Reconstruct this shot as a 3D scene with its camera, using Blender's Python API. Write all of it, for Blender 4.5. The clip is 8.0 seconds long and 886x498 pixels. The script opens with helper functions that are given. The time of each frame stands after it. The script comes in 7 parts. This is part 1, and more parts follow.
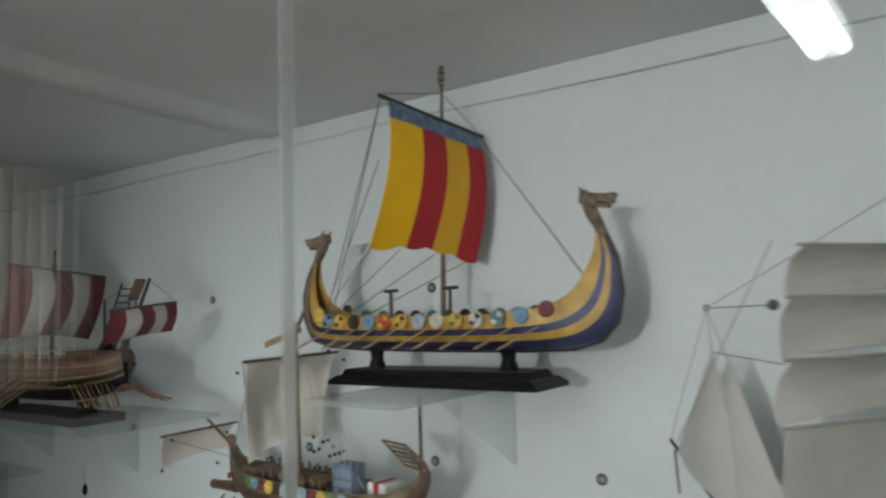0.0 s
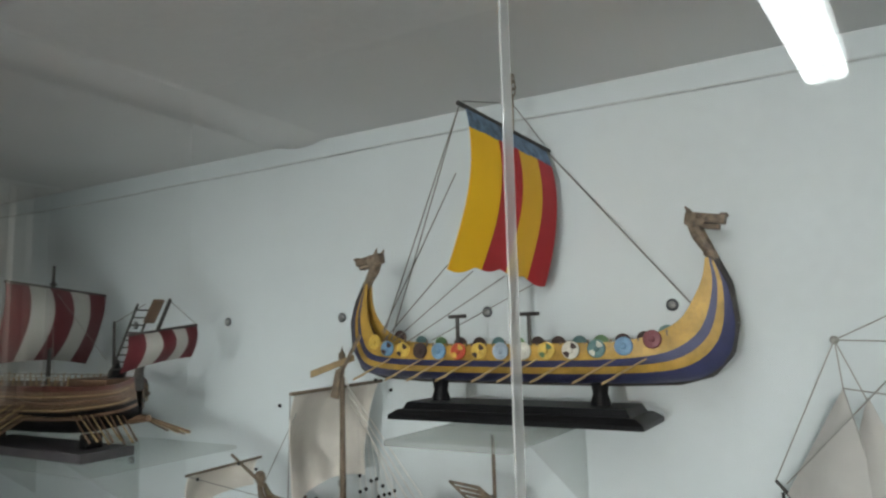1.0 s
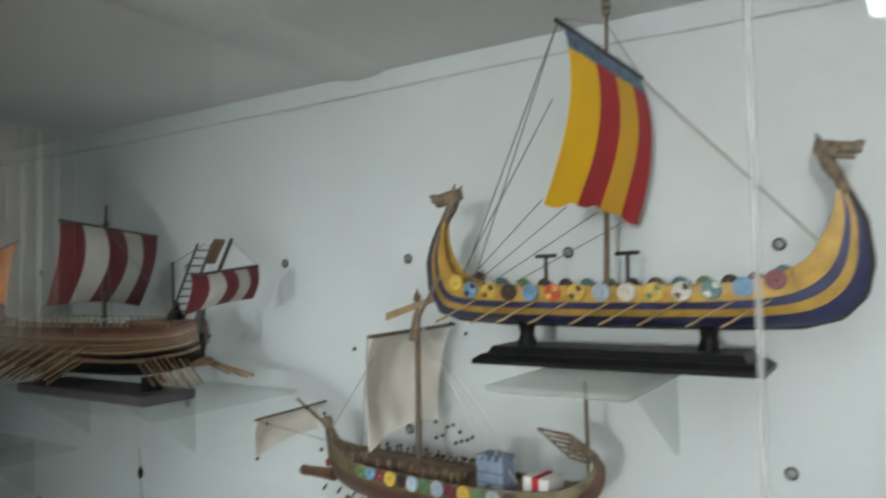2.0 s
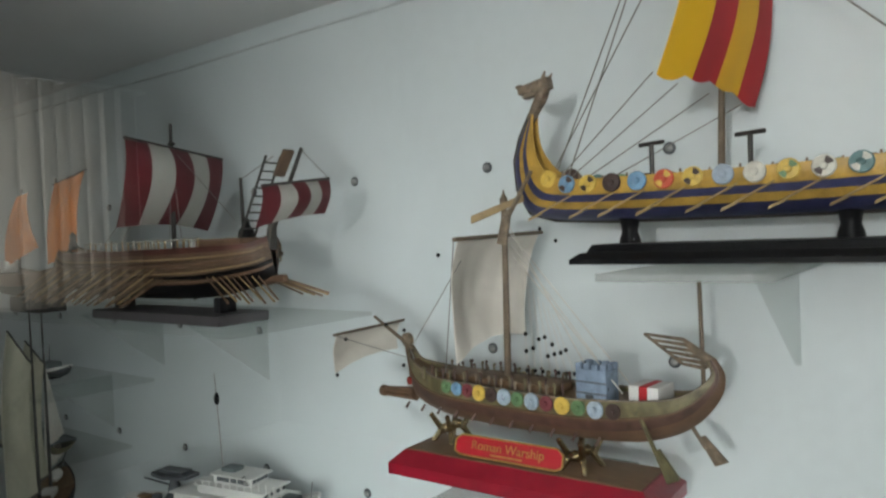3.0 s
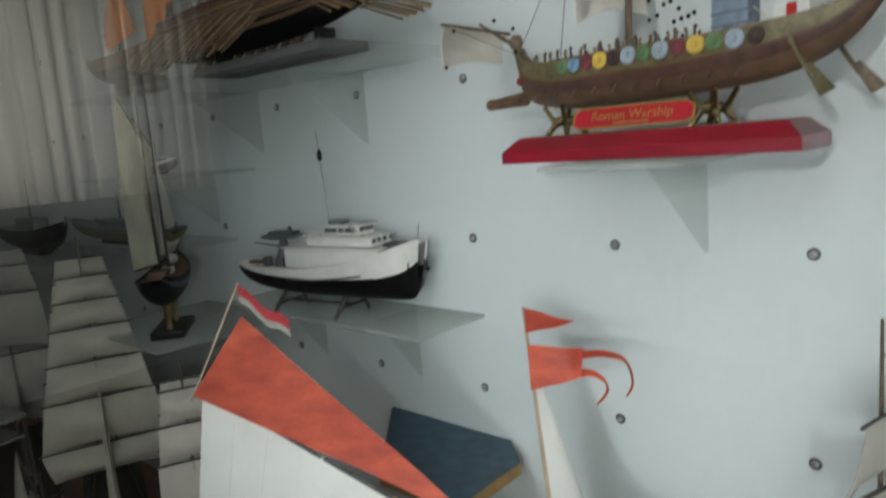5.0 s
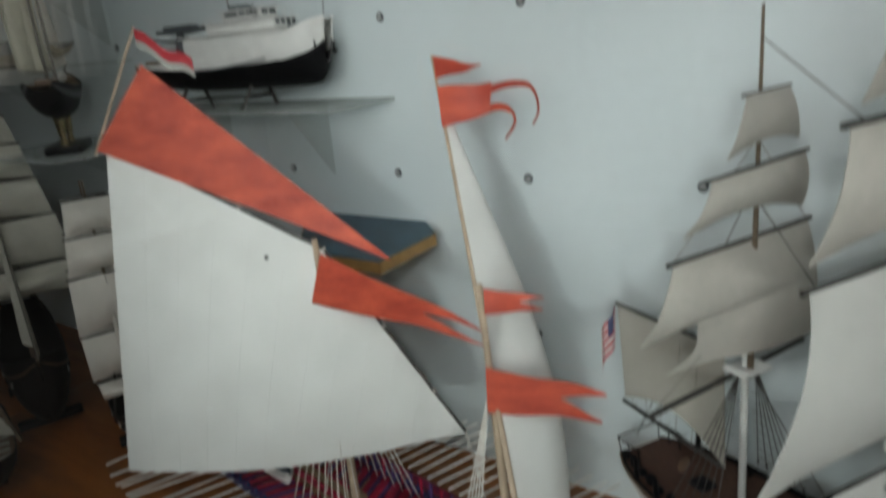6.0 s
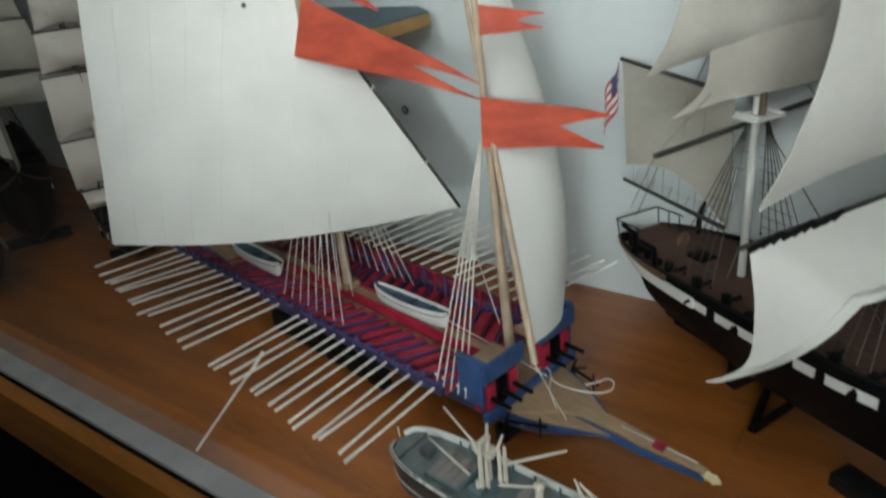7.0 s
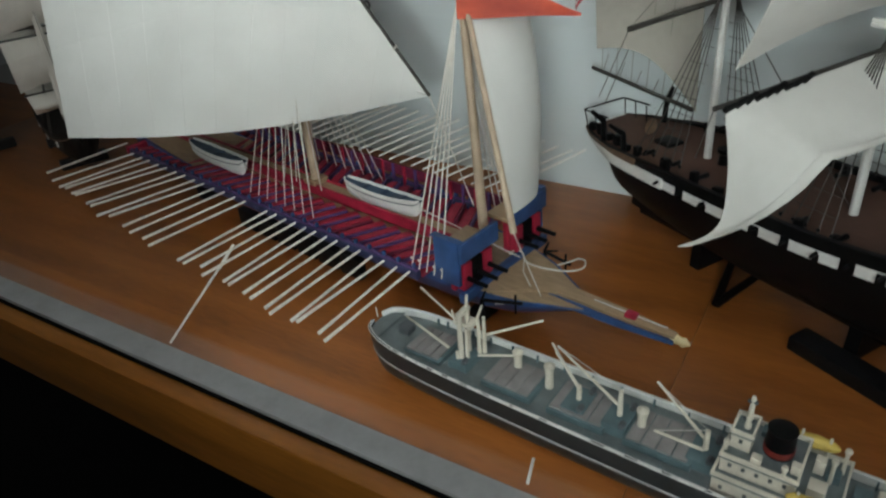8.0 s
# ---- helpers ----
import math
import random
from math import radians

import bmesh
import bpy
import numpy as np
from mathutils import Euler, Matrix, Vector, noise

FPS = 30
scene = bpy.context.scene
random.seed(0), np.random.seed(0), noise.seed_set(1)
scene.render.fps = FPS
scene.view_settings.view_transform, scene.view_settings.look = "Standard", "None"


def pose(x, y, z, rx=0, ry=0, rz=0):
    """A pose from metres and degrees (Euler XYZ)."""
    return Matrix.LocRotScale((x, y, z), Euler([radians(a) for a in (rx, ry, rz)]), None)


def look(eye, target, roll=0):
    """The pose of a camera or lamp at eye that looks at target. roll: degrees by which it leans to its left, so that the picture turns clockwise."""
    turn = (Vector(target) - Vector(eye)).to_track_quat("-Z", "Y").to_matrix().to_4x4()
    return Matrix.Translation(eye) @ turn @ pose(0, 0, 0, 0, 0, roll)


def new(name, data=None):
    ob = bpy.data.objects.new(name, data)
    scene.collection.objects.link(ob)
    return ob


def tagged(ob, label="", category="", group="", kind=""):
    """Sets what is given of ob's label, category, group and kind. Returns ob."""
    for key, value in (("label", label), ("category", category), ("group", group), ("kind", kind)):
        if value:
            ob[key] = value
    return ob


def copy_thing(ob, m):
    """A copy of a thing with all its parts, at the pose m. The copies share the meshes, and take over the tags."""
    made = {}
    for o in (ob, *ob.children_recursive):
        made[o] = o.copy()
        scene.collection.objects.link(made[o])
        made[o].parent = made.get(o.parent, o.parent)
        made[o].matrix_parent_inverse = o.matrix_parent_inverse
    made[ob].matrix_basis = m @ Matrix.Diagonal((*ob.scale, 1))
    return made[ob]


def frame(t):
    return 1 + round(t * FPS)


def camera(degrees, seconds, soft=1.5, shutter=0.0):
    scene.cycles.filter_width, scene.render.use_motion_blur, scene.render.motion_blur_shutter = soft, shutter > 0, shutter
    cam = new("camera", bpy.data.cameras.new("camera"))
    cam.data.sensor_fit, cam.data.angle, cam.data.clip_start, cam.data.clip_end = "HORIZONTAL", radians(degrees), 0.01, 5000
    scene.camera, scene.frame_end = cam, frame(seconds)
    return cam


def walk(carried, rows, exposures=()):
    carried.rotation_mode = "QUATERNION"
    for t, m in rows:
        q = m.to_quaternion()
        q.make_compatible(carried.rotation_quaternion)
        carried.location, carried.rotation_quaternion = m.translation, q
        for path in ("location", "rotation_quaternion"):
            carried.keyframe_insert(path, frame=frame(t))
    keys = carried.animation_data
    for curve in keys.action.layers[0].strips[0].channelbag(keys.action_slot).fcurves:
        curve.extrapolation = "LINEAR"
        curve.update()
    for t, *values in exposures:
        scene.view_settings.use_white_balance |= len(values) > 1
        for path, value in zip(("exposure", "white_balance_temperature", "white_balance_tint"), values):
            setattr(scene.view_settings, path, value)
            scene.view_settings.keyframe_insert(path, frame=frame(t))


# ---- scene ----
cam = camera(64.8, 8.0, soft=2.2, shutter=0.5)
PATH = [
    (0, (0.875, -0.678, 1.878), (-0.238, 0.973, 2.065), -1.7),
    (0.5, (0.795, -0.686, 1.886), (-0.327, 0.96, 2.06), -1.2),
    (1, (0.749, -0.689, 1.891), (-0.254, 1.026, 2.123), -1.4),
    (1.5, (0.715, -0.686, 1.887), (-0.216, 1.071, 2.1), -0.6),
    (1.7, (0.698, -0.686, 1.89), (-0.27, 1.056, 2.057), -0.7),
    (2.8, (0.624, -0.657, 1.849), (-0.579, 0.94, 1.818), -2.7),
    (3, (0.616, -0.654, 1.838), (-0.571, 0.955, 1.797), -2.3),
    (3.5, (0.601, -0.649, 1.806), (-0.604, 0.942, 1.679), -1.8),
    (4, (0.589, -0.656, 1.75), (-0.64, 0.914, 1.598), -1.5),
    (4.2, (0.583, -0.657, 1.726), (-0.698, 0.868, 1.537), -2.8),
    (5.3, (0.575, -0.694, 1.598), (-0.787, 0.729, 1.248), -4.4),
    (5.5, (0.58, -0.706, 1.57), (-0.783, 0.702, 1.172), -4.4),
    (6, (0.594, -0.722, 1.482), (-0.539, 0.818, 0.897), -5.3),
    (6.5, (0.594, -0.722, 1.391), (-0.533, 0.749, 0.639), -6.6),
    (7, (0.595, -0.736, 1.346), (-0.491, 0.705, 0.484), -5.5),
    (7.5, (0.595, -0.756, 1.321), (-0.39, 0.687, 0.347), -4.2),
    (8, (0.588, -0.765, 1.307), (-0.349, 0.664, 0.269), -4.8),
]
EXPO = [(0.0, 0.05), (1.0, 0.3), (1.7, 0.42), (3.0, 0.36), (4.2, 0.5), (5.5, 0.04), (6.0, 0.03), (6.6, 0.36), (8.0, 0.28)]
DAY = 21.0  # daylight through the room window
walk(cam, [(t, look(eye, target, roll)) for t, eye, target, roll in PATH], EXPO)

# ---- light ----
world = bpy.data.worlds.new("world")
scene.world = world
world.use_nodes = True
world.node_tree.nodes["Background"].inputs[0].default_value = (0.55, 0.6, 0.65, 1)
world.node_tree.nodes["Background"].inputs[1].default_value = 0.02


def torch_stand_in(eye, target, watts, cone, soft, tint):
    """A fixed spot lamp added to stand in for the camera's own moving light."""
    d = bpy.data.lights.new("torch_stand_in", "SPOT")
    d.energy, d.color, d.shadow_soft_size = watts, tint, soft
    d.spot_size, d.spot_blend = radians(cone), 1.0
    new("torch_stand_in", d).matrix_world = look(eye, target)


# The first gives the glare in the glass; the other two are added fill.
torch_stand_in((0.87, -2.30, 1.97), (0.54, 0.0, 1.84), 33.0, 45, 0.038, (1.0, 1.0, 0.98))
torch_stand_in((0.60, -0.82, 1.585), (-0.30, 0.0, 1.50), 4.2, 80, 0.03, (0.94, 1.0, 0.98))
torch_stand_in((1.02, -2.00, 1.55), (0.21, 0.0, 1.14), 27.0, 32, 0.10, (0.91, 1.0, 0.985))


# ---- materials ----
def nodes_of(name):
    m = bpy.data.materials.new(name)
    m.use_nodes = True
    nt = m.node_tree
    return m, nt, nt.nodes["Principled BSDF"]


def paint(name, rgb, rough=0.5, metal=0.0, vary=0.25, scale=40.0, bump=0.15, dark=None, stretch=(1, 1, 1), coat=0.0, fine=6.0):
    """A surface with a broad and a fine variation of its colour, and a fine relief."""
    m, nt, bsdf = nodes_of(name)
    n, l = nt.nodes, nt.links
    tc = n.new("ShaderNodeTexCoord")
    mp = n.new("ShaderNodeMapping")
    mp.inputs["Scale"].default_value = stretch
    l.new(tc.outputs["Object"], mp.inputs["Vector"])
    a = n.new("ShaderNodeTexNoise")
    a.inputs["Scale"].default_value = scale
    a.inputs["Detail"].default_value = 4
    b = n.new("ShaderNodeTexNoise")
    b.inputs["Scale"].default_value = scale * fine
    b.inputs["Detail"].default_value = 3
    for k in (a, b):
        l.new(mp.outputs["Vector"], k.inputs["Vector"])
    mix = n.new("ShaderNodeMath")
    mix.operation = "MULTIPLY_ADD"
    l.new(b.outputs["Fac"], mix.inputs[0])
    mix.inputs[1].default_value = 0.45
    l.new(a.outputs["Fac"], mix.inputs[2])
    ramp = n.new("ShaderNodeValToRGB")
    lo = dark or tuple(c * (1 - vary) for c in rgb)
    hi = tuple(min(1.0, c * (1 + vary * 0.35)) for c in rgb)
    ramp.color_ramp.elements[0].position, ramp.color_ramp.elements[1].position = 0.45, 0.95
    ramp.color_ramp.elements[0].color, ramp.color_ramp.elements[1].color = (*lo, 1), (*hi, 1)
    l.new(mix.outputs[0], ramp.inputs["Fac"])
    l.new(ramp.outputs["Color"], bsdf.inputs["Base Color"])
    bp = n.new("ShaderNodeBump")
    bp.inputs["Strength"].default_value = bump
    bp.inputs["Distance"].default_value = 0.0015
    l.new(b.outputs["Fac"], bp.inputs["Height"])
    l.new(bp.outputs["Normal"], bsdf.inputs["Normal"])
    bsdf.inputs["Roughness"].default_value = rough
    bsdf.inputs["Metallic"].default_value = metal
    bsdf.inputs["Coat Weight"].default_value = coat
    bsdf.inputs["Coat Roughness"].default_value = 0.25
    return m


def see_through(name, rgb, body=0.0, gloss_share=0.05, rough=0.0, tint=(1, 1, 1)):
    """Clear sheet of a shelf: lets light straight through, with a little body colour and a steady gloss."""
    m = bpy.data.materials.new(name)
    m.use_nodes = True
    n, l = m.node_tree.nodes, m.node_tree.links
    n.clear()
    out = n.new("ShaderNodeOutputMaterial")
    clear = n.new("ShaderNodeBsdfTransparent")
    clear.inputs["Color"].default_value = (*tint, 1)
    dif = n.new("ShaderNodeBsdfDiffuse")
    dif.inputs["Color"].default_value = (*rgb, 1)
    gloss = n.new("ShaderNodeBsdfGlossy")
    gloss.inputs["Roughness"].default_value = rough
    m1, m2 = n.new("ShaderNodeMixShader"), n.new("ShaderNodeMixShader")
    m1.inputs[0].default_value = body
    m2.inputs[0].default_value = gloss_share
    l.new(clear.outputs[0], m1.inputs[1])
    l.new(dif.outputs[0], m1.inputs[2])
    l.new(m1.outputs[0], m2.inputs[1])
    l.new(gloss.outputs[0], m2.inputs[2])
    l.new(m2.outputs[0], out.inputs["Surface"])
    return m


def clear_glass(name, ior=1.45):
    m, nt, bsdf = nodes_of(name)
    bsdf.inputs["Base Color"].default_value = (0.97, 0.99, 0.985, 1)
    bsdf.inputs["Transmission Weight"].default_value = 1.0
    bsdf.inputs["Roughness"].default_value = 0.0
    bsdf.inputs["IOR"].default_value = ior
    return m


def lamp_skin(name, rgb, strength):
    m, nt, bsdf = nodes_of(name)
    bsdf.inputs["Emission Color"].default_value = (*rgb, 1)
    bsdf.inputs["Emission Strength"].default_value = strength
    return m


WALL = paint("wall_paint", (0.70, 0.76, 0.77), 0.55, vary=0.10, scale=3.0, bump=0.12, fine=30)
CEIL = paint("ceiling_paint", (0.78, 0.78, 0.77), 0.7, vary=0.10, scale=4.0, bump=0.1, fine=30)
ROOMW = paint("room_paint", (0.27, 0.275, 0.275), 0.8, vary=0.2, scale=2.0)
FLOOR = paint("floor_tile", (0.035, 0.031, 0.028), 0.5, vary=0.3, scale=5.0)
TABLE = paint("varnished_wood", (0.38, 0.12, 0.022), 0.42, vary=0.45, scale=5.0, bump=0.05, stretch=(1.0, 6.0, 6.0), coat=0.25, fine=12)
FASCIA = paint("edge_wood", (0.44, 0.16, 0.022), 0.4, vary=0.4, scale=6.0, bump=0.05, stretch=(1.0, 5.0, 8.0), coat=0.2)
ALU = paint("dull_aluminium", (0.50, 0.51, 0.51), 0.7, vary=0.15, scale=30, bump=0.05)
BLACK = paint("flat_black", (0.006, 0.006, 0.006), 1.0, vary=0.3)
BLACK.node_tree.nodes["Principled BSDF"].inputs["Specular IOR Level"].default_value = 0.1
STEEL = paint("screw_metal", (0.42, 0.42, 0.41), 0.35, metal=0.5, vary=0.5, scale=200)
CURTAIN = paint("curtain_cloth", (0.62, 0.61, 0.59), 0.9, vary=0.2, scale=6)
CABLE = paint("cable_grey", (0.62, 0.66, 0.66), 0.6)
nt = CURTAIN.node_tree
veil, both = nt.nodes.new("ShaderNodeBsdfTranslucent"), nt.nodes.new("ShaderNodeMixShader")
veil.inputs["Color"].default_value = (0.76, 0.75, 0.71, 1)
both.inputs[0].default_value = 0.6
nt.links.new(nt.nodes["Principled BSDF"].outputs[0], both.inputs[1])
nt.links.new(veil.outputs[0], both.inputs[2])
nt.links.new(both.outputs[0], nt.nodes["Material Output"].inputs["Surface"])
PANE = clear_glass("pane_glass")
EDGE = see_through("pane_edge", (0.78, 0.79, 0.78), 0.38, 0.0, 0.5)
THINSHELF = see_through("clear_shelf_glass", (0.60, 0.62, 0.62), 0.06, 0.05, 0.03, (0.97, 0.98, 0.975))
SHELF = see_through("shelf_glass", (0.62, 0.63, 0.62), 0.34, 0.06, 0.05, (0.94, 0.965, 0.955))
TUBE = lamp_skin("tube_light", (0.95, 1.0, 1.0), 13.0)
WHITEMETAL = paint("white_enamel", (0.75, 0.76, 0.76), 0.4, vary=0.1)


# ---- mesh helpers ----
def finish(bm, name, mat, parent=None, label="", smooth=True):
    bmesh.ops.recalc_face_normals(bm, faces=bm.faces)
    me = bpy.data.meshes.new(name)
    bm.to_mesh(me)
    bm.free()
    if smooth:
        me.shade_smooth()
        me.set_sharp_from_angle(angle=radians(35))
    me.materials.append(mat)
    ob = new(name, me)
    if parent:
        ob.parent = parent
    return tagged(ob, label)


def part(name, bm, mat, parent, label=""):
    return finish(bm, name, mat, parent, label)


def thing(name, label, category, m=None, group="", kind=""):
    ob = new(name)
    ob.empty_display_size = 0.02
    if m:
        ob.matrix_basis = m
    return tagged(ob, label, category, group, kind)


def struct(name, bm, mat, label, category=""):
    return tagged(finish(bm, name, mat, None, label), label, category or name.split("_")[0], kind="structure")


def box(bm, lo, hi, bevel=0.0, m=None):
    g = bmesh.ops.create_cube(bm, size=1.0)
    vs = g["verts"]
    for v in vs:
        v.co = Vector([lo[i] + (v.co[i] + 0.5) * (hi[i] - lo[i]) for i in range(3)])
    if bevel:
        es = list({e for v in vs for e in v.link_edges})
        r = bmesh.ops.bevel(bm, geom=es, offset=bevel, segments=2, affect="EDGES", profile=0.6)
        vs = list({v for f in r["faces"] for v in f.verts} | {v for v in vs if v.is_valid})
    if m:
        bmesh.ops.transform(bm, matrix=m, verts=vs)
    return bm


def bar(bm, a, b, r0, r1=None, n=8):
    """A round bar from a to b, tapering from r0 to r1."""
    a, b = Vector(a), Vector(b)
    r1 = r0 if r1 is None else r1
    q = (b - a).to_track_quat("Z", "Y").to_matrix()
    rings = []
    for p, r in ((a, r0), (b, r1)):
        rings.append([bm.verts.new(p + q @ Vector((r * math.cos(2 * math.pi * i / n), r * math.sin(2 * math.pi * i / n), 0))) for i in range(n)])
    for i in range(n):
        bm.faces.new((rings[0][i], rings[0][(i + 1) % n], rings[1][(i + 1) % n], rings[1][i]))
    bm.faces.new(rings[0][::-1])
    bm.faces.new(rings[1])
    return bm


def lathe(bm, prof, at=(0, 0, 0), n=14, axis=None):
    """A turned shape: prof is (radius, height) from below; axis: the way it stands."""
    q = (Vector(axis) if axis else Vector((0, 0, 1))).to_track_quat("Z", "Y").to_matrix()
    rings = [[bm.verts.new(Vector(at) + q @ Vector((max(r, 1e-5) * math.cos(2 * math.pi * i / n), max(r, 1e-5) * math.sin(2 * math.pi * i / n), h))) for i in range(n)] for r, h in prof]
    for a, b in zip(rings, rings[1:]):
        for i in range(n):
            bm.faces.new((a[i], a[(i + 1) % n], b[(i + 1) % n], b[i]))
    bm.faces.new(rings[0][::-1])
    bm.faces.new(rings[-1])
    return bm


def slab(bm, pts, up):
    """A flat outline made thick along the vector up."""
    up = Vector(up)
    lo = [bm.verts.new(Vector(p)) for p in pts]
    hi = [bm.verts.new(Vector(p) + up) for p in pts]
    n = len(pts)
    bm.faces.new(lo[::-1])
    bm.faces.new(hi)
    for i in range(n):
        bm.faces.new((lo[i], lo[(i + 1) % n], hi[(i + 1) % n], hi[i]))
    return bm


def sheet(bm, grid, thick):
    """A curved sheet from rows of points, with a real thickness."""
    nu, nv = len(grid), len(grid[0])
    g = [[Vector(p) for p in row] for row in grid]
    nrm = []
    for i in range(nu):
        row = []
        for j in range(nv):
            du = g[min(i + 1, nu - 1)][j] - g[max(i - 1, 0)][j]
            dv = g[i][min(j + 1, nv - 1)] - g[i][max(j - 1, 0)]
            c = du.cross(dv)
            row.append(c.normalized() if c.length > 1e-12 else Vector((0, 0, 0)))
        nrm.append(row)
    A = [[bm.verts.new(g[i][j] + nrm[i][j] * thick / 2) for j in range(nv)] for i in range(nu)]
    B = [[bm.verts.new(g[i][j] - nrm[i][j] * thick / 2) for j in range(nv)] for i in range(nu)]
    for i in range(nu - 1):
        for j in range(nv - 1):
            bm.faces.new((A[i][j], A[i + 1][j], A[i + 1][j + 1], A[i][j + 1]))
            bm.faces.new((B[i][j], B[i][j + 1], B[i + 1][j + 1], B[i + 1][j]))
    for i in range(nu - 1):
        for j in (0, nv - 1):
            bm.faces.new((A[i][j], B[i][j], B[i + 1][j], A[i + 1][j]))
    for j in range(nv - 1):
        for i in (0, nu - 1):
            bm.faces.new((A[i][j], A[i][j + 1], B[i][j + 1], B[i][j]))
    return bm


def curve(xs, ys, x):
    """A smooth curve through the points, at x."""
    xs, ys = list(xs), list(ys)
    if x <= xs[0]:
        return ys[0]
    if x >= xs[-1]:
        return ys[-1]
    k = max(i for i in range(len(xs) - 1) if xs[i] <= x)
    d = [(ys[i + 1] - ys[i]) / (xs[i + 1] - xs[i]) for i in range(len(xs) - 1)]
    s = [d[0]] + [0.0 if d[i - 1] * d[i] < 0 else (d[i - 1] + d[i]) / 2 for i in range(1, len(d))] + [d[-1]]
    h = xs[k + 1] - xs[k]
    t = (x - xs[k]) / h
    return (2 * t**3 - 3 * t**2 + 1) * ys[k] + (t**3 - 2 * t**2 + t) * h * s[k] + (-2 * t**3 + 3 * t**2) * ys[k + 1] + (t**3 - t**2) * h * s[k + 1]


# ---- the showcase ----
TOP, CEILING, GLASS = 0.90, 2.142, -0.47
X0, X1 = -2.6, 1.9
struct("wall_back", box(bmesh.new(), (X0, 0, 0), (X1, 0.12, 4.4)), WALL, "pale blue-white painted showcase back wall with rows of bolts", "wall")
struct("wall_case_left", box(bmesh.new(), (X0 - 0.1, -0.52, 0.0), (X0, 0.12, 4.4)), WALL, "pale painted end wall of the showcase", "wall")
struct("wall_case_right", box(bmesh.new(), (X1, -0.52, 0.0), (X1 + 0.1, 0.12, 4.4)), WALL, "pale painted end wall of the showcase", "wall")
struct("ceiling", box(bmesh.new(), (X0, -0.46, CEILING), (X1, 0, CEILING + 0.05)), CEIL, "light grey painted showcase ceiling")
# Low rounded ridge added to give the soft lighter band on the ceiling.
struct("trim_ceiling_beam", sheet(bmesh.new(), [[(0.075 + 0.12 * i / 12, y, CEILING + 0.0012 - 0.0075 * math.sin(math.pi * i / 12) ** 2) for y in (-0.455, -0.003)] for i in range(13)], 0.001), CEIL, "shallow grey painted ridge giving a soft lighter band across the showcase ceiling", "beam")
struct("wall_over_case", box(bmesh.new(), (X0, -0.52, CEILING + 0.004), (X1, -0.462, 4.4)), ROOMW, "plain wall above the showcase glass", "wall")
tt = thing("table_top", "varnished reddish-brown wooden display table top of butted boards", "table top", kind="structure")
for a, b in ((X0, -0.7152), (-0.7148, 0.5046), (0.5050, X1)):
    part("board", box(bmesh.new(), (a, -0.464, TOP - 0.02), (b, 0, TOP), 0.0003), TABLE, tt)
struct("table_fascia", box(bmesh.new(), (X0, -0.512, 0.822), (X1, -0.494, TOP - 0.004), 0.002), FASCIA, "orange-brown wooden edge board of the display table", "edge board")
# Black sheet added for the dark open space under the table.
struct("table_base", box(bmesh.new(), (X0, -0.44, 0.0), (X1, -0.43, TOP - 0.02)), BLACK, "black sheet closing the dark space under the display table", "cloth")


def rail(name, z):
    r = thing(name, "flat grey aluminium sliding track for the glass panes", "track", kind="structure")
    part("channel", box(bmesh.new(), (X0, -0.4915, z - 0.010), (X1, -0.4645, z + 0.003), 0.0012), ALU, r)
    # Black strip added to draw the dark gap between track and edge board.
    part("gap_strip", box(bmesh.new(), (X0, -0.4939, z - 0.012), (X1, -0.4917, z - 0.001), 0.0005), BLACK, r, "black strip in the gap beside the track")


rail("rail_lower", TOP)


def pane(x0, x1, y, x_edge):
    p = thing("glass_pane", "clear sliding glass pane with a pale polished edge strip", "glass pane", kind="structure")
    g = part("sheet", box(bmesh.new(), (x0, y - 0.002, TOP - 0.004), (x1, y + 0.002, CEILING + 0.002)), PANE, p)
    g.visible_shadow = False
    e = part("edge_strip", box(bmesh.new(), (x_edge - 0.0005, y + 0.0070, TOP + 0.0032), (x_edge + 0.0005, y + 0.0148, CEILING - 0.001), 0.0003), EDGE, p, "milky polished glass edge")
    e.visible_shadow = False


pane(X0 + 0.01, X1 - 0.01, -0.4670, 0.6428)

# the room behind the camera
struct("floor", box(bmesh.new(), (-5, -5, -0.1), (4, 0.12, 0)), FLOOR, "dark room floor")
struct("ceiling_room", box(bmesh.new(), (-5, -5, 4.4), (4, 0.12, 4.5)), CEIL, "plain room ceiling", "ceiling")
struct("wall_room_south", box(bmesh.new(), (-5, -5.1, 0), (4, -5, 4.4)), ROOMW, "plain room wall", "wall")
for y0, y1, z0, z1 in ((-5, -3.25, 0, 4.4), (-1.2, 0.12, 0, 4.4), (-3.25, -1.2, 0, 1.44), (-3.25, -1.2, 3.0, 4.4)):
    struct("wall_room_west", box(bmesh.new(), (-5.1, y0, z0), (-5, y1, z1)), ROOMW, "plain room wall with a window opening", "wall")
daylight = bpy.data.lights.new("window_daylight", "AREA")
daylight.shape, daylight.size, daylight.size_y, daylight.energy, daylight.color = "RECTANGLE", 2.0, 1.5, DAY, (1.0, 0.97, 0.92)
new("window_daylight", daylight).matrix_world = look((-5.09, -2.225, 2.22), (0, -2.225, 2.22))
struct("wall_room_east", box(bmesh.new(), (4, -5, 0), (4.1, 0.12, 4.4)), ROOMW, "plain room wall", "wall")
struct("wall_room_north_west", box(bmesh.new(), (-5, -0.52, 0), (X0 - 0.1, -0.4, 4.4)), ROOMW, "plain room wall beside the showcase", "wall")
struct("wall_room_north_east", box(bmesh.new(), (X1 + 0.1, -0.52, 0), (4, -0.4, 4.4)), ROOMW, "plain room wall beside the showcase", "wall")


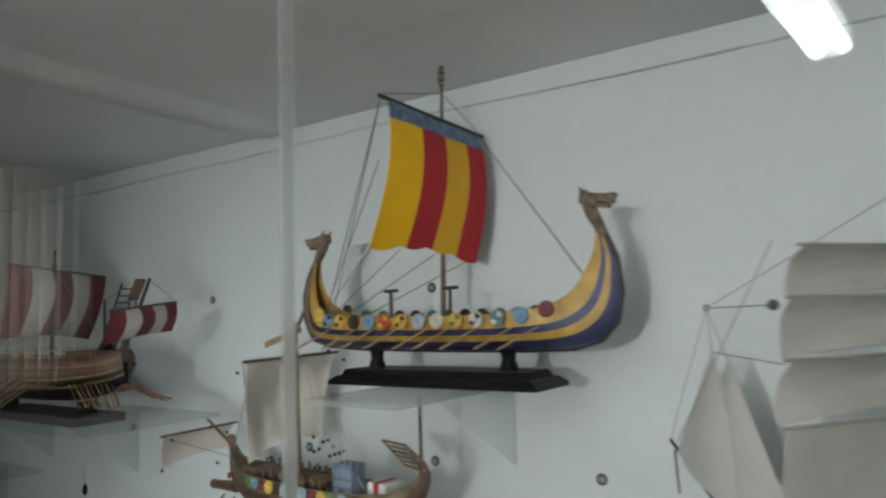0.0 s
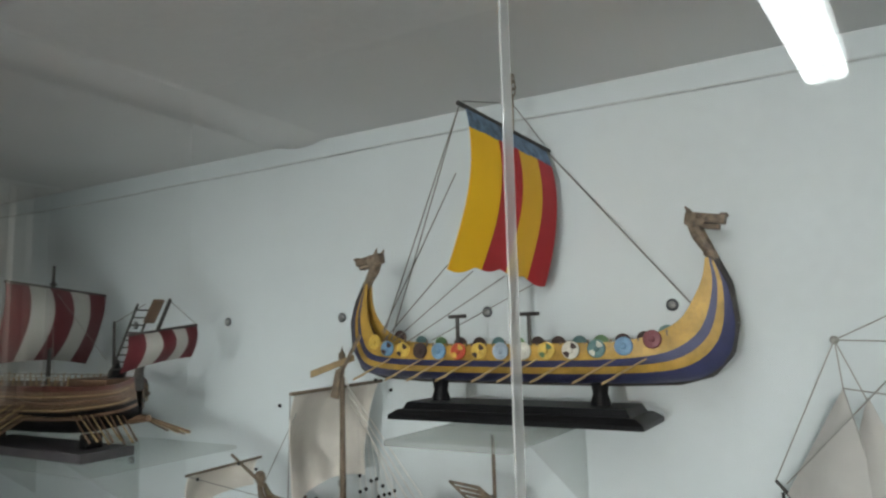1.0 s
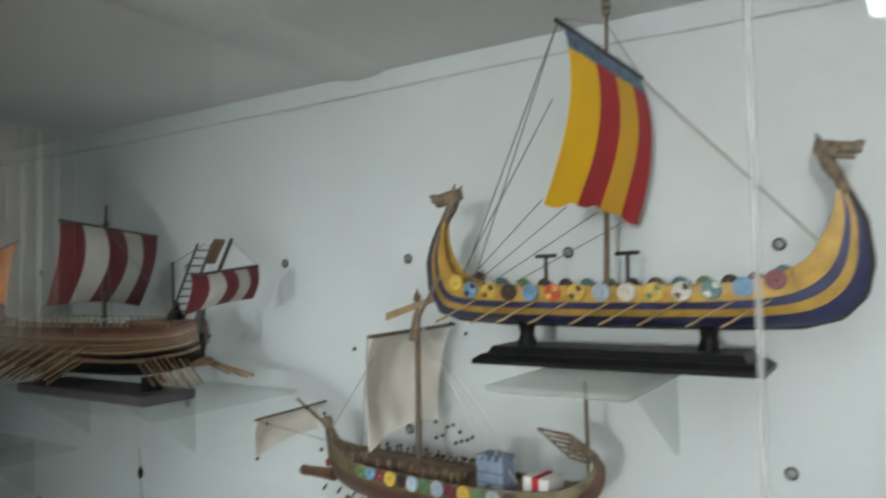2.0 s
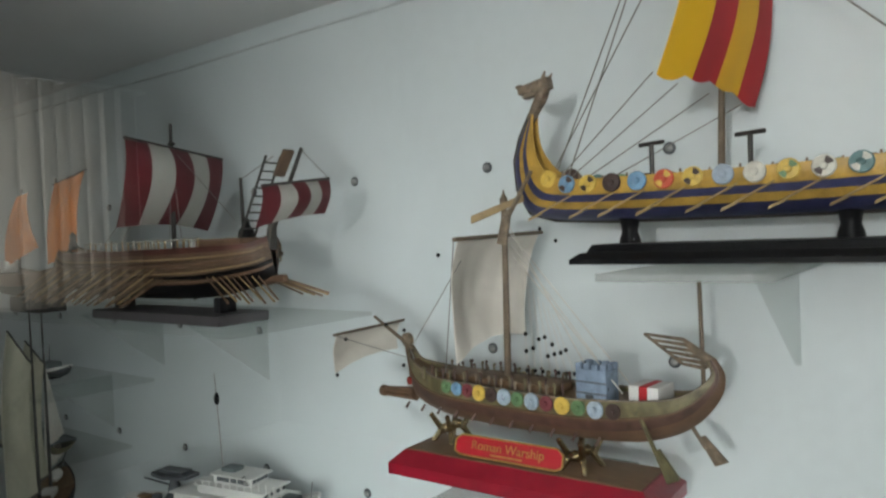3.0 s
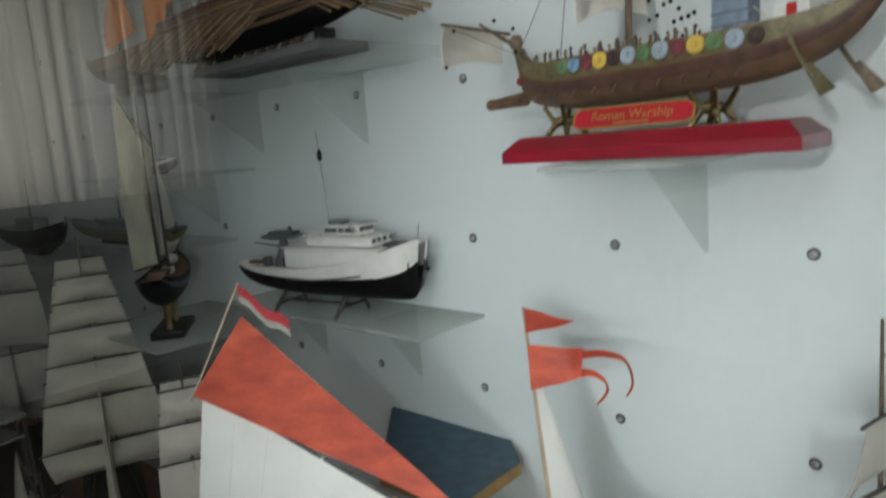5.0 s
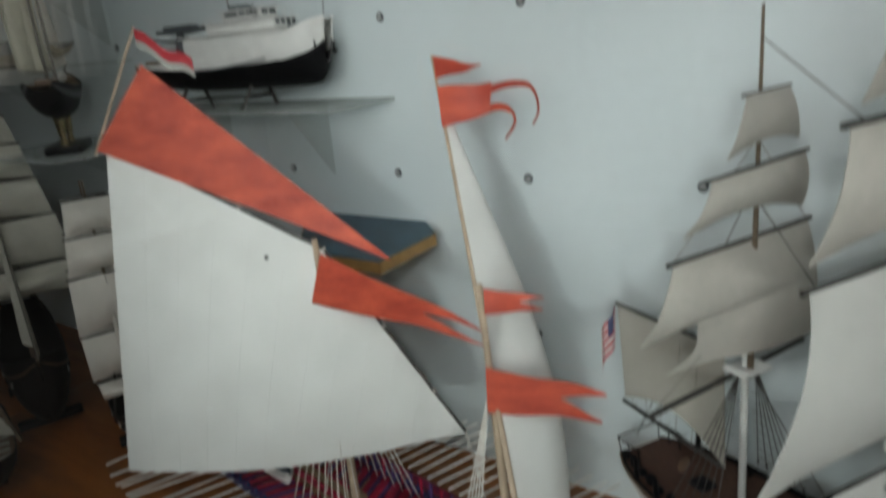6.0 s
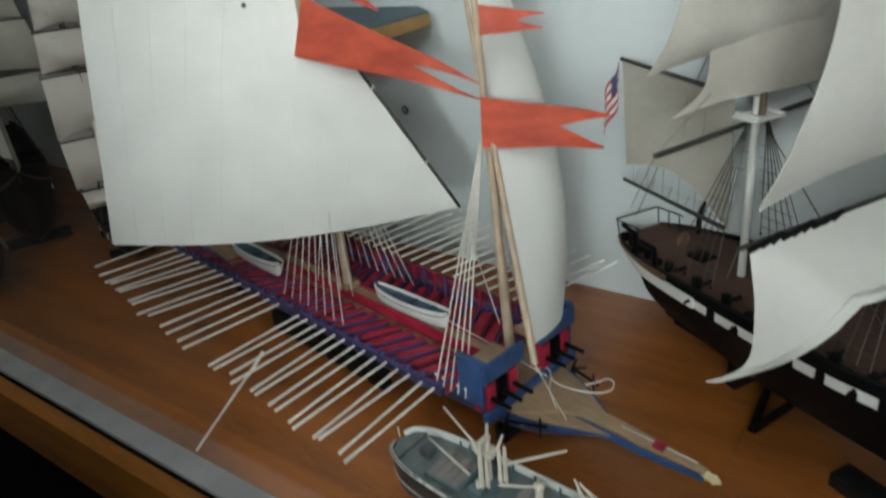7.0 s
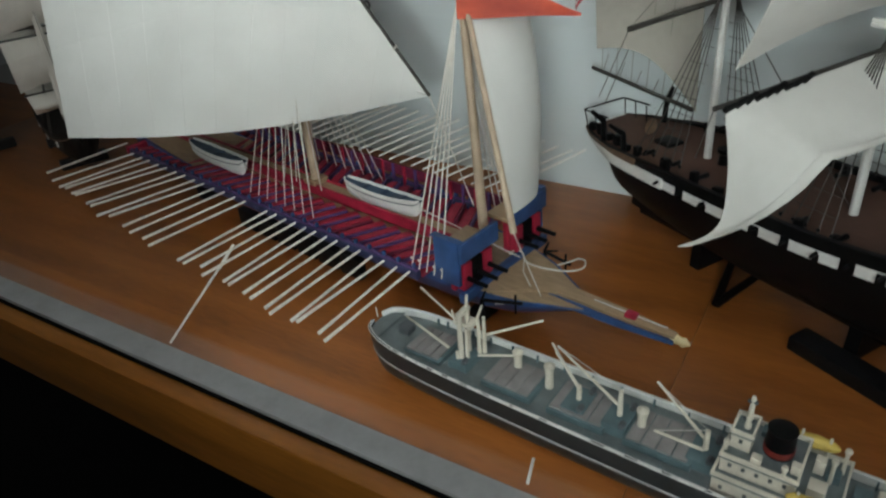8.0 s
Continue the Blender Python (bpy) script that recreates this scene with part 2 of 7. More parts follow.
def tube_lamp(m):
    t = thing("fluorescent_lamp", "white twin-tube fluorescent batten lamp hanging from the room ceiling, switched on", "lamp", m)
    part("housing", box(bmesh.new(), (-0.62, -0.06, 0.03), (0.62, 0.06, 0.08), 0.006), WHITEMETAL, t)
    for y in (-0.032, 0.032):
        part("tube", bar(bmesh.new(), (-0.6, y, 0.0), (0.6, y, 0.0), 0.022, n=16), TUBE, t, "glowing white tube")
    for s in (-1, 1):
        part("hanging_rod", bar(bmesh.new(), (s * 0.45, 0, 0.08), (s * 0.45, 0, 1.84), 0.006, n=8), WHITEMETAL, t)
        part("end_cap", box(bmesh.new(), (s * 0.61 - 0.012, -0.055, -0.026), (s * 0.61 + 0.012, 0.055, 0.05), 0.004), WHITEMETAL, t)


tube_lamp(pose(0.68, -1.765, 2.56, 0, 0, 94.9))


# ---- paints of the models ----
def cloth(name, rgb, vary=0.16, scale=18.0, weave=900.0):
    m = paint(name, rgb, 0.85, vary=vary, scale=scale, bump=0.25, fine=10)
    m.node_tree.nodes["Principled BSDF"].inputs["Sheen Weight"].default_value = 0.04
    return m


YELLOW = paint("yellow_paint", (0.50, 0.30, 0.055), 0.45, vary=0.4, scale=70)
NAVY = paint("navy_paint", (0.042, 0.048, 0.125), 0.42, vary=0.35, scale=60)
BROWNGOLD = paint("worn_brown_gilt", (0.23, 0.17, 0.115), 0.5, vary=0.75, scale=170, bump=0.5)
BLACKBASE = paint("black_lacquer", (0.010, 0.010, 0.011), 0.35, vary=0.3, scale=80)
DECKBROWN = paint("deck_brown", (0.19, 0.11, 0.055), 0.6, vary=0.4, scale=60, stretch=(1, 8, 8))
SPAR = paint("spar_brown", (0.16, 0.115, 0.075), 0.55, vary=0.4, scale=80)
DARKSPAR = paint("dark_spar", (0.045, 0.04, 0.035), 0.5, vary=0.4, scale=80)
THREAD = paint("grey_thread", (0.20, 0.19, 0.17), 0.8, vary=0.3, scale=300)
PALETHREAD = paint("pale_thread", (0.66, 0.62, 0.56), 0.8, vary=0.2, scale=300)
OARWOOD = paint("pale_oar_wood", (0.82, 0.78, 0.72), 0.6, vary=0.25, scale=90, stretch=(4, 4, 1))
TANOAR = paint("tan_oar", (0.33, 0.23, 0.11), 0.6, vary=0.3, scale=90)
SAILYELLOW = cloth("yellow_sailcloth", (0.95, 0.53, 0.006), vary=0.08)
SAILGOLD = cloth("gold_sailcloth", (0.78, 0.43, 0.02), vary=0.1)
SAILRED = cloth("red_sailcloth", (0.46, 0.017, 0.022))
# Red sailcloth darkened: the dim light at the left end is in this colour.
DIMRED = cloth("dimmed_red_sailcloth", (0.11, 0.008, 0.012), vary=0.35)
SAILBLUE = cloth("blue_sailcloth", (0.16, 0.25, 0.38), vary=0.75, scale=110)
SAILCREAM = cloth("cream_sailcloth", (0.74, 0.69, 0.62))
SAILTAUPE = cloth("taupe_sailcloth", (0.48, 0.45, 0.40))
SAILWHITE = cloth("white_sailcloth", (0.71, 0.70, 0.67), vary=0.10)
BRIGSAIL = cloth("greyed_white_sailcloth", (0.60, 0.585, 0.55), vary=0.12)
SAILGREY = cloth("grey_stripe_cloth", (0.38, 0.375, 0.34))
SAILORANGE = cloth("orange_sailcloth", (0.60, 0.165, 0.012))
MAROON = paint("maroon_paint", (0.105, 0.052, 0.038), 0.42, vary=0.65, scale=110, bump=0.5)
OLIVE = paint("olive_paint", (0.165, 0.140, 0.065), 0.42, vary=0.65, scale=90, bump=0.5)
BROWNHULL = paint("brown_hull", (0.15, 0.085, 0.05), 0.5, vary=0.4, scale=70)
REDBASE = paint("red_lacquer", (0.24, 0.008, 0.02), 0.34, vary=0.25, scale=40, coat=0.12)
PLAQUE = paint("red_plaque", (0.38, 0.012, 0.022), 0.35, vary=0.15, scale=60)
BRASS = paint("polished_brass", (0.55, 0.43, 0.23), 0.16, metal=1.0, vary=0.5, scale=160, bump=0.4)
GILT = paint("bright_gilt", (0.80, 0.66, 0.38), 0.3, metal=0.25, vary=0.3, scale=200)
GOLD = paint("gold_paint", (0.52, 0.36, 0.10), 0.35, metal=0.5, vary=0.3, scale=150)
TOWER = paint("blue_grey_stone_paint", (0.21, 0.27, 0.36), 0.6, vary=0.35, scale=150)
SOFTWHITE = paint("white_paint", (0.74, 0.73, 0.70), 0.45, vary=0.12, scale=60)
HULLBLACK = paint("black_hull_paint", (0.0035, 0.0035, 0.004), 0.5, vary=0.3, scale=60)
DARKRED = paint("dark_red_paint", (0.25, 0.03, 0.02), 0.5, vary=0.4, scale=80)
GREYDECK = paint("grey_deck_paint", (0.17, 0.20, 0.205), 0.5, vary=0.3, scale=80)
DARKBOTTOM = paint("dark_brown_bottom", (0.0036, 0.0022, 0.0018), 0.5, vary=0.4, scale=60)
GUNGREY = paint("gun_grey", (0.10, 0.11, 0.12), 0.45, vary=0.4, scale=100)
for dull in (HULLBLACK, BLACKBASE, DARKBOTTOM):
    dull.node_tree.nodes["Principled BSDF"].inputs["Specular IOR Level"].default_value = 0.15
SHIELDS = [paint("shield_" + n, c, 0.45, vary=0.3, scale=200) for n, c in (
    ("yellow", (0.62, 0.42, 0.08)), ("blue", (0.16, 0.30, 0.45)), ("dark", (0.06, 0.035, 0.03)), ("red", (0.5, 0.07, 0.03)),
    ("white", (0.6, 0.58, 0.5)), ("teal", (0.10, 0.20, 0.20)), ("maroon", (0.18, 0.04, 0.05)), ("green", (0.12, 0.22, 0.10)), ("pale", (0.35, 0.42, 0.50)))]


# ---- ways to build a model ship ----
class Hull:
    """A hull between a keel line and a sheer line, (x, z) each, with half breadths."""

    def __init__(self, keel, sheer, half, full=2.2):
        self.k, self.s, self.b, self.full, self.i = keel, sheer, half, full, list(range(len(keel)))

    def at(self, t, w, side, out=0.0):
        x = t * (len(self.i) - 1)
        g = lambda a: curve(self.i, a, x)
        kx, kz, sx, sz = g([p[0] for p in self.k]), g([p[1] for p in self.k]), g([p[0] for p in self.s]), g([p[1] for p in self.s])
        y = (g(self.b)) * (1 - (1 - w) ** self.full) ** 0.6 + out
        return (kx + (sx - kx) * w, side * y, kz + (sz - kz) * w)

    def strake(self, w0, w1, side, thick=0.0012, out=0.0, t0=0.0, t1=1.0, n=44, m=5):
        rows = [[self.at(t0 + (t1 - t0) * i / n, w0 + (w1 - w0) * j / m, side, out) for j in range(m + 1)] for i in range(n + 1)]
        return sheet(bmesh.new(), rows, thick)

    def deck(self, w, t0=0.08, t1=0.92, thick=0.0012, n=30):
        rows = []
        for i in range(n + 1):
            t = t0 + (t1 - t0) * i / n
            a, b = self.at(t, w, -1), self.at(t, w, 1)
            rows.append([a, tuple((a[k] + b[k]) / 2 for k in range(3)), b])
        return sheet(bmesh.new(), rows, thick)


def strip_hull(ship, hull, bands, name="strake"):
    for w0, w1, mat, out in bands:
        for side in (-1, 1):
            part(name, hull.strake(w0, w1, side, out=out), mat, ship)


def sail_at(c, belly, s, t, edge=0.35):
    """A point of a billowing sail; c: top left, top right, bottom right, bottom left."""
    a, b, d, e = [Vector(p) for p in c]
    top, bot = a.lerp(b, s), e.lerp(d, s)
    return top.lerp(bot, t) + Vector(belly) * (edge + (1 - edge) * math.sin(math.pi * s)) * math.sin(math.pi * min(1, t ** 0.85) * 0.93)


def sail(c, belly, s0=0.0, s1=1.0, t0=0.0, t1=1.0, n=14, m=14, thick=0.0008, edge=0.35, foot=0.0, wrinkle=0.0008, scallop=0.0):
    rows = []
    for i in range(n + 1):
        row = []
        for j in range(m + 1):
            s, t = s0 + (s1 - s0) * i / n, t0 + (t1 - t0) * j / m
            p = sail_at(c, belly, s, t, edge)
            p.z += foot * t**3 * math.sin(math.pi * s) - scallop * t**10 * abs(math.sin(math.pi * s * 4))
            p += Vector(belly).normalized() * wrinkle * noise.noise(Vector((s * 6, t * 2.2, c[0][2] * 50))) * 2
            row.append(p)
        rows.append(row)
    return sheet(bmesh.new(), rows, thick)


def line(ship, a, b, mat=None, r=0.0006, name="rope"):
    return part(name, bar(bmesh.new(), a, b, r, n=5), mat or THREAD, ship)


def block(ship, p, r=0.002, mat=None):
    return part("pulley_block", lathe(bmesh.new(), [(r * 0.5, -r), (r, -r * 0.4), (r, r * 0.4), (r * 0.5, r)], p, 8), mat or HULLBLACK, ship)


def shield(ship, p, r, out, mat, mark=None):
    s = part("shield", lathe(bmesh.new(), [(r, 0), (r, 0.0008), (r * 0.9, 0.0016), (r * 0.35, 0.0018), (r * 0.26, 0.0032), (0.0002, 0.0036)], p, 14, (0, out, 0.1)), mat, ship)
    if mark:
        for a in (0.3, 3.44):
            bm = bmesh.new()
            pts = [Vector((0, 0, 0))] + [Vector((math.cos(a + k * 0.35), 0, math.sin(a + k * 0.35))) * r * 0.84 for k in range(4)]
            slab(bm, [Vector(p) + Vector((0, out * 0.0021, 0.0002)) + q for q in pts], (0, out * 0.0004, 0))
            part("emblem", bm, mark, s)
    return s


def dragon(x, z, s, up=1.0):
    """A carved beast's head on a neck that leans inboard; s: the way it looks."""
    bm = bmesh.new()
    path = [(x + s * 0.003, z), (x - s * 0.002, z + 0.010 * up), (x - s * 0.008, z + 0.021 * up), (x - s * 0.012, z + 0.033 * up)]
    rad = (0.0040, 0.0048, 0.0058, 0.0056)
    for (a, b), r0, r1 in zip(zip(path, path[1:]), rad, rad[1:]):
        bar(bm, (a[0], 0, a[1]), (b[0], 0, b[1]), r0, r1, 10)
    hx, hz = path[-1]
    turn = pose(hx, 0, hz, 0, 10, 0) if s > 0 else pose(hx, 0, hz, 0, 10, 180)
    box(bm, (-0.006, -0.0058, -0.004), (0.010, 0.0058, 0.0066), 0.0018, turn)
    box(bm, (0.0085, -0.0050, -0.0012), (0.0250, 0.0050, 0.0064), 0.0014, turn)
    box(bm, (0.0070, -0.0044, -0.0056), (0.0215, 0.0044, -0.0016), 0.0010, turn)
    box(bm, (0.0205, -0.0054, 0.0050), (0.0260, 0.0054, 0.0078), 0.0010, turn)
    for y in (-0.0052, 0.0052):
        a, b = turn @ Vector((-0.002, y, 0.005)), turn @ Vector((-0.006, y * 1.25, 0.0105))
        bar(bm, a, b, 0.0022, 0.0007, 6)
        lathe(bm, [(0.0020, -0.001), (0.0024, 0.0004), (0.0008, 0.0018)], turn @ Vector((0.005, y * 1.08, 0.0035)), 8, (0, y, 0))
    for k in range(5):
        f = (k + 0.4) / 5
        px, pz = path[0][0] + (path[-1][0] - path[0][0]) * f, path[0][1] + (path[-1][1] - path[0][1]) * f
        bar(bm, (px - s * 0.003, 0, pz), (px - s * 0.0075, 0, pz + 0.003), 0.0020, 0.0006, 6)
    return bm


# ---- the dragon ship on the upper shelf ----
def dragon_ship():
    ship = thing("dragon_longship", "yellow and navy dragon-headed longship model with striped sail on black base", "model ship", pose(0.4835, -0.102, 1.8035))
    h = Hull(
        [(-0.171, 0.138), (-0.182, 0.118), (-0.188, 0.098), (-0.186, 0.072), (-0.174, 0.051), (-0.150, 0.044), (-0.10, 0.041), (0, 0.040), (0.09, 0.040), (0.141, 0.042), (0.166, 0.049), (0.181, 0.065), (0.186, 0.088), (0.183, 0.118), (0.173, 0.141)],
        [(-0.166, 0.137), (-0.166, 0.118), (-0.163, 0.104), (-0.155, 0.090), (-0.142, 0.080), (-0.125, 0.076), (-0.09, 0.074), (0, 0.073), (0.08, 0.074), (0.112, 0.077), (0.130, 0.082), (0.146, 0.092), (0.156, 0.108), (0.163, 0.124), (0.166, 0.140)],
        [0.002, 0.003, 0.006, 0.011, 0.018, 0.025, 0.032, 0.036, 0.033, 0.026, 0.019, 0.012, 0.007, 0.003, 0.002])
    strip_hull(ship, h, ((0.0, 0.30, NAVY, 0.0), (0.285, 0.475, YELLOW, 0.0006), (0.46, 0.64, NAVY, 0.0012), (0.625, 1.0, YELLOW, 0.0018)))
    part("deck", h.deck(0.66), DECKBROWN, ship)
    bm = bmesh.new()
    for a, b in zip(h.k, h.k[1:]):
        bar(bm, (a[0], 0, a[1]), (b[0], 0, b[1]), 0.0026, n=8)
    part("keel", bm, DARKSPAR, ship)
    part("dragon_head", dragon(-0.168, 0.133, -1, 0.85), BROWNGOLD, ship, "worn gilt dragon head")
    part("dragon_head", dragon(0.170, 0.138, 1, 1.0), BROWNGOLD, ship, "worn gilt dragon head")
    picks = [(0, None), (1, 2), (0, 2), (2, None), (1, None), (3, 0), (0, 2), (8, None), (4, None), (0, 7), (4, 2), (5, 4), (1, None), (6, None), (3, 0)]
    for k, (c, e) in enumerate(picks[:14]):
        x = -0.144 + k * 0.0208
        wide = curve((-0.166, -0.142, -0.125, -0.09, 0.0, 0.08, 0.112, 0.130), (0.003, 0.018, 0.025, 0.032, 0.036, 0.033, 0.026, 0.019), x) + 0.0052
        gunwale = curve((-0.155, -0.142, -0.125, -0.09, 0.0, 0.08, 0.112, 0.130), (0.088, 0.081, 0.076, 0.074, 0.073, 0.074, 0.077, 0.082), x)
        for side in (-1, 1):
            back = SHIELDS[(2, 5, 7, 2)[k % 4]]
            shield(ship, (x, side * wide, gunwale - (0.0042 if side < 0 else 0.0005)), 0.0075, side, SHIELDS[c] if side < 0 else back, SHIELDS[e] if e is not None and side < 0 else None)
            part("shield_peg", bar(bmesh.new(), (x + 0.0102, side * (wide - 0.006), gunwale - 0.008), (x + 0.0102, side * (wide - 0.006), gunwale + 0.002 + 0.001 * (k % 2)), 0.0009, n=5), BROWNGOLD, ship)
    for k in range(9):
        x = -0.13 + k * 0.030 + (0.006 if k % 3 == 1 else 0)
        for side in (-1, 1):
            bm = bar(bmesh.new(), (x + 0.014, side * 0.0375, 0.062), (x - 0.010, side * 0.049, 0.048), 0.0008, 0.0010, 6)
            slab(bm, [(x - 0.008, side * 0.0485, 0.0475), (x - 0.007, side * 0.0485, 0.0500), (x - 0.017, side * 0.053, 0.0450), (x - 0.018, side * 0.053, 0.0425)], (0, 0.0012, 0))
            part("oar", bm, TANOAR, ship)
    # steering oar
    bm = bar(bmesh.new(), (-0.155, -0.032, 0.085), (-0.178, -0.036, 0.045), 0.002, 0.002, 8)
    slab(bm, [(-0.173, -0.038, 0.055), (-0.181, -0.038, 0.051), (-0.188, -0.038, 0.025), (-0.179, -0.038, 0.023)], (0, 0.003, 0))
    part("steering_oar", bm, BROWNGOLD, ship)
    bm = bmesh.new()
    slab(bm, [(-0.165, -0.030, 0.060), (-0.165, -0.030, 0.066), (-0.215, -0.036, 0.050), (-0.215, -0.036, 0.043)], (0, 0.002, 0))
    part("gangplank", bm, TANOAR, ship)
    for x in (-0.063, 0.011):
        bm = bar(bmesh.new(), (x, 0, 0.058), (x, 0, 0.100), 0.002, n=8)
        bar(bm, (x - 0.011, 0.004, 0.1005), (x + 0.011, -0.004, 0.1005), 0.0018, n=8)
        part("mast_crutch", bm, DARKSPAR, ship)
    # mast, yard, sail
    part("mast", bar(bmesh.new(), (-0.0185, 0.030, 0.045), (-0.0095, 0.027, 0.315), 0.0032, 0.0016, 10), SPAR, ship)
    bm = bar(bmesh.new(), (-0.0095, 0.027, 0.312), (-0.0093, 0.027, 0.343), 0.0008, n=6)
    for z, r in ((0.316, 0.0028), (0.3225, 0.0040), (0.330, 0.0038), (0.337, 0.0024)):
        lathe(bm, [(r, 0), (r, 0.0008)], (-0.0094, 0.027, z), 10)
    for k in range(5):
        c, d = math.cos(k * 1.2566), math.sin(k * 1.2566)
        bar(bm, (-0.0094 + 0.0028 * c, 0.027 + 0.0028 * d, 0.316), (-0.0094 + 0.0040 * c, 0.027 + 0.0040 * d, 0.324), 0.0005, n=4)
        bar(bm, (-0.0094 + 0.0040 * c, 0.027 + 0.0040 * d, 0.324), (-0.0094 + 0.0022 * c, 0.027 + 0.0022 * d, 0.338), 0.0005, n=4)
    part("masthead_vane", bm, BROWNGOLD, ship, "openwork gilt cage at the masthead")
    yl, yr = (-0.020, -0.066, 0.2855), (0.004, 0.086, 0.2705)
    part("yard", bar(bmesh.new(), yl, yr, 0.0022, n=8), DARKSPAR, ship)
    yl, yr = Vector((-0.0175, -0.056, 0.2835)), Vector((0.002, 0.079, 0.270))
    c = (yl, yr, (-0.003, 0.069, 0.129), (-0.0365, -0.068, 0.1395))
    belly = (0.017, -0.003, 0)
    for k, mt in enumerate((SAILYELLOW, SAILRED, SAILGOLD, SAILRED)):
        s0, s1 = (0, 0.31, 0.55, 0.79)[k], (0.31, 0.55, 0.79, 1.0)[k]
        part("sail_stripe", sail(c, belly, s0, s1, 0.13, 1.0, n=9, m=18, foot=0.009, edge=0.9, scallop=0.004), mt, ship)
    part("sail_band", sail(c, belly, 0, 1, 0, 0.135, n=16, m=4, edge=0.9), SAILBLUE, ship, "mottled blue band at the head of the sail")
    # rigging
    line(ship, (0.003, 0.080, 0.270), (0.152, 0.0, 0.105), r=0.0008)
    line(ship, (-0.019, -0.064, 0.285), (-0.140, -0.012, 0.086), r=0.0006)
    line(ship, (-0.019, -0.064, 0.285), (-0.126, -0.020, 0.080), r=0.0006)
    line(ship, (-0.028, -0.058, 0.225), (-0.143, -0.01, 0.088), r=0.0006)
    for a, b in (((-0.041, -0.054, 0.145), -0.125), ((-0.034, -0.02, 0.141), -0.12), ((-0.025, 0.03, 0.139), -0.112), ((-0.012, 0.08, 0.135), -0.095)):
        line(ship, a, (b, -0.02 + 0.3 * a[1], 0.078), r=0.0005)
    line(ship, (-0.0095, 0.027, 0.308), (0.003, 0.076, 0.275), r=0.0005)
    line(ship, (-0.0095, 0.027, 0.308), (-0.018, -0.060, 0.288), r=0.0005)
    # stand
    bm = bmesh.new()
    for z0, z1, a, b in ((0.006, 0.010, 0.0, 0.0), (0.010, 0.015, 0.0, 0.008), (0.015, 0.0215, 0.012, 0.016)):
        lo = [(-0.122 + a, -0.034 + a * 0.6, z0), (0.118 - a, -0.034 + a * 0.6, z0), (0.118 - a, 0.034 - a * 0.6, z0), (-0.122 + a, 0.034 - a * 0.6, z0)]
        hi = [(-0.122 + b, -0.034 + b * 0.6, z1), (0.118 - b, -0.034 + b * 0.6, z1), (0.118 - b, 0.034 - b * 0.6, z1), (-0.122 + b, 0.034 - b * 0.6, z1)]
        L, H = [bm.verts.new(p) for p in lo], [bm.verts.new(p) for p in hi]
        bm.faces.new(L[::-1]), bm.faces.new(H)
        for i in range(4):
            bm.faces.new((L[i], L[(i + 1) % 4], H[(i + 1) % 4], H[i]))
    part("base", bm, BLACKBASE, ship, "glossy black moulded base")
    for x in (-0.083, 0.074):
        part("support", lathe(bmesh.new(), [(0.0090, 0.0212), (0.0085, 0.025), (0.0065, 0.031), (0.0075, 0.037), (0.011, 0.044)], (x, 0, 0), 12), BLACKBASE, ship)


dragon_ship()


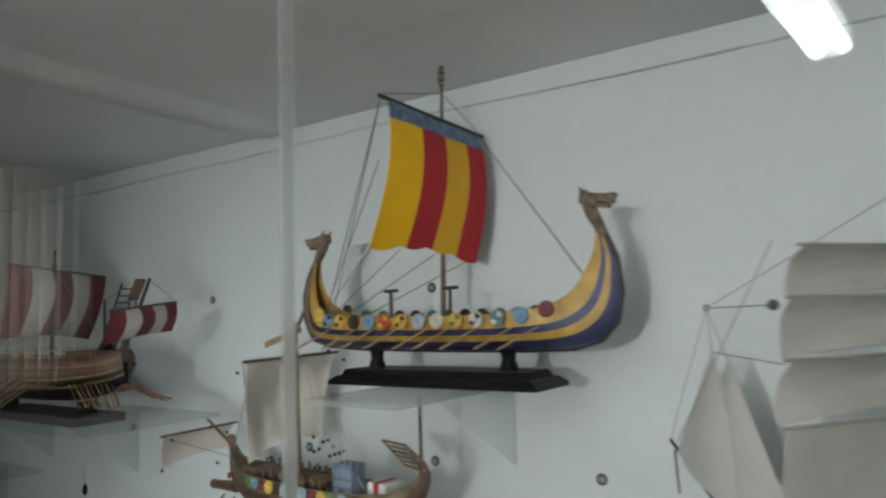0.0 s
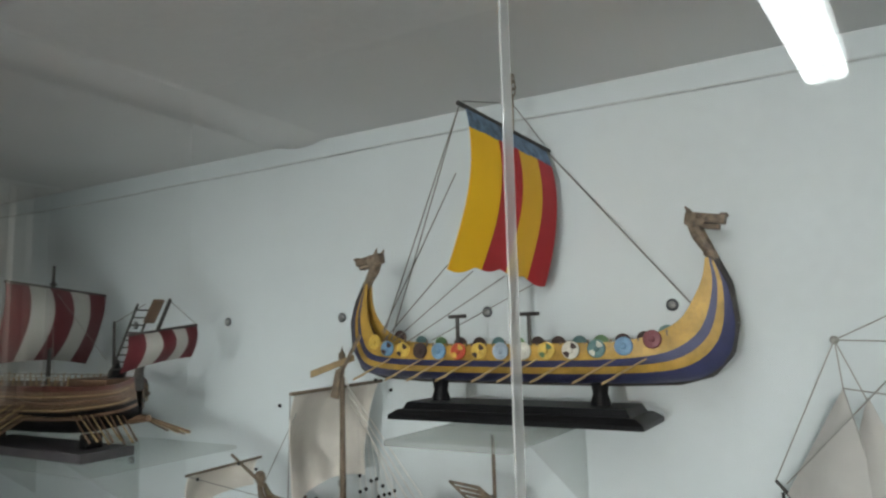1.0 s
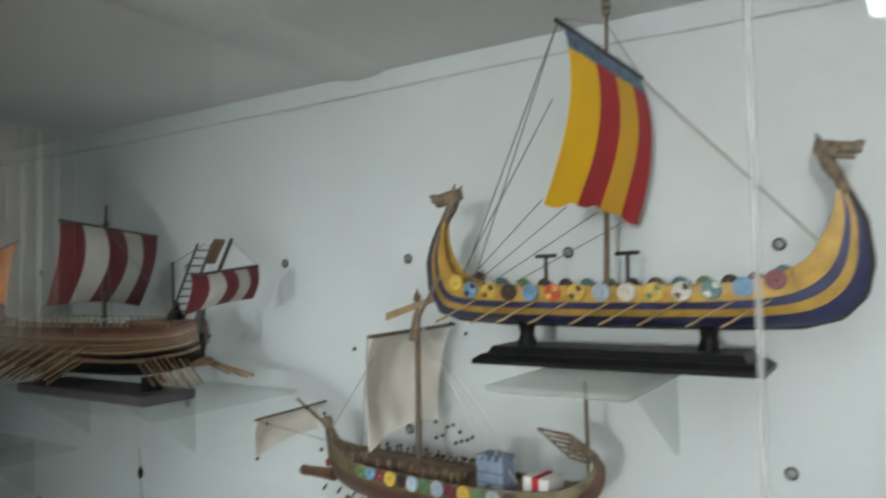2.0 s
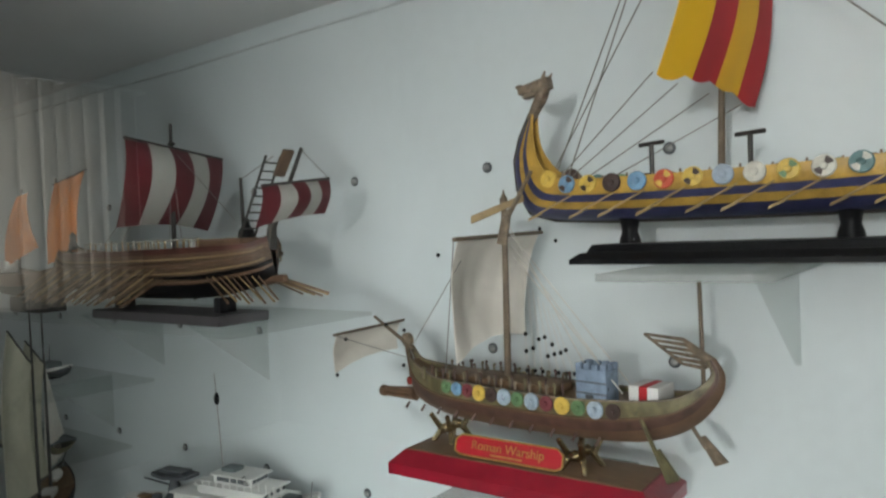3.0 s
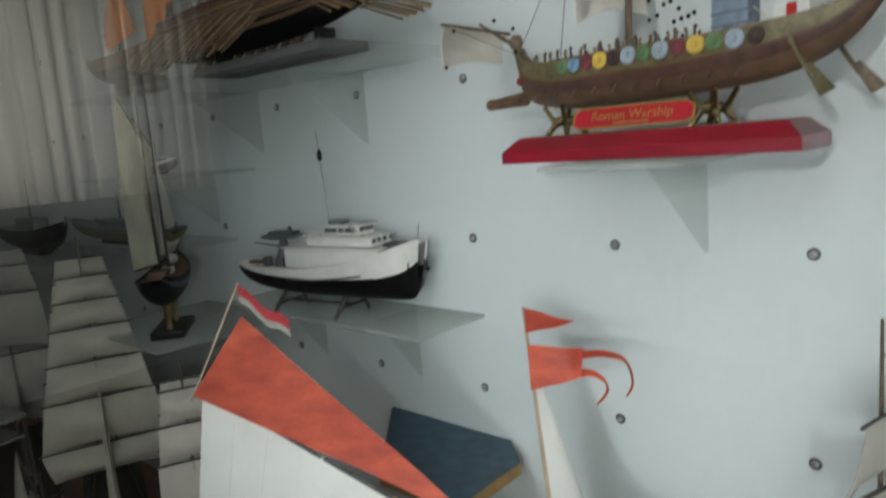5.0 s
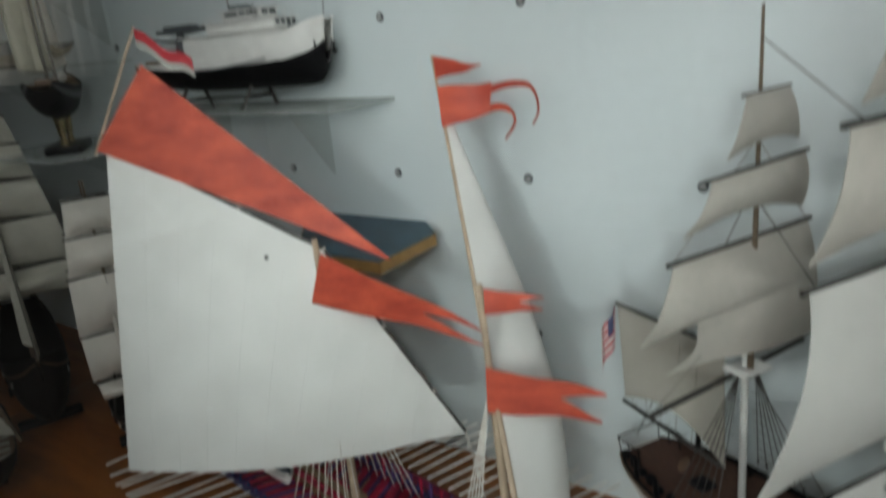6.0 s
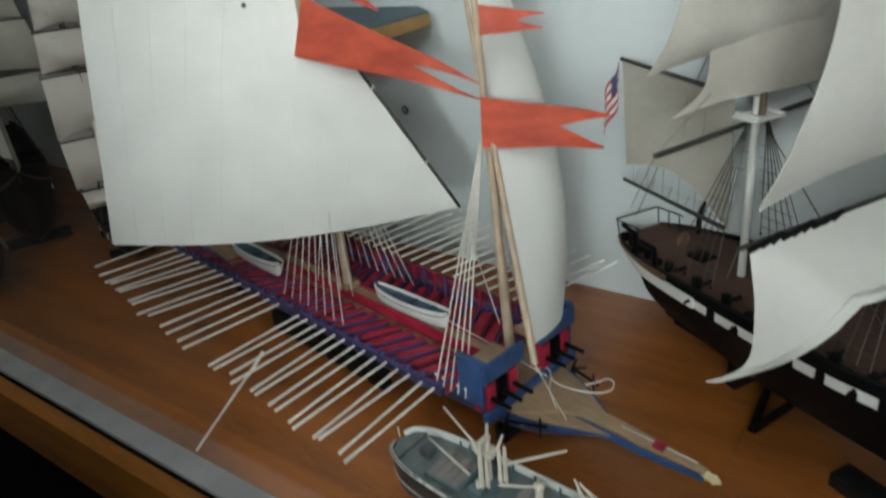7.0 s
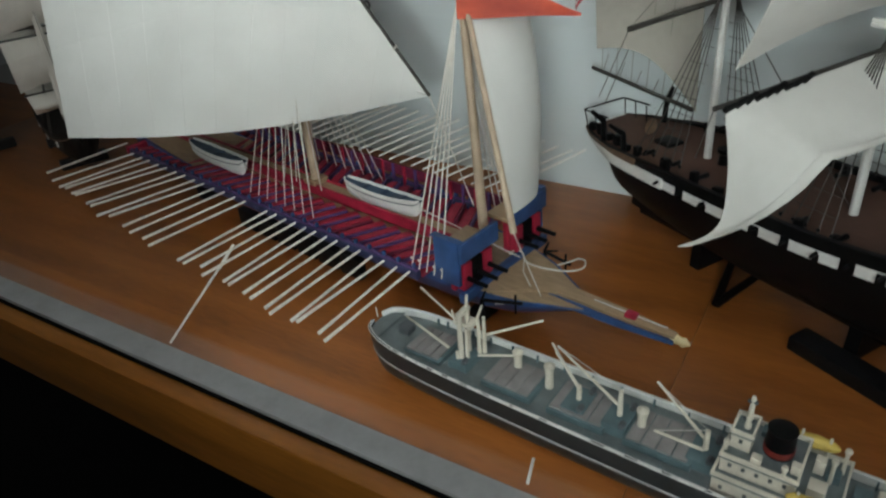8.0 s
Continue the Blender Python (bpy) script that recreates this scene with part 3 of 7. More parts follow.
# ---- the warship on the red base ----
def war_galley():
    m = pose(0.29, -0.098, 1.6095, 0, 0, -6.5)
    ship = thing("ancient_warship", "olive and maroon ancient warship model with shields on red base", "model ship", m)
    Z = 0.0205
    h = Hull(
        [(-0.152, 0.092), (-0.144, 0.066), (-0.141, 0.050), (-0.128, 0.037), (-0.09, 0.028), (-0.03, 0.026), (0.055, 0.029), (0.112, 0.034), (0.147, 0.045), (0.169, 0.060), (0.184, 0.080), (0.187, 0.095), (0.180, 0.108)],
        [(-0.143, 0.092), (-0.136, 0.080), (-0.126, 0.076), (-0.11, 0.073), (-0.08, 0.070), (-0.03, 0.070), (0.055, 0.070), (0.10, 0.072), (0.140, 0.075), (0.160, 0.080), (0.173, 0.089), (0.179, 0.097), (0.175, 0.106)],
        [0.002, 0.006, 0.010, 0.016, 0.026, 0.031, 0.031, 0.027, 0.019, 0.012, 0.007, 0.004, 0.002])
    h.k, h.s = [(x, z + Z) for x, z in h.k], [(x, z + Z) for x, z in h.s]
    strip_hull(ship, h, ((0.0, 0.36, BROWNHULL, 0.0), (0.34, 0.60, MAROON, 0.0015), (0.585, 1.0, OLIVE, 0.0008)))
    part("deck", h.deck(0.86), DECKBROWN, ship)
    for side in (-1, 1):
        part("wale", h.strake(0.56, 0.62, side, 0.0022, 0.0016), BROWNHULL, ship)
        part("gunwale", h.strake(0.965, 1.0, side, 0.003, 0.001), BROWNGOLD, ship)
    # ram and stem knob
    bm = bmesh.new()
    for z in (0.0, 0.006):
        bar(bm, (-0.138, 0, 0.040 + Z + z * 0.5), (-0.186, 0, 0.036 + Z + z), 0.006, 0.0024, 8)
    lathe(bm, [(0.0055, -0.003), (0.0065, 0.0), (0.0055, 0.004)], (-0.187, 0, 0.039 + Z), 8, (-1, 0, 0.1))
    part("ram", bm, BROWNHULL, ship)
    part("stem_knob", lathe(bmesh.new(), [(0.003, -0.0035), (0.0075, -0.002), (0.0075, 0.002), (0.003, 0.0035)], (-0.148, 0, 0.098 + Z), 14, (0, 1, 0)), BROWNGOLD, ship)
    part("stem_eye", lathe(bmesh.new(), [(0.0045, 0), (0.004, 0.002), (0.0005, 0.003)], (-0.134, -0.012, 0.058 + Z), 10, (-0.3, -1, 0)), DARKRED, ship, "red painted eye")
    # stern fan
    bm = bmesh.new()
    tip = Vector((0.180, 0, 0.106 + Z))
    last = None
    for k in range(6):
        e = Vector((0.124 + k * 0.0062, 0.0, 0.1225 + Z - k * 0.0042))
        mid = (tip + e) / 2 + Vector((0.004, 0, 0.006 - k * 0.0020))
        if last:
            bar(bm, last, e, 0.0012, n=6)
        last = e
        bar(bm, tip, mid, 0.002, 0.0017, 6)
        bar(bm, mid, e, 0.0017, 0.0011, 6)
    part("stern_ornament", bm, BROWNGOLD, ship, "gilt fan-shaped stern ornament")
    for k, c in enumerate((7, 1, 6, 0, 2, 8, 7, 8, 6, 0, 7, 8, 2)):
        x = -0.066 + k * 0.0146
        big = 0.0074 if c in (0, 8) else 0.0066
        for side in (-1, 1):
            t = 0.335 + 0.285 * k / 12
            shield(ship, (x, side * (abs(h.at(t, 0.8, 1)[1]) + 0.004), 0.0635 + Z), big, side, SHIELDS[c])
    # deck crowd of posts and benches
    for k in range(30):
        x = -0.105 + k * 0.0056
        for side in (-1, 1):
            y = side * (0.022 + 0.004 * math.sin(k * 1.9))
            bm = bar(bmesh.new(), (x, y, 0.066 + Z), (x + 0.001 * math.sin(k * 2.3), y, 0.0745 + Z + 0.0016 * (k % 3)), 0.0011, n=6)
            lathe(bm, [(0.0006, 0), (0.0017, 0.0012), (0.0017, 0.0022), (0.0005, 0.0034)], (x, y, 0.0740 + Z + 0.0016 * (k % 3)), 6)
            part("rail_post", bm, (BROWNGOLD, OLIVE, MAROON)[k % 3], ship)
    part("deck_house", box(bmesh.new(), (-0.095, -0.016, 0.066 + Z), (0.045, 0.016, 0.073 + Z), 0.001), DECKBROWN, ship)
    # tower
    tw = part("tower", box(bmesh.new(), (0.0735, -0.0235, 0.058 + Z), (0.1015, -0.003, 0.0935 + Z), 0.0008), TOWER, ship, "blue-grey battlemented wooden tower")
    for i in range(4):
        for y in (-0.0212, -0.0052):
            x = 0.0762 + i * 0.0076
            part("merlon", box(bmesh.new(), (x - 0.0026, y - 0.0022, 0.0937 + Z), (x + 0.0026, y + 0.0022, 0.0985 + Z), 0.0004), TOWER, tw)
    for y in (-0.0132,):
        for x in (0.0735, 0.098):
            part("merlon", box(bmesh.new(), (x, y - 0.0024, 0.0937 + Z), (x + 0.0035, y + 0.0024, 0.0985 + Z), 0.0004), TOWER, tw)
    for z in (0.074, 0.083):
        part("string_course", box(bmesh.new(), (0.073, -0.0242, z + Z), (0.102, -0.0236, z + 0.0012 + Z)), GUNGREY, tw)
    part("tower_door", box(bmesh.new(), (0.083, -0.0246, 0.064 + Z), (0.090, -0.0236, 0.0735 + Z), 0.0003), GUNGREY, tw)
    # striped awning
    for a, b, mt in ((0.1165, 0.1250, SAILWHITE), (0.1252, 0.1320, SAILRED), (0.1322, 0.1415, SAILWHITE)):
        part("awning", box(bmesh.new(), (a, -0.0155, 0.068 + Z), (b, 0.0135, 0.0835 + Z), 0.0012), mt, ship)
    # steering oars
    for y, x in ((-0.020, 0.137), (0.020, 0.150)):
        bm = bar(bmesh.new(), (x - 0.012, y, 0.068 + Z), (x + 0.010, y * 1.33, 0.030 + Z), 0.0017, n=8)
        slab(bm, [(x + 0.004, y * 1.3, 0.038 + Z), (x + 0.009, y * 1.3, 0.040 + Z), (x + 0.026, y * 1.45, 0.021 + Z), (x + 0.016, y * 1.45, 0.016 + Z)], (0, 0.0025, 0))
        part("steering_oar", bm, OLIVE if y < 0 else BROWNGOLD, ship)
    # rowing oars hanging under the side
    for k in range(11):
        x = -0.118 + k * 0.0216
        for side in (-1, 1):
            part("oar", bar(bmesh.new(), (x, side * 0.029, 0.042 + Z), (x - 0.002, side * 0.033, 0.036 + Z), 0.0012, 0.0014, 5), MAROON, ship)
    # masts and sails
    part("mast", bar(bmesh.new(), (-0.018, 0.004, 0.068 + Z), (-0.006, -0.008, 0.232 + Z), 0.0034, 0.0026, 10), SPAR, ship)
    part("masthead", lathe(bmesh.new(), [(0.0015, 0.0), (0.0036, 0.005), (0.0036, 0.009), (0.0015, 0.012), (0.0003, 0.017)], (-0.006, -0.008, 0.230 + Z), 8), SPAR, ship)
    yl, yr = Vector((-0.008, -0.076, 0.2035 + Z)), Vector((-0.014, 0.062, 0.2065 + Z))
    part("yard", bar(bmesh.new(), yl, yr, 0.0019, n=8), SPAR, ship)
    c = (yl + Vector((0.0, 0.005, -0.002)), yr + Vector((0, -0.006, -0.002)), (-0.024, 0.044, 0.106 + Z), (-0.026, -0.056, 0.092 + Z))
    part("sail", sail(c, (-0.026, 0.006, 0), n=20, m=20, foot=0.010, wrinkle=0.0018), SAILCREAM, ship, "creased cream square sail")
    fm0, fm1 = (-0.138, 0.0, 0.088 + Z), (-0.188, -0.010, 0.122 + Z)
    part("foremast", bar(bmesh.new(), fm0, fm1, 0.0024, 0.0016, 8), SPAR, ship)
    fl, fr = Vector((-0.160, -0.088, 0.1135 + Z)), Vector((-0.184, 0.030, 0.1135 + Z))
    part("yard", bar(bmesh.new(), fl, fr, 0.0016, n=8), SPAR, ship)
    c = (fl + Vector((0, 0.003, -0.001)), fr + Vector((0, -0.004, -0.001)), (-0.186, 0.022, 0.082 + Z), (-0.166, -0.082, 0.074 + Z))
    part("sail", sail(c, (-0.014, 0, 0), n=14, m=12, foot=0.005, wrinkle=0.0012), SAILCREAM, ship, "small cream square sail at the bow")
    part("stern_staff", bar(bmesh.new(), (0.166, 0.012, 0.078 + Z), (0.164, 0.014, 0.165 + Z), 0.0018, n=8), SPAR, ship)
    # threads and blocks
    T = PALETHREAD
    mh = (-0.007, -0.007, 0.222 + Z)
    ends = [(0.095, -0.020, 0.074 + Z), (0.104, 0.016, 0.074 + Z), (0.085, 0.022, 0.073 + Z), (0.112, -0.016, 0.076 + Z)]
    for k, e in enumerate(ends):
        line(ship, (mh[0], mh[1] + 0.004 * k, mh[2] - 0.012 * k), e, T, 0.0005)
    line(ship, yl, (-0.072, -0.024, 0.074 + Z), THREAD, 0.0005)
    line(ship, (-0.006, -0.07, 0.185 + Z), (-0.135, -0.004, 0.095 + Z), THREAD, 0.0004)
    line(ship, fl, (-0.128, -0.010, 0.080 + Z), THREAD, 0.0004)
    for j in range(7):
        x = -0.004 + j * 0.0075
        top = (x * 0.35, 0.010 + 0.004 * j, 0.165 + Z - 0.006 * j)
        low = (x, 0.016 + 0.002 * j, 0.074 + Z)
        line(ship, low, top, T, 0.0003)
        for k in range(3):
            f = (0.04, 0.24 + 0.05 * (j % 3), 0.42 + 0.06 * (j % 2))[k]
            if (j + k) % 4 != 3:
                block(ship, tuple(low[i] + (top[i] - low[i]) * f for i in range(3)), 0.0019)
    for p in ((-0.040, -0.062, 0.190 + Z), (-0.026, -0.045, 0.190 + Z), (0.006, 0.03, 0.21 + Z), (0.010, 0.05, 0.198 + Z), (-0.148, -0.03, 0.118 + Z), (-0.140, -0.012, 0.110 + Z), (-0.108, -0.045, 0.082 + Z), (-0.158, -0.075, 0.108 + Z), (-0.16, -0.086, 0.074 + Z), (0.100, -0.02, 0.079 + Z)):
        block(ship, p, 0.0018)
    # base with bevelled edge
    inv = pose(0, 0, 0, 0, 0, 7.5)
    bm = bmesh.new()
    rings = []
    for a, z in ((0.0, 0.0), (0.0, 0.0105), (0.012, 0.0222)):
        rings.append([bm.verts.new(inv @ Vector((x * (0.130 - a) + 0.007, y * (0.042 - a) - 0.006, z))) for x, y in ((-1, -1), (1, -1), (1, 1), (-1, 1))])
    bm.faces.new(rings[0][::-1])
    for a, b in zip(rings, rings[1:]):
        for i in range(4):
            bm.faces.new((a[i], a[(i + 1) % 4], b[(i + 1) % 4], b[i]))
    bm.faces.new(rings[-1])
    base = part("base", bm, REDBASE, ship, "glossy red base with a bevelled edge")
    part("base_panel", box(bmesh.new(), (-0.116, -0.0295, 0.0223), (0.116, 0.0295, 0.0231), 0.0003, inv @ Matrix.Translation((0.007, -0.006, 0))), DECKBROWN, base, "dull brown top panel")
    pm = inv @ pose(0.002, -0.037, 0.0260, -20)
    bm = slab(bmesh.new(), [pm @ Vector(p) for p in ((-0.054, 0, 0.004), (-0.048, 0, 0.001), (0.048, 0, 0.001), (0.054, 0, 0.004), (0.054, 0, 0.014), (0.048, 0, 0.019), (-0.048, 0, 0.019), (-0.054, 0, 0.014))], (0, 0.0018, 0))
    pl = part("nameplate", bm, PLAQUE, ship, "red nameplate with gold rim and lettering")
    bm = bmesh.new()
    ring = [(-0.054, 0.004), (-0.048, 0.001), (0.048, 0.001), (0.054, 0.004), (0.054, 0.014), (0.048, 0.019), (-0.048, 0.019), (-0.054, 0.014)]
    for a, b in zip(ring, ring[1:] + ring[:1]):
        bar(bm, pm @ Vector((a[0], -0.0004, a[1])), pm @ Vector((b[0], -0.0004, b[1])), 0.0009, n=6)
    part("rim", bm, GOLD, pl)
    tx = bpy.data.curves.new("lettering", "FONT")
    tx.body, tx.size, tx.align_x, tx.extrude = "Roman Warship", 0.0112, "CENTER", 0.0003
    to = new("lettering_source", tx)
    me = bpy.data.meshes.new_from_object(to)
    bpy.data.objects.remove(to)
    me.materials.append(GOLD)
    me.transform(pm @ pose(0, -0.0006, 0.0075, 90))
    lo = new("lettering", me)
    lo.parent = pl
    part("small_line", box(bmesh.new(), (-0.016, -0.0008, 0.0036), (0.016, -0.0002, 0.0052), 0.0, pm), GOLD, pl)
    for x in (-0.088, 0.062):
        bm = bmesh.new()
        for s in (-1, 1):
            for dx in (-0.012, 0.012):
                bar(bm, (x + dx * 1.1, s * 0.016, 0.0205), (x + dx * 0.5, s * 0.009, 0.034), 0.0022, 0.0032, 8)
                bar(bm, (x + dx * 0.5, s * 0.009, 0.034), (x + dx * 0.9, s * 0.019, 0.0505), 0.0032, 0.0024, 8)
            lathe(bm, [(0.001, -0.006), (0.0048, -0.003), (0.0052, 0.001), (0.001, 0.006)], (x, s * 0.010, 0.036), 10, (1, 0, 0.3))
        part("support", bm, BRASS, ship, "polished brass beast-shaped support")


war_galley()


# ---- the many-oared ship with red striped sails ----
def striped_trireme():
    # Both wood colours are darkened for the dim light at this end.
    RUSTRED = paint("rust_red_wale", (0.10, 0.030, 0.022), 0.5, vary=0.5, scale=60)
    TRIWOOD = paint("warm_brown_planks", (0.12, 0.072, 0.04), 0.55, vary=0.6, scale=50, stretch=(1, 6, 10))
    ship = thing("striped_sail_trireme", "brown many-oared ancient ship model with red and white striped sails", "model ship", pose(-0.2, -0.145, 1.745))
    h = Hull(
        [(-0.272, 0.105), (-0.275, 0.075), (-0.255, 0.045), (-0.20, 0.030), (-0.10, 0.026), (0.0, 0.026), (0.10, 0.030), (0.165, 0.040), (0.200, 0.048), (0.215, 0.054)],
        [(-0.258, 0.112), (-0.250, 0.098), (-0.232, 0.092), (-0.19, 0.088), (-0.10, 0.088), (0.0, 0.089), (0.10, 0.090), (0.165, 0.091), (0.196, 0.093), (0.208, 0.100)],
        [0.003, 0.010, 0.018, 0.028, 0.036, 0.038, 0.036, 0.029, 0.017, 0.003])
    strip_hull(ship, h, ((0.0, 0.30, HULLBLACK, 0.0), (0.29, 0.36, BROWNHULL, 0.001), (0.345, 0.47, HULLBLACK, 0.0008), (0.46, 0.62, TRIWOOD, 0.0015), (0.60, 0.76, TRIWOOD, 0.0025), (0.755, 0.88, BROWNHULL, 0.003), (0.87, 1.0, RUSTRED, 0.0034)))
    part("deck", h.deck(0.97), DECKBROWN, ship)
    for side in (-1, 1):
        part("outrigger", h.strake(0.64, 0.70, side, 0.004, 0.0055, 0.2, 0.92), BROWNHULL, ship)
    for w in (0.50, 0.595, 0.68, 0.775, 0.86):
        for side in (-1, 1):
            part("plank_line", h.strake(w, w + 0.022, side, 0.0016, 0.0050, 0.10, 0.97, m=1), TANOAR if w in (0.50, 0.775) else BROWNHULL, ship)
    bm = bar(bmesh.new(), (0.195, 0, 0.050), (0.228, 0, 0.053), 0.006, 0.004, 8)
    part("ram", bm, BROWNHULL, ship)
    part("stempost", bar(bmesh.new(), (0.206, 0, 0.085), (0.213, 0, 0.130), 0.007, 0.003, 8), DARKSPAR, ship)
    for k in range(30):
        x = -0.225 + k * 0.0096
        for side in (-1, 1):
            for lvl in range(2):
                a = (x + lvl * 0.005, side * 0.041, 0.066 - lvl * 0.012)
                e = (x - 0.062 + lvl * 0.004 - 0.004 * (k % 3), side * (0.060 - lvl * 0.008), 0.027 + 0.0014 * (k % 4) - lvl * 0.008)
                part("oar", bar(bmesh.new(), a, e, 0.0009, 0.0015, 5), (BROWNHULL, TANOAR, TRIWOOD)[(k + lvl) % 3], ship)
    for k in range(9):
        x = 0.135 + k * 0.0075
        for side in (-1, 1):
            a = (x, side * (0.034 - 0.003 * k), 0.056)
            e = (x + 0.062 + 0.004 * (k % 2), side * (0.052 - 0.002 * k), 0.030 + 0.002 * (k % 3))
            part("oar", bar(bmesh.new(), a, e, 0.0008, 0.0014, 5), TANOAR if k % 2 else BROWNHULL, ship)
    for k in range(6):
        x = 0.01 + k * 0.026
        for side in (-1, 1):
            part("oar_rack", bar(bmesh.new(), (x, side * 0.041, 0.0515), (x + 0.022, side * 0.038, 0.0520), 0.0012, n=5), TRIWOOD, ship)
    for k in range(20):
        x = -0.14 + k * 0.0135
        for side in (-1, 1):
            part("rail_post", bar(bmesh.new(), (x, side * 0.030, 0.088), (x, side * 0.030, 0.099 + 0.002 * (k % 2)), 0.0011, n=5), TANOAR if k % 3 else SAILGREY, ship)
    for side in (-1, 1):
        part("handrail", bar(bmesh.new(), (-0.142, side * 0.030, 0.0985), (0.118, side * 0.030, 0.0995), 0.0009, n=5), SAILGREY, ship)
    part("bow_platform", box(bmesh.new(), (0.105, -0.026, 0.0895), (0.185, 0.026, 0.0985), 0.002), BROWNHULL, ship)
    # main mast
    part("mast", bar(bmesh.new(), (0.022, 0, 0.086), (0.026, 0, 0.245), 0.0032, 0.0018, 8), DARKSPAR, ship)
    lathe_top = lathe(bmesh.new(), [(0.002, 0), (0.0045, 0.002), (0.0045, 0.004), (0.002, 0.006)], (0.026, 0, 0.217), 8)
    part("mast_collar", lathe_top, DARKSPAR, ship)
    yl, yr = Vector((0.046, -0.072, 0.2195)), Vector((0.002, 0.092, 0.2085))
    part("yard", bar(bmesh.new(), yl, yr, 0.0022, n=8), DARKSPAR, ship)
    c = (yl, yr, (-0.013, 0.073, 0.111), (0.009, -0.068, 0.117))
    for k in range(5):
        part("sail_stripe", sail(c, (0.036, -0.004, 0), k / 5, (k + 1) / 5, n=5, m=14, foot=0.006), DIMRED if k % 2 == 0 else SAILGREY, ship)
    # fore sail with its raking gear
    fl, fr = Vector((0.257, -0.050, 0.1490)), Vector((0.258, 0.042, 0.1600))
    part("yard", bar(bmesh.new(), fl, fr, 0.0018, n=8), DARKSPAR, ship)
    c = (fl, fr, (0.250, 0.040, 0.122), (0.246, -0.052, 0.1075))
    for k in range(5):
        part("sail_stripe", sail(c, (0.016, 0, 0), k / 5, (k + 1) / 5, n=4, m=10, foot=0.003), DIMRED if k % 2 == 0 else SAILGREY, ship)
    part("foremast", bar(bmesh.new(), (0.205, 0, 0.095), (0.262, 0.0, 0.190), 0.0028, 0.002, 8), DARKSPAR, ship)
    part("crane_post", bar(bmesh.new(), (0.161, 0, 0.097), (0.159, 0, 0.167), 0.0024, 0.0018, 8), DARKSPAR, ship)
    part("crane_foot", lathe(bmesh.new(), [(0.010, 0.1), (0.009, 0.108), (0.005, 0.114), (0.0035, 0.122)], (0.165, 0, -0.002), 10), HULLBLACK, ship)
    for y in (-0.010, 0.010):
        part("ladder_rail", bar(bmesh.new(), (0.166, y, 0.098), (0.217, y, 0.186), 0.0015, n=6), DARKSPAR, ship)
    for k in range(9):
        f = 0.12 + k * 0.1
        part("ladder_rung", bar(bmesh.new(), (0.166 + 0.051 * f, -0.010, 0.098 + 0.088 * f), (0.166 + 0.051 * f, 0.010, 0.098 + 0.088 * f), 0.001, n=5), DARKSPAR, ship)
    part("boarding_hatch", box(bmesh.new(), (-0.010, -0.007, -0.002), (0.022, 0.007, 0.002), 0.0008, pose(0.230, 0, 0.172, 0, -55, 0)), BROWNHULL, ship)
    line(ship, (0.217, 0, 0.186), (0.160, 0, 0.165), r=0.0005)
    line(ship, (0.026, 0, 0.215), (0.145, 0, 0.12), r=0.0004)
    line(ship, fr, (0.262, 0, 0.188), r=0.0004)
    for x in (-0.09, -0.05, 0.06, 0.085):
        line(ship, (0.025, 0, 0.21), (x, -0.03, 0.098), r=0.0004)
    part("stern_figure", lathe(bmesh.new(), [(0.004, 0), (0.007, 0.006), (0.004, 0.014), (0.0055, 0.020), (0.001, 0.026)], (-0.215, -0.01, 0.092), 8), DARKSPAR, ship)
    GREYBASE = paint("violet_grey_base", (0.085, 0.075, 0.08), 0.55, vary=0.3, scale=50)
    for x in (-0.10, 0.12):
        part("stand_foot", box(bmesh.new(), (x - 0.006, -0.012, 0.0118), (x + 0.006, 0.012, 0.030), 0.002), BLACKBASE, ship)
    part("base_board", box(bmesh.new(), (-0.12, -0.036, 0.0), (0.155, 0.036, 0.012), 0.002), GREYBASE, ship, "dull violet-grey base board")


striped_trireme()


# ---- the galley on the table ----
GALRED = paint("galley_red", (0.36, 0.012, 0.04), 0.5, vary=0.35, scale=80)
GALBLUE = paint("galley_blue", (0.030, 0.080, 0.215), 0.45, vary=0.3, scale=80)
GALDARK = paint("galley_dark_red", (0.15, 0.012, 0.04), 0.5, vary=0.35, scale=80)
GALPURPLE = paint("galley_purple", (0.10, 0.05, 0.17), 0.5, vary=0.3, scale=80)
TAN = paint("tan_wood", (0.36, 0.24, 0.14), 0.55, vary=0.3, scale=70, stretch=(1, 6, 6))
PENNANT = paint("faded_orange_red_cloth", (0.50, 0.078, 0.033), 0.6, scale=30, dark=(0.27, 0.020, 0.010), bump=0.35, fine=9, stretch=(0.8, 1.2, 2.4))
REDSTRIPE = cloth("bright_red_cloth", (0.42, 0.03, 0.04))
BUFF = paint("buff_mast", (0.46, 0.35, 0.25), 0.5, vary=0.25, scale=80)


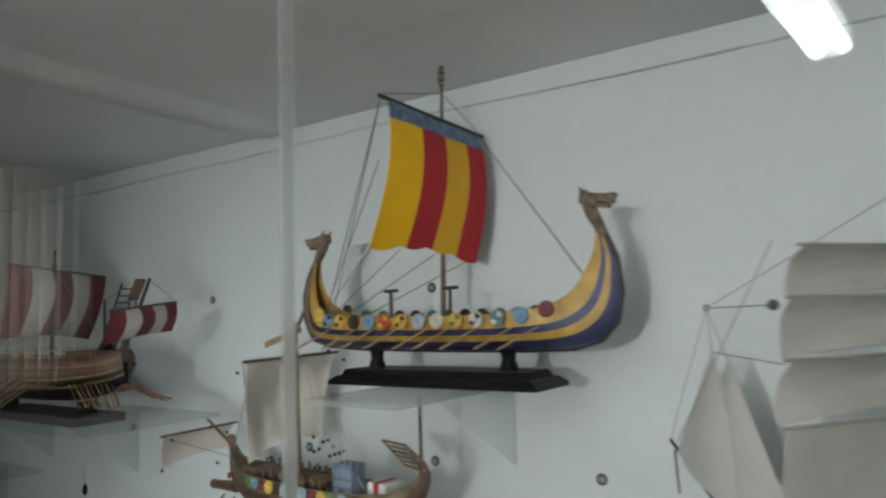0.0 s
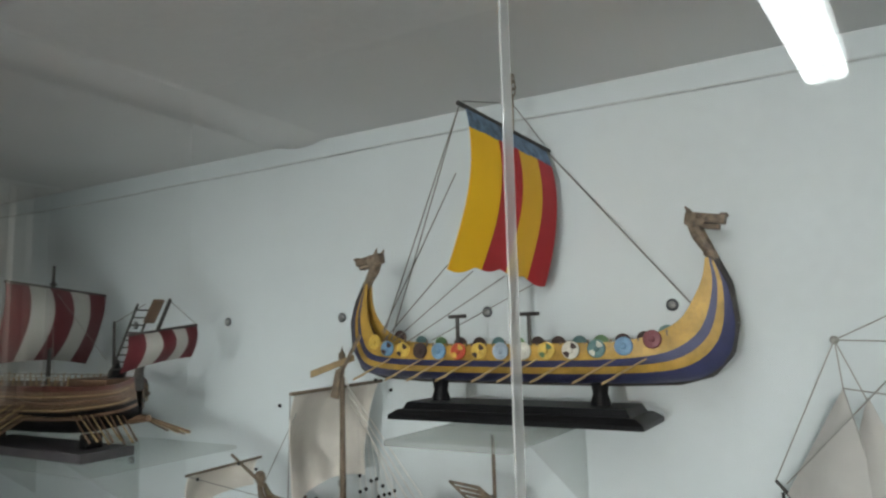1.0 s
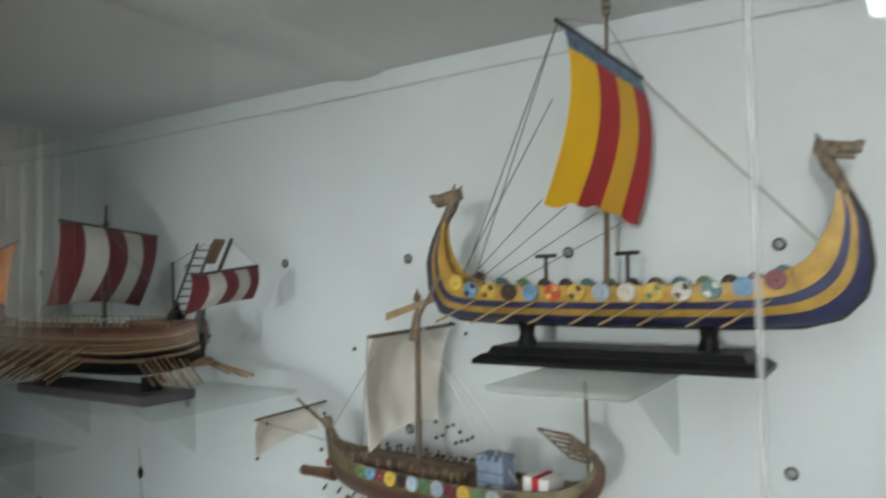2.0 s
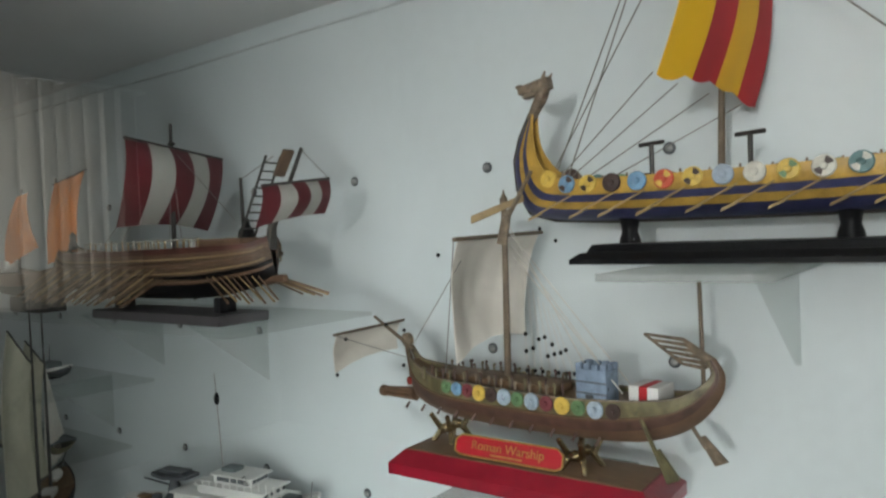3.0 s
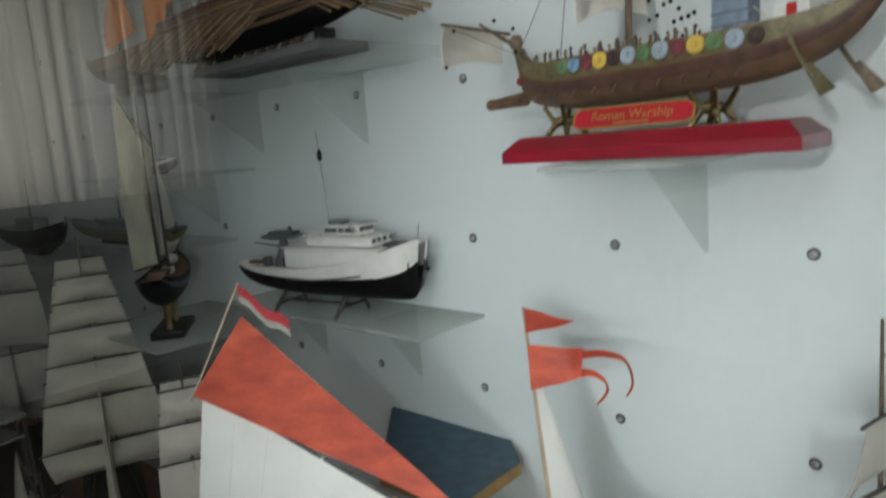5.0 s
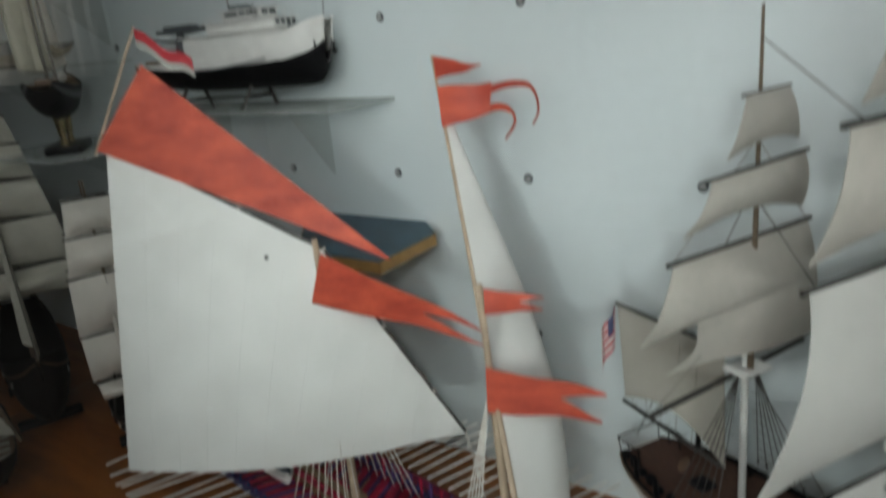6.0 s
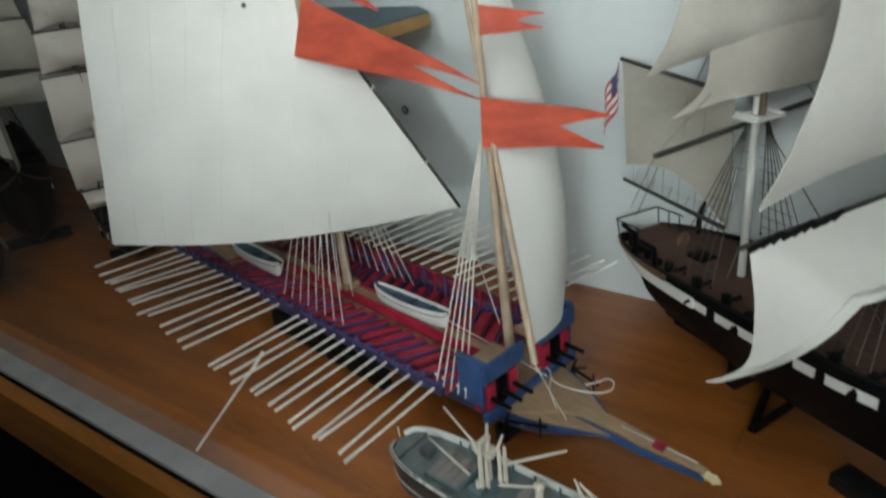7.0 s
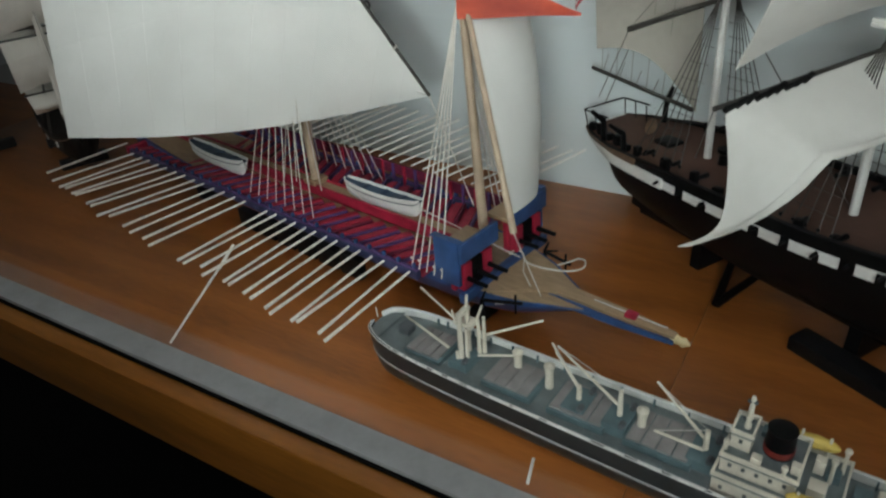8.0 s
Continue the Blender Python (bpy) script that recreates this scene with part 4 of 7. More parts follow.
def pennant(ship, a, b, ends, mat, wave=0.006, curl=0.0, n=18, split=0.62):
    """A streaming flag: hoist from a (upper) to b (lower); ends: one point, or two for a swallowtail."""
    a, b = Vector(a), Vector(b)
    tips = [Vector(e) for e in ends]
    mid = (a + b) / 2
    side = (tips[0] - mid).cross(a - b).normalized()
    bm = bmesh.new()

    def pt(f, g):
        top = a.lerp(tips[0], f)
        low = b.lerp(tips[-1] - (a - b).normalized() * (0.004 if len(tips) == 2 else 0.0012), f)
        p = top.lerp(low, g)
        return p + side * wave * math.sin(f * 7.0 + g * 0.8) * f + Vector((0, 0, -curl * f**3))

    split = split if len(tips) == 2 else 1.0
    rows = [[pt(split * i / n, j / 6) for j in range(7)] for i in range(n + 1)]
    sheet(bm, rows, 0.0007)
    if split < 1:
        for lo, hi, sgn in ((0.0, 0.5, 1), (0.5, 1.0, -1)):
            rows = []
            for i in range(n // 2 + 1):
                f = split + (1 - split) * i / (n // 2)
                k = (f - split) / (1 - split)
                l2, h2 = (lo, hi - 0.42 * k) if sgn > 0 else (lo + 0.42 * k, hi)
                rows.append([pt(f, l2 + (h2 - l2) * j / 3) for j in range(4)])
            sheet(bm, rows, 0.0007)
    return part("pennant", bm, mat, ship)


def ribbon(ship, pts, width):
    """A narrow flag tail along a bent line, tapering to its end."""
    rows = []
    n = 20
    for i in range(n + 1):
        f = i / n * (len(pts) - 1)
        p = Vector([curve(range(len(pts)), [q[k] for q in pts], f) for k in range(3)])
        e = Vector([curve(range(len(pts)), [q[k] for q in pts], min(f + 0.1, len(pts) - 1)) - curve(range(len(pts)), [q[k] for q in pts], max(f - 0.1, 0)) for k in range(3)])
        s = e.normalized().cross(Vector((0.4, 0.9, 0))).normalized() * width * (1 - 0.8 * i / n) / 2
        rows.append([p - s, p, p + s])
    return part("pennant_tail", sheet(bmesh.new(), rows, 0.0007), PENNANT, ship)


SLATEBLUE = paint("boat_blue", (0.05, 0.09, 0.16), 0.5, vary=0.3, scale=90)


def fine_boat(m, parent, length=0.1, half=0.0125, tall=0.016):
    """A ship's boat: clinker hull in white and blue with thwarts."""
    b = new("ships_boat")
    b.parent = parent
    b.matrix_basis = m
    L = length / 2
    h = Hull([(-L, tall * 0.75), (-L * 0.92, tall * 0.2), (-L * 0.5, 0), (0, 0), (L * 0.5, 0), (L * 0.9, tall * 0.15), (L, tall * 0.7)],
             [(-L * 1.02, tall * 1.15), (-L * 0.94, tall * 1.08), (-L * 0.5, tall), (0, tall * 0.96), (L * 0.5, tall), (L * 0.92, tall * 1.08), (L * 1.02, tall * 1.15)],
             [0.001, half * 0.5, half * 0.92, half, half * 0.9, half * 0.55, half * 0.2])
    for w0, w1, mt, o in ((0, 0.72, SOFTWHITE, 0), (0.70, 0.80, GREYDECK, 0.0004), (0.79, 1.0, SOFTWHITE, 0.0008)):
        for side in (-1, 1):
            part("strake", h.strake(w0, w1, side, 0.0008, o, n=18, m=3), mt, b)
    part("bottom_boards", h.deck(0.80, 0.05, 0.95, n=10), SLATEBLUE, b)
    for k in range(3):
        x = -L * 0.5 + k * L * 0.5
        part("thwart", box(bmesh.new(), (x - 0.0016, -half * 0.85, tall * 0.78), (x + 0.0016, half * 0.85, tall * 0.88)), SLATEBLUE, b)
    return b


def royal_galley():
    m = pose(0.275, -0.265, TOP, 0, 0, -10)
    ship = thing("war_galley", "red and blue oared galley model with lateen sails and orange pennants", "model ship", m)
    inv = m.inverted()
    W = lambda x, y, z: inv @ Vector((x, y, z))
    h = Hull([(-0.60, 0.060), (-0.585, 0.035), (-0.54, 0.014), (-0.40, 0.006), (-0.20, 0.004), (0.0, 0.006), (0.08, 0.014), (0.125, 0.030), (0.145, 0.040)],
             [(-0.61, 0.095), (-0.595, 0.086), (-0.55, 0.074), (-0.40, 0.062), (-0.20, 0.056), (0.0, 0.054), (0.08, 0.048), (0.13, 0.044), (0.155, 0.042)],
             [0.012, 0.024, 0.036, 0.046, 0.048, 0.047, 0.038, 0.016, 0.004])
    strip_hull(ship, h, ((0, 0.5, DARKRED, 0), (0.48, 0.8, NAVY, 0.001), (0.78, 1.0, GALBLUE, 0.0016)))
    part("deck", h.deck(0.98, 0.02, 0.98), TAN, ship)
    U0, U1, HB = -0.515, 0.013, 0.065
    # rowing frame
    for s in (-1, 1):
        part("outrigger_beam", box(bmesh.new(), (U0, s * HB - 0.0030, 0.054), (U1, s * HB + 0.0030, 0.0622), 0.001), NAVY, ship)
        part("outrigger_cap", box(bmesh.new(), (U0, s * HB - 0.002, 0.0624), (U1, s * HB + 0.002, 0.0642), 0.0005), GALPURPLE, ship)
        part("inner_rail", box(bmesh.new(), (U0, s * 0.0082 - 0.0013, 0.058), (U1, s * 0.0082 + 0.0013, 0.0705), 0.0004), GALRED, ship)
        part("rowing_deck", box(bmesh.new(), (U0, min(s * 0.015, s * 0.061), 0.0535), (U1, max(s * 0.015, s * 0.061), 0.0560)), GALRED, ship)
    part("end_beam", box(bmesh.new(), (U0 - 0.008, -HB - 0.004, 0.056), (U0, HB + 0.004, 0.066), 0.001), GALRED, ship)
    part("gangway", box(bmesh.new(), (U0, -0.0066, 0.056), (U1 + 0.01, 0.0066, 0.0685), 0.0006), TAN, ship, "raised tan centre gangway")
    N = 27
    for k in range(N):
        u = -0.497 + k * 0.0194
        for s in (-1, 1):
            q = pose(u, s * 0.038, 0.0605, 0, 0, s * 24)
            part("bench", box(bmesh.new(), (-0.0052, -0.0235, -0.0012), (0.0030, 0.0235, 0.0012), 0.0004, q), GALRED, ship)
            part("foot_board", box(bmesh.new(), (0.0040, -0.0235, -0.0030), (0.0070, 0.0235, 0.0006), 0.0004, q), GALPURPLE if k % 4 else GALDARK, ship)
            part("thole", box(bmesh.new(), (u - 0.0014, s * HB - 0.0016, 0.0643), (u + 0.0014, s * HB + 0.0016, 0.0690), 0.0003), GALBLUE, ship)
    # near oars in uneven pairs, with a gap amidships
    near = [-0.550] + [-0.502 + 0.021 * k for k in range(13)] + [-0.2105 + 0.0165 * k for k in range(14)]
    for k, u in enumerate(near):
        v = -curve((-0.56, -0.50, -0.38, -0.2, 0.02), (0.052, 0.058, 0.067, 0.067, 0.067), u)
        a = (u, v, 0.0595 + 0.0008 * (k % 2))
        swing = curve((-0.55, -0.50, -0.40, -0.25, -0.10, 0.01), (-0.022, -0.027, -0.036, -0.014, 0.003, 0.006), u)
        pair = (0.0035, -0.0035)[k % 2] + random.uniform(-0.0025, 0.0025)
        e = (u + swing + pair, v - 0.109 + random.uniform(-0.004, 0.004), 0.053 + random.uniform(-0.002, 0.002))
        m1 = Vector(a).lerp(Vector(e), 0.75)
        bm = bar(bmesh.new(), a, m1, 0.0012, 0.0014, 6)
        bar(bm, m1, e, 0.0014, 0.0018, 6)
        part("oar", bm, OARWOOD, ship)
    # raised weather boards and oars of the wall side
    part("weather_board", box(bmesh.new(), (U0, HB - 0.0012, 0.0690), (U1, HB + 0.0012, 0.0815), 0.0004), GALDARK, ship)
    for k in range(30):
        u = U0 + 0.012 + k * 0.0172
        part("stanchion", box(bmesh.new(), (u - 0.0015, HB - 0.0040, 0.0570), (u + 0.0015, HB - 0.0014, 0.0825), 0.0003), GALPURPLE if k % 2 else GALRED, ship)
        f = k / 29
        a = (u + 0.008, HB + 0.002, 0.0835)
        e = (a[0] + 0.020 + 0.017 * f + random.uniform(-0.002, 0.002), a[1] + 0.111, 0.0945 + random.uniform(-0.002, 0.002))
        part("oar", bar(bmesh.new(), a, e, 0.0010, 0.0012, 6), OARWOOD, ship)
    for k in range(6):
        u = -0.24 + k * 0.034
        part("loose_shield", box(bmesh.new(), (u - 0.0145, -HB - 0.0125, 0.032), (u + 0.0145, -HB - 0.004, 0.0545), 0.001), HULLBLACK, ship)
    # stern cabin
    rows = [[(-0.60 + 0.085 * i / 8, -0.036 * math.cos(math.pi * j / 10), 0.075 + 0.045 * math.sin(math.pi * j / 10) + 0.012 * (1 - i / 8)) for j in range(11)] for i in range(9)]
    part("stern_canopy", sheet(bmesh.new(), rows, 0.0015), GALRED, ship)
    part("stern_deck", box(bmesh.new(), (-0.595, -0.034, 0.066), (-0.523, 0.034, 0.074), 0.002), GALBLUE, ship)
    # fighting platform at the bow
    for s in (-1, 1):
        part("bow_castle_side", box(bmesh.new(), (0.033, min(s * 0.064, s * 0.060), 0.062), (0.0605, max(s * 0.064, s * 0.060), 0.106), 0.001), GALBLUE, ship)
        part("castle_floor", box(bmesh.new(), (0.030, min(s * 0.014, s * 0.0598), 0.088), (0.061, max(s * 0.014, s * 0.0598), 0.092), 0.0005), TAN, ship)
        part("castle_front", box(bmesh.new(), (0.0612, min(s * 0.012, s * 0.064), 0.087), (0.0648, max(s * 0.012, s * 0.064), 0.106), 0.001), GALBLUE, ship)
        part("castle_cap", box(bmesh.new(), (0.031, min(s * 0.0585, s * 0.0655), 0.1062), (0.063, max(s * 0.0585, s * 0.0655), 0.1075), 0.0004), GALBLUE, ship)
        for k in range(3):
            y = s * (0.024 + k * 0.0145)
            if k == 0:
                part("gun_deck_front", box(bmesh.new(), (0.0495, min(s * 0.014, s * 0.063), 0.056), (0.0545, max(s * 0.014, s * 0.063), 0.0875), 0.0005), GALRED, ship)
            part("gun_port", box(bmesh.new(), (0.055, y - 0.0055, 0.056), (0.0618, y + 0.0055, 0.082), 0.0004), GALRED if k != 1 else HULLBLACK, ship)
            part("gun", bar(bmesh.new(), (0.047, y, 0.067), (0.082, y, 0.066), 0.0028, 0.0020, 10), HULLBLACK, ship)
    part("sill_beam", box(bmesh.new(), (0.059, -0.064, 0.046), (0.066, 0.064, 0.0555), 0.001), GALBLUE, ship)
    # prow and spur
    def prow(u):
        hb = curve((0.064, 0.075, 0.090, 0.112, 0.130, 0.180, 0.232), (0.043, 0.038, 0.026, 0.0105, 0.0080, 0.0068, 0.0034), u)
        return 0.0045 * (0.232 - u) / 0.168 * min(1, (u - 0.066) / 0.05), hb

    rows = []
    for i in range(21):
        u = 0.066 + 0.164 * i / 20
        c, hb = prow(u)
        rows.append([(u, c - hb, 0.0480 - 0.0001 * i), (u, c, 0.0490 - 0.0001 * i), (u, c + hb, 0.0480 - 0.0001 * i)])
    part("prow_deck", sheet(bmesh.new(), rows, 0.003), TAN, ship)
    for s in (-1, 1):
        rows = []
        for i in range(21):
            u = 0.066 + 0.164 * i / 20
            c, hb = prow(u)
            rows.append([(u, c + s * (hb + 0.0006), 0.0460 - 0.0001 * i - (0.012 - 0.0004 * i) * k / 2) for k in range(3)])
        part("prow_side", sheet(bmesh.new(), rows, 0.002), GALBLUE, ship)
    part("spur_tip", lathe(bmesh.new(), [(0.0032, -0.004), (0.0042, 0.0), (0.0034, 0.004), (0.0046, 0.007), (0.001, 0.012)], (0.230, 0, 0.0435), 10, (1, 0, -0.1)), GILT, ship, "gilded spur tip")
    for s, u, z in ((-1, 0.070, 0.043), (1, 0.074, 0.0475)):
        v = s * 0.047
        bm = bar(bmesh.new(), (u, v, z), (u + 0.036, v - s * 0.012, z + 0.004), 0.0016, n=6)
        for q in (-1, 1):
            bar(bm, (u, v, z), (u + 0.007, v + q * 0.013, z - 0.004), 0.0014, 0.0008, 6)
            bar(bm, (u, v, z), (u + 0.005, v, z + q * 0.012), 0.0014, 0.0008, 6)
        bar(bm, (u + 0.030, v - s * 0.010, z - 0.008), (u + 0.030, v - s * 0.010, z + 0.012), 0.001, n=6)
        part("anchor", bm, HULLBLACK, ship, "black four-armed anchor")
    part("anchor_stock", bar(bmesh.new(), (0.080, -0.040, 0.040), (0.112, -0.022, 0.042), 0.0012, n=6), SOFTWHITE, ship, "short white stick")
    # slack rope's end looped over the prow
    us = (0.059, 0.058, 0.067, 0.075, 0.086, 0.104, 0.119, 0.125, 0.120, 0.113, 0.109, 0.102)
    vs = (0.011, 0.023, 0.021, 0.013, 0.010, 0.014, 0.022, 0.034, 0.045, 0.046, 0.038, 0.027)
    bm = bmesh.new()
    last = None
    for k in range(45):
        f = k / 4
        p = Vector((curve(range(12), us, f), curve(range(12), vs, f), 0.0575 - 0.005 * min(1, f / 11)))
        if last:
            bar(bm, last, p, 0.0008, n=5)
        last = p
    part("rope_loop", bm, PALETHREAD, ship)
    line(ship, (0.073, 0.015, 0.057), (0.083, -0.001, 0.0535), PALETHREAD, 0.0006)
    line(ship, (0.083, -0.001, 0.0535), (0.099, -0.0125, 0.050), PALETHREAD, 0.0006)
    line(ship, (0.072, 0.010, 0.0590), (-0.045, 0.002, 0.080), PALETHREAD, 0.0006)
    line(ship, (0.155, 0.002, 0.050), (0.222, 0.001, 0.050), PALETHREAD, 0.0006)
    part("bow_ribbon", box(bmesh.new(), (0.186, -0.004, 0.0485), (0.196, 0.004, 0.0525), 0.001), GALRED, ship)
    fine_boat(pose(-0.094, -0.003, 0.0690, -6, 0, 1.5), ship, 0.105, 0.0095, 0.020)
    fine_boat(pose(-0.355, -0.031, 0.0630, -6, 0, -2), ship, 0.12, 0.0105, 0.021)
    # masts
    mm0, mm1 = W(0.074, -0.23, 0.955), W(0.102, -0.262, 1.302)
    fm0, fm1 = Vector((0.040, 0.0, 0.050)), W(0.3025, -0.280, 1.288)
    part("mainmast", bar(bmesh.new(), mm0, mm1, 0.0055, 0.003, 12), BUFF, ship)
    part("mast_step", box(bmesh.new(), (mm0.x - 0.010, mm0.y - 0.010, 0.0687), (mm0.x + 0.010, mm0.y + 0.010, 0.075), 0.001), TAN, ship)
    part("foremast", bar(bmesh.new(), fm0, fm1, 0.0050, 0.0026, 12), BUFF, ship)
    # main lateen
    P, T, C = W(-0.066, -0.355, 1.410), W(0.203, -0.178, 1.068), W(-0.079, -0.404, 1.068)
    d = (T - P).normalized()
    M = W(0.100, -0.250, 1.288)

    def head(s):
        return P.lerp(M, s / 0.5) if s < 0.5 else M.lerp(T, (s - 0.5) / 0.5)

    bm = bmesh.new()
    for k in range(20):
        bar(bm, head(k / 20), head((k + 1) / 20), 0.0020, n=8)
    part("lateen_yard", bm, DARKSPAR, ship)
    out = (T - P).cross(C - P).normalized()
    if (W(0.6, -0.75, 1.3) - P).dot(out) < 0:
        out = -out
    rows = []
    n = 24
    for i in range(n + 1):
        s = i / n
        row = []
        top = head(s)
        low = C.lerp(T, s ** 1.05)
        low = low + Vector((0, 0, -0.010 * math.sin(math.pi * s))) if s < 1 else low
        for j in range(n + 1):
            t = j / n
            p = top.lerp(low, t)
            p += out * (0.026 * math.sin(math.pi * min(1, s * 1.02)) * math.sin(math.pi * t * 0.82) + 0.0009 * noise.noise(Vector((s * 22, t * 1.5, 3))))
            row.append(p)
        rows.append(row)
    part("lateen_sail", sheet(bmesh.new(), rows, 0.0010), SAILWHITE, ship, "large white lateen sail")
    hole = min((p for row in rows for p in row), key=lambda p: (p - W(0.063, -0.300, 1.295)).length)
    part("eyelet", lathe(bmesh.new(), [(0.0012, 0.0004), (0.0024, 0.0012), (0.0016, 0.0016)], hole, 10, out), DARKSPAR, ship, "small dark eyelet in the sail")
    for i in range(2, n - 1):
        if i % 2 == 0:
            bm = bmesh.new()
            for p, q in zip(rows[i], rows[i][1:]):
                bar(bm, p + out * 0.0003, q + out * 0.0003, 0.0006, n=5)
            part("seam", bm, SAILWHITE, ship)
    for s in (0.12, 0.3, 0.5, 0.7, 0.88):
        q = head(s)
        part("robband", lathe(bmesh.new(), [(0.0032, -0.001), (0.0036, 0), (0.0032, 0.001)], q, 8, d), PALETHREAD, ship)
    # fore lateen
    A, B = W(0.391, -0.367, 1.048), W(0.157, -0.115, 1.462)
    part("lateen_yard", bar(bmesh.new(), A, B, 0.0028, 0.0016, 8), BUFF, ship)
    A2, B2, C2 = A.lerp(B, 0.025), A.lerp(B, 0.90), W(0.290, -0.215, 1.020)
    bel = W(0.46, -0.20, 1.06) - W(0.40, -0.23, 1.06)
    rows = []
    for i in range(n + 1):
        s = i / n
        top, low = B2.lerp(A2, s), B2.lerp(C2, s)
        row = []
        for j in range(n + 1):
            t = j / n
            p = top.lerp(low, t) + bel * 1.05 * math.sin(math.pi * t) * math.sin(math.pi * min(1.0, s * 0.80 + 0.05)) * (0.35 + 0.65 * s)
            row.append(p)
        rows.append(row)
    part("lateen_sail", sheet(bmesh.new(), rows, 0.0010), SAILWHITE, ship, "narrow white lateen foresail")
    # shrouds
    for k in range(5):
        line(ship, fm1 - Vector((0, 0, 0.10)), (0.006 + 0.009 * k, -0.066, 0.066), PALETHREAD, 0.0007)
        line(ship, fm1 - Vector((0, 0, 0.10)), (0.006 + 0.009 * k, 0.060, 0.066), PALETHREAD, 0.0007)
        if k != 2:
            block(ship, (0.006 + 0.009 * k, -0.0655, 0.075), 0.0012, PALETHREAD)
    for k in range(8):
        for s in (-1, 1):
            line(ship, mm1 - Vector((0, 0, 0.09)), (-0.262 + 0.016 * k, s * 0.052, 0.062), PALETHREAD, 0.0006)
    for k in range(4):
        line(ship, mm1 - Vector((0, 0, 0.16)), (-0.245 + 0.022 * k, -0.014, 0.070), PALETHREAD, 0.0006)
    line(ship, T, (0.036, -0.01, 0.112), PALETHREAD, 0.0006)
    line(ship, A, (0.115, -0.02, 0.050), PALETHREAD, 0.0006)
    # pennants
    pennant(ship, W(-0.033, -0.322, 1.480), W(-0.068, -0.365, 1.405), [W(0.149, -0.207, 1.270)], PENNANT, 0.004)
    part("flag_staff", bar(bmesh.new(), W(-0.070, -0.366, 1.400), W(-0.029, -0.324, 1.514), 0.0012, n=6), BUFF, ship)
    for drop, mt in ((0.0, REDSTRIPE), (0.0100, SAILGREY)):
        rows = [[W(-0.030 + 0.062 * i / 10, -0.324 + 0.012 * i / 10, 1.512 - drop - (0.0100 if drop == 0 else 0.0065) * j / 2 - 0.032 * (i / 10) ** 0.9 + 0.003 * math.sin(i * 0.9)) for j in range(3)] for i in range(11)]
        part("small_flag", sheet(bmesh.new(), rows, 0.0006), mt, ship)
    pennant(ship, W(0.118, -0.272, 1.292), W(0.100, -0.276, 1.240), [W(0.254, -0.200, 1.206), W(0.254, -0.200, 1.196)], PENNANT, 0.006)
    pennant(ship, W(0.3065, -0.286, 1.218), W(0.308, -0.290, 1.178), [W(0.402, -0.262, 1.206), W(0.398, -0.262, 1.184)], PENNANT, 0.006)
    pennant(ship, W(0.300, -0.280, 1.285), W(0.303, -0.282, 1.262), [W(0.347, -0.255, 1.275), W(0.345, -0.255, 1.268)], PENNANT, 0.003)
    pennant(ship, W(0.183, -0.146, 1.434), W(0.197, -0.164, 1.396), [W(0.236, -0.130, 1.434), W(0.232, -0.130, 1.408)], PENNANT, 0.003, split=1.0)
    ribbon(ship, [W(0.228, -0.130, 1.426), W(0.256, -0.130, 1.432), W(0.276, -0.130, 1.430), W(0.283, -0.128, 1.416), W(0.282, -0.126, 1.404), W(0.276, -0.126, 1.393)], 0.0075)
    ribbon(ship, [W(0.226, -0.130, 1.408), W(0.243, -0.130, 1.411), W(0.255, -0.130, 1.407), W(0.258, -0.128, 1.399), W(0.254, -0.126, 1.390), W(0.245, -0.126, 1.379)], 0.0085)
    pennant(ship, W(0.157, -0.116, 1.462), W(0.170, -0.13, 1.440), [W(0.207, -0.100, 1.449)], PENNANT, 0.003)
    for x in (-0.42, -0.14, 0.05):
        part("stand_foot", box(bmesh.new(), (x - 0.006, -0.034, 0.0), (x + 0.006, 0.034, 0.016), 0.001), BLACKBASE, ship)


royal_galley()


# ---- the brig with the striped ensign ----
BLUEFLAG = cloth("flag_blue", (0.05, 0.06, 0.14))
REDFLAG = cloth("flag_red", (0.42, 0.04, 0.05))


def square_sail(ship, tl, tr, br, bl, belly, mat, n=16, foot=0.012, label="", edge=0.4):
    return part("square_sail", sail((tl, tr, br, bl), belly, n=n, m=n, foot=foot, wrinkle=0.0010, edge=edge), mat, ship, label)


def hooked_sail(ship, c, belly, mat, pull, fold, rise, label):
    """Bagging square sail bent to fit the camera's view: lifted foot, hooked lower corner."""
    rows = []
    wind = Vector(belly).normalized()
    for i in range(33):
        row = []
        for j in range(25):
            a, b = (i / 32) ** 1.4, j / 24
            d = min(a, 1 - a)
            p = sail_at(c, (0, 0, 0), a, b, 0)
            p += Vector(belly) * (1 - abs(1 - 2 * a) ** fold) * math.sin(math.pi / 2 * b**0.7)
            p += wind * 0.006 * math.sin(math.pi * b) * (1 - a)
            p.z += rise * min(1, max(0, d - 0.004) / 0.135) * b**1.7
            p += Vector(pull) * b**13 * (1 - a) ** 9
            p += wind * 0.0022 * noise.noise(Vector((a * 5, b * 2.5, fold * 3)))
            row.append(p)
        rows.append(row)
    return part("square_sail", sheet(bmesh.new(), rows, 0.0008), mat, ship, label)


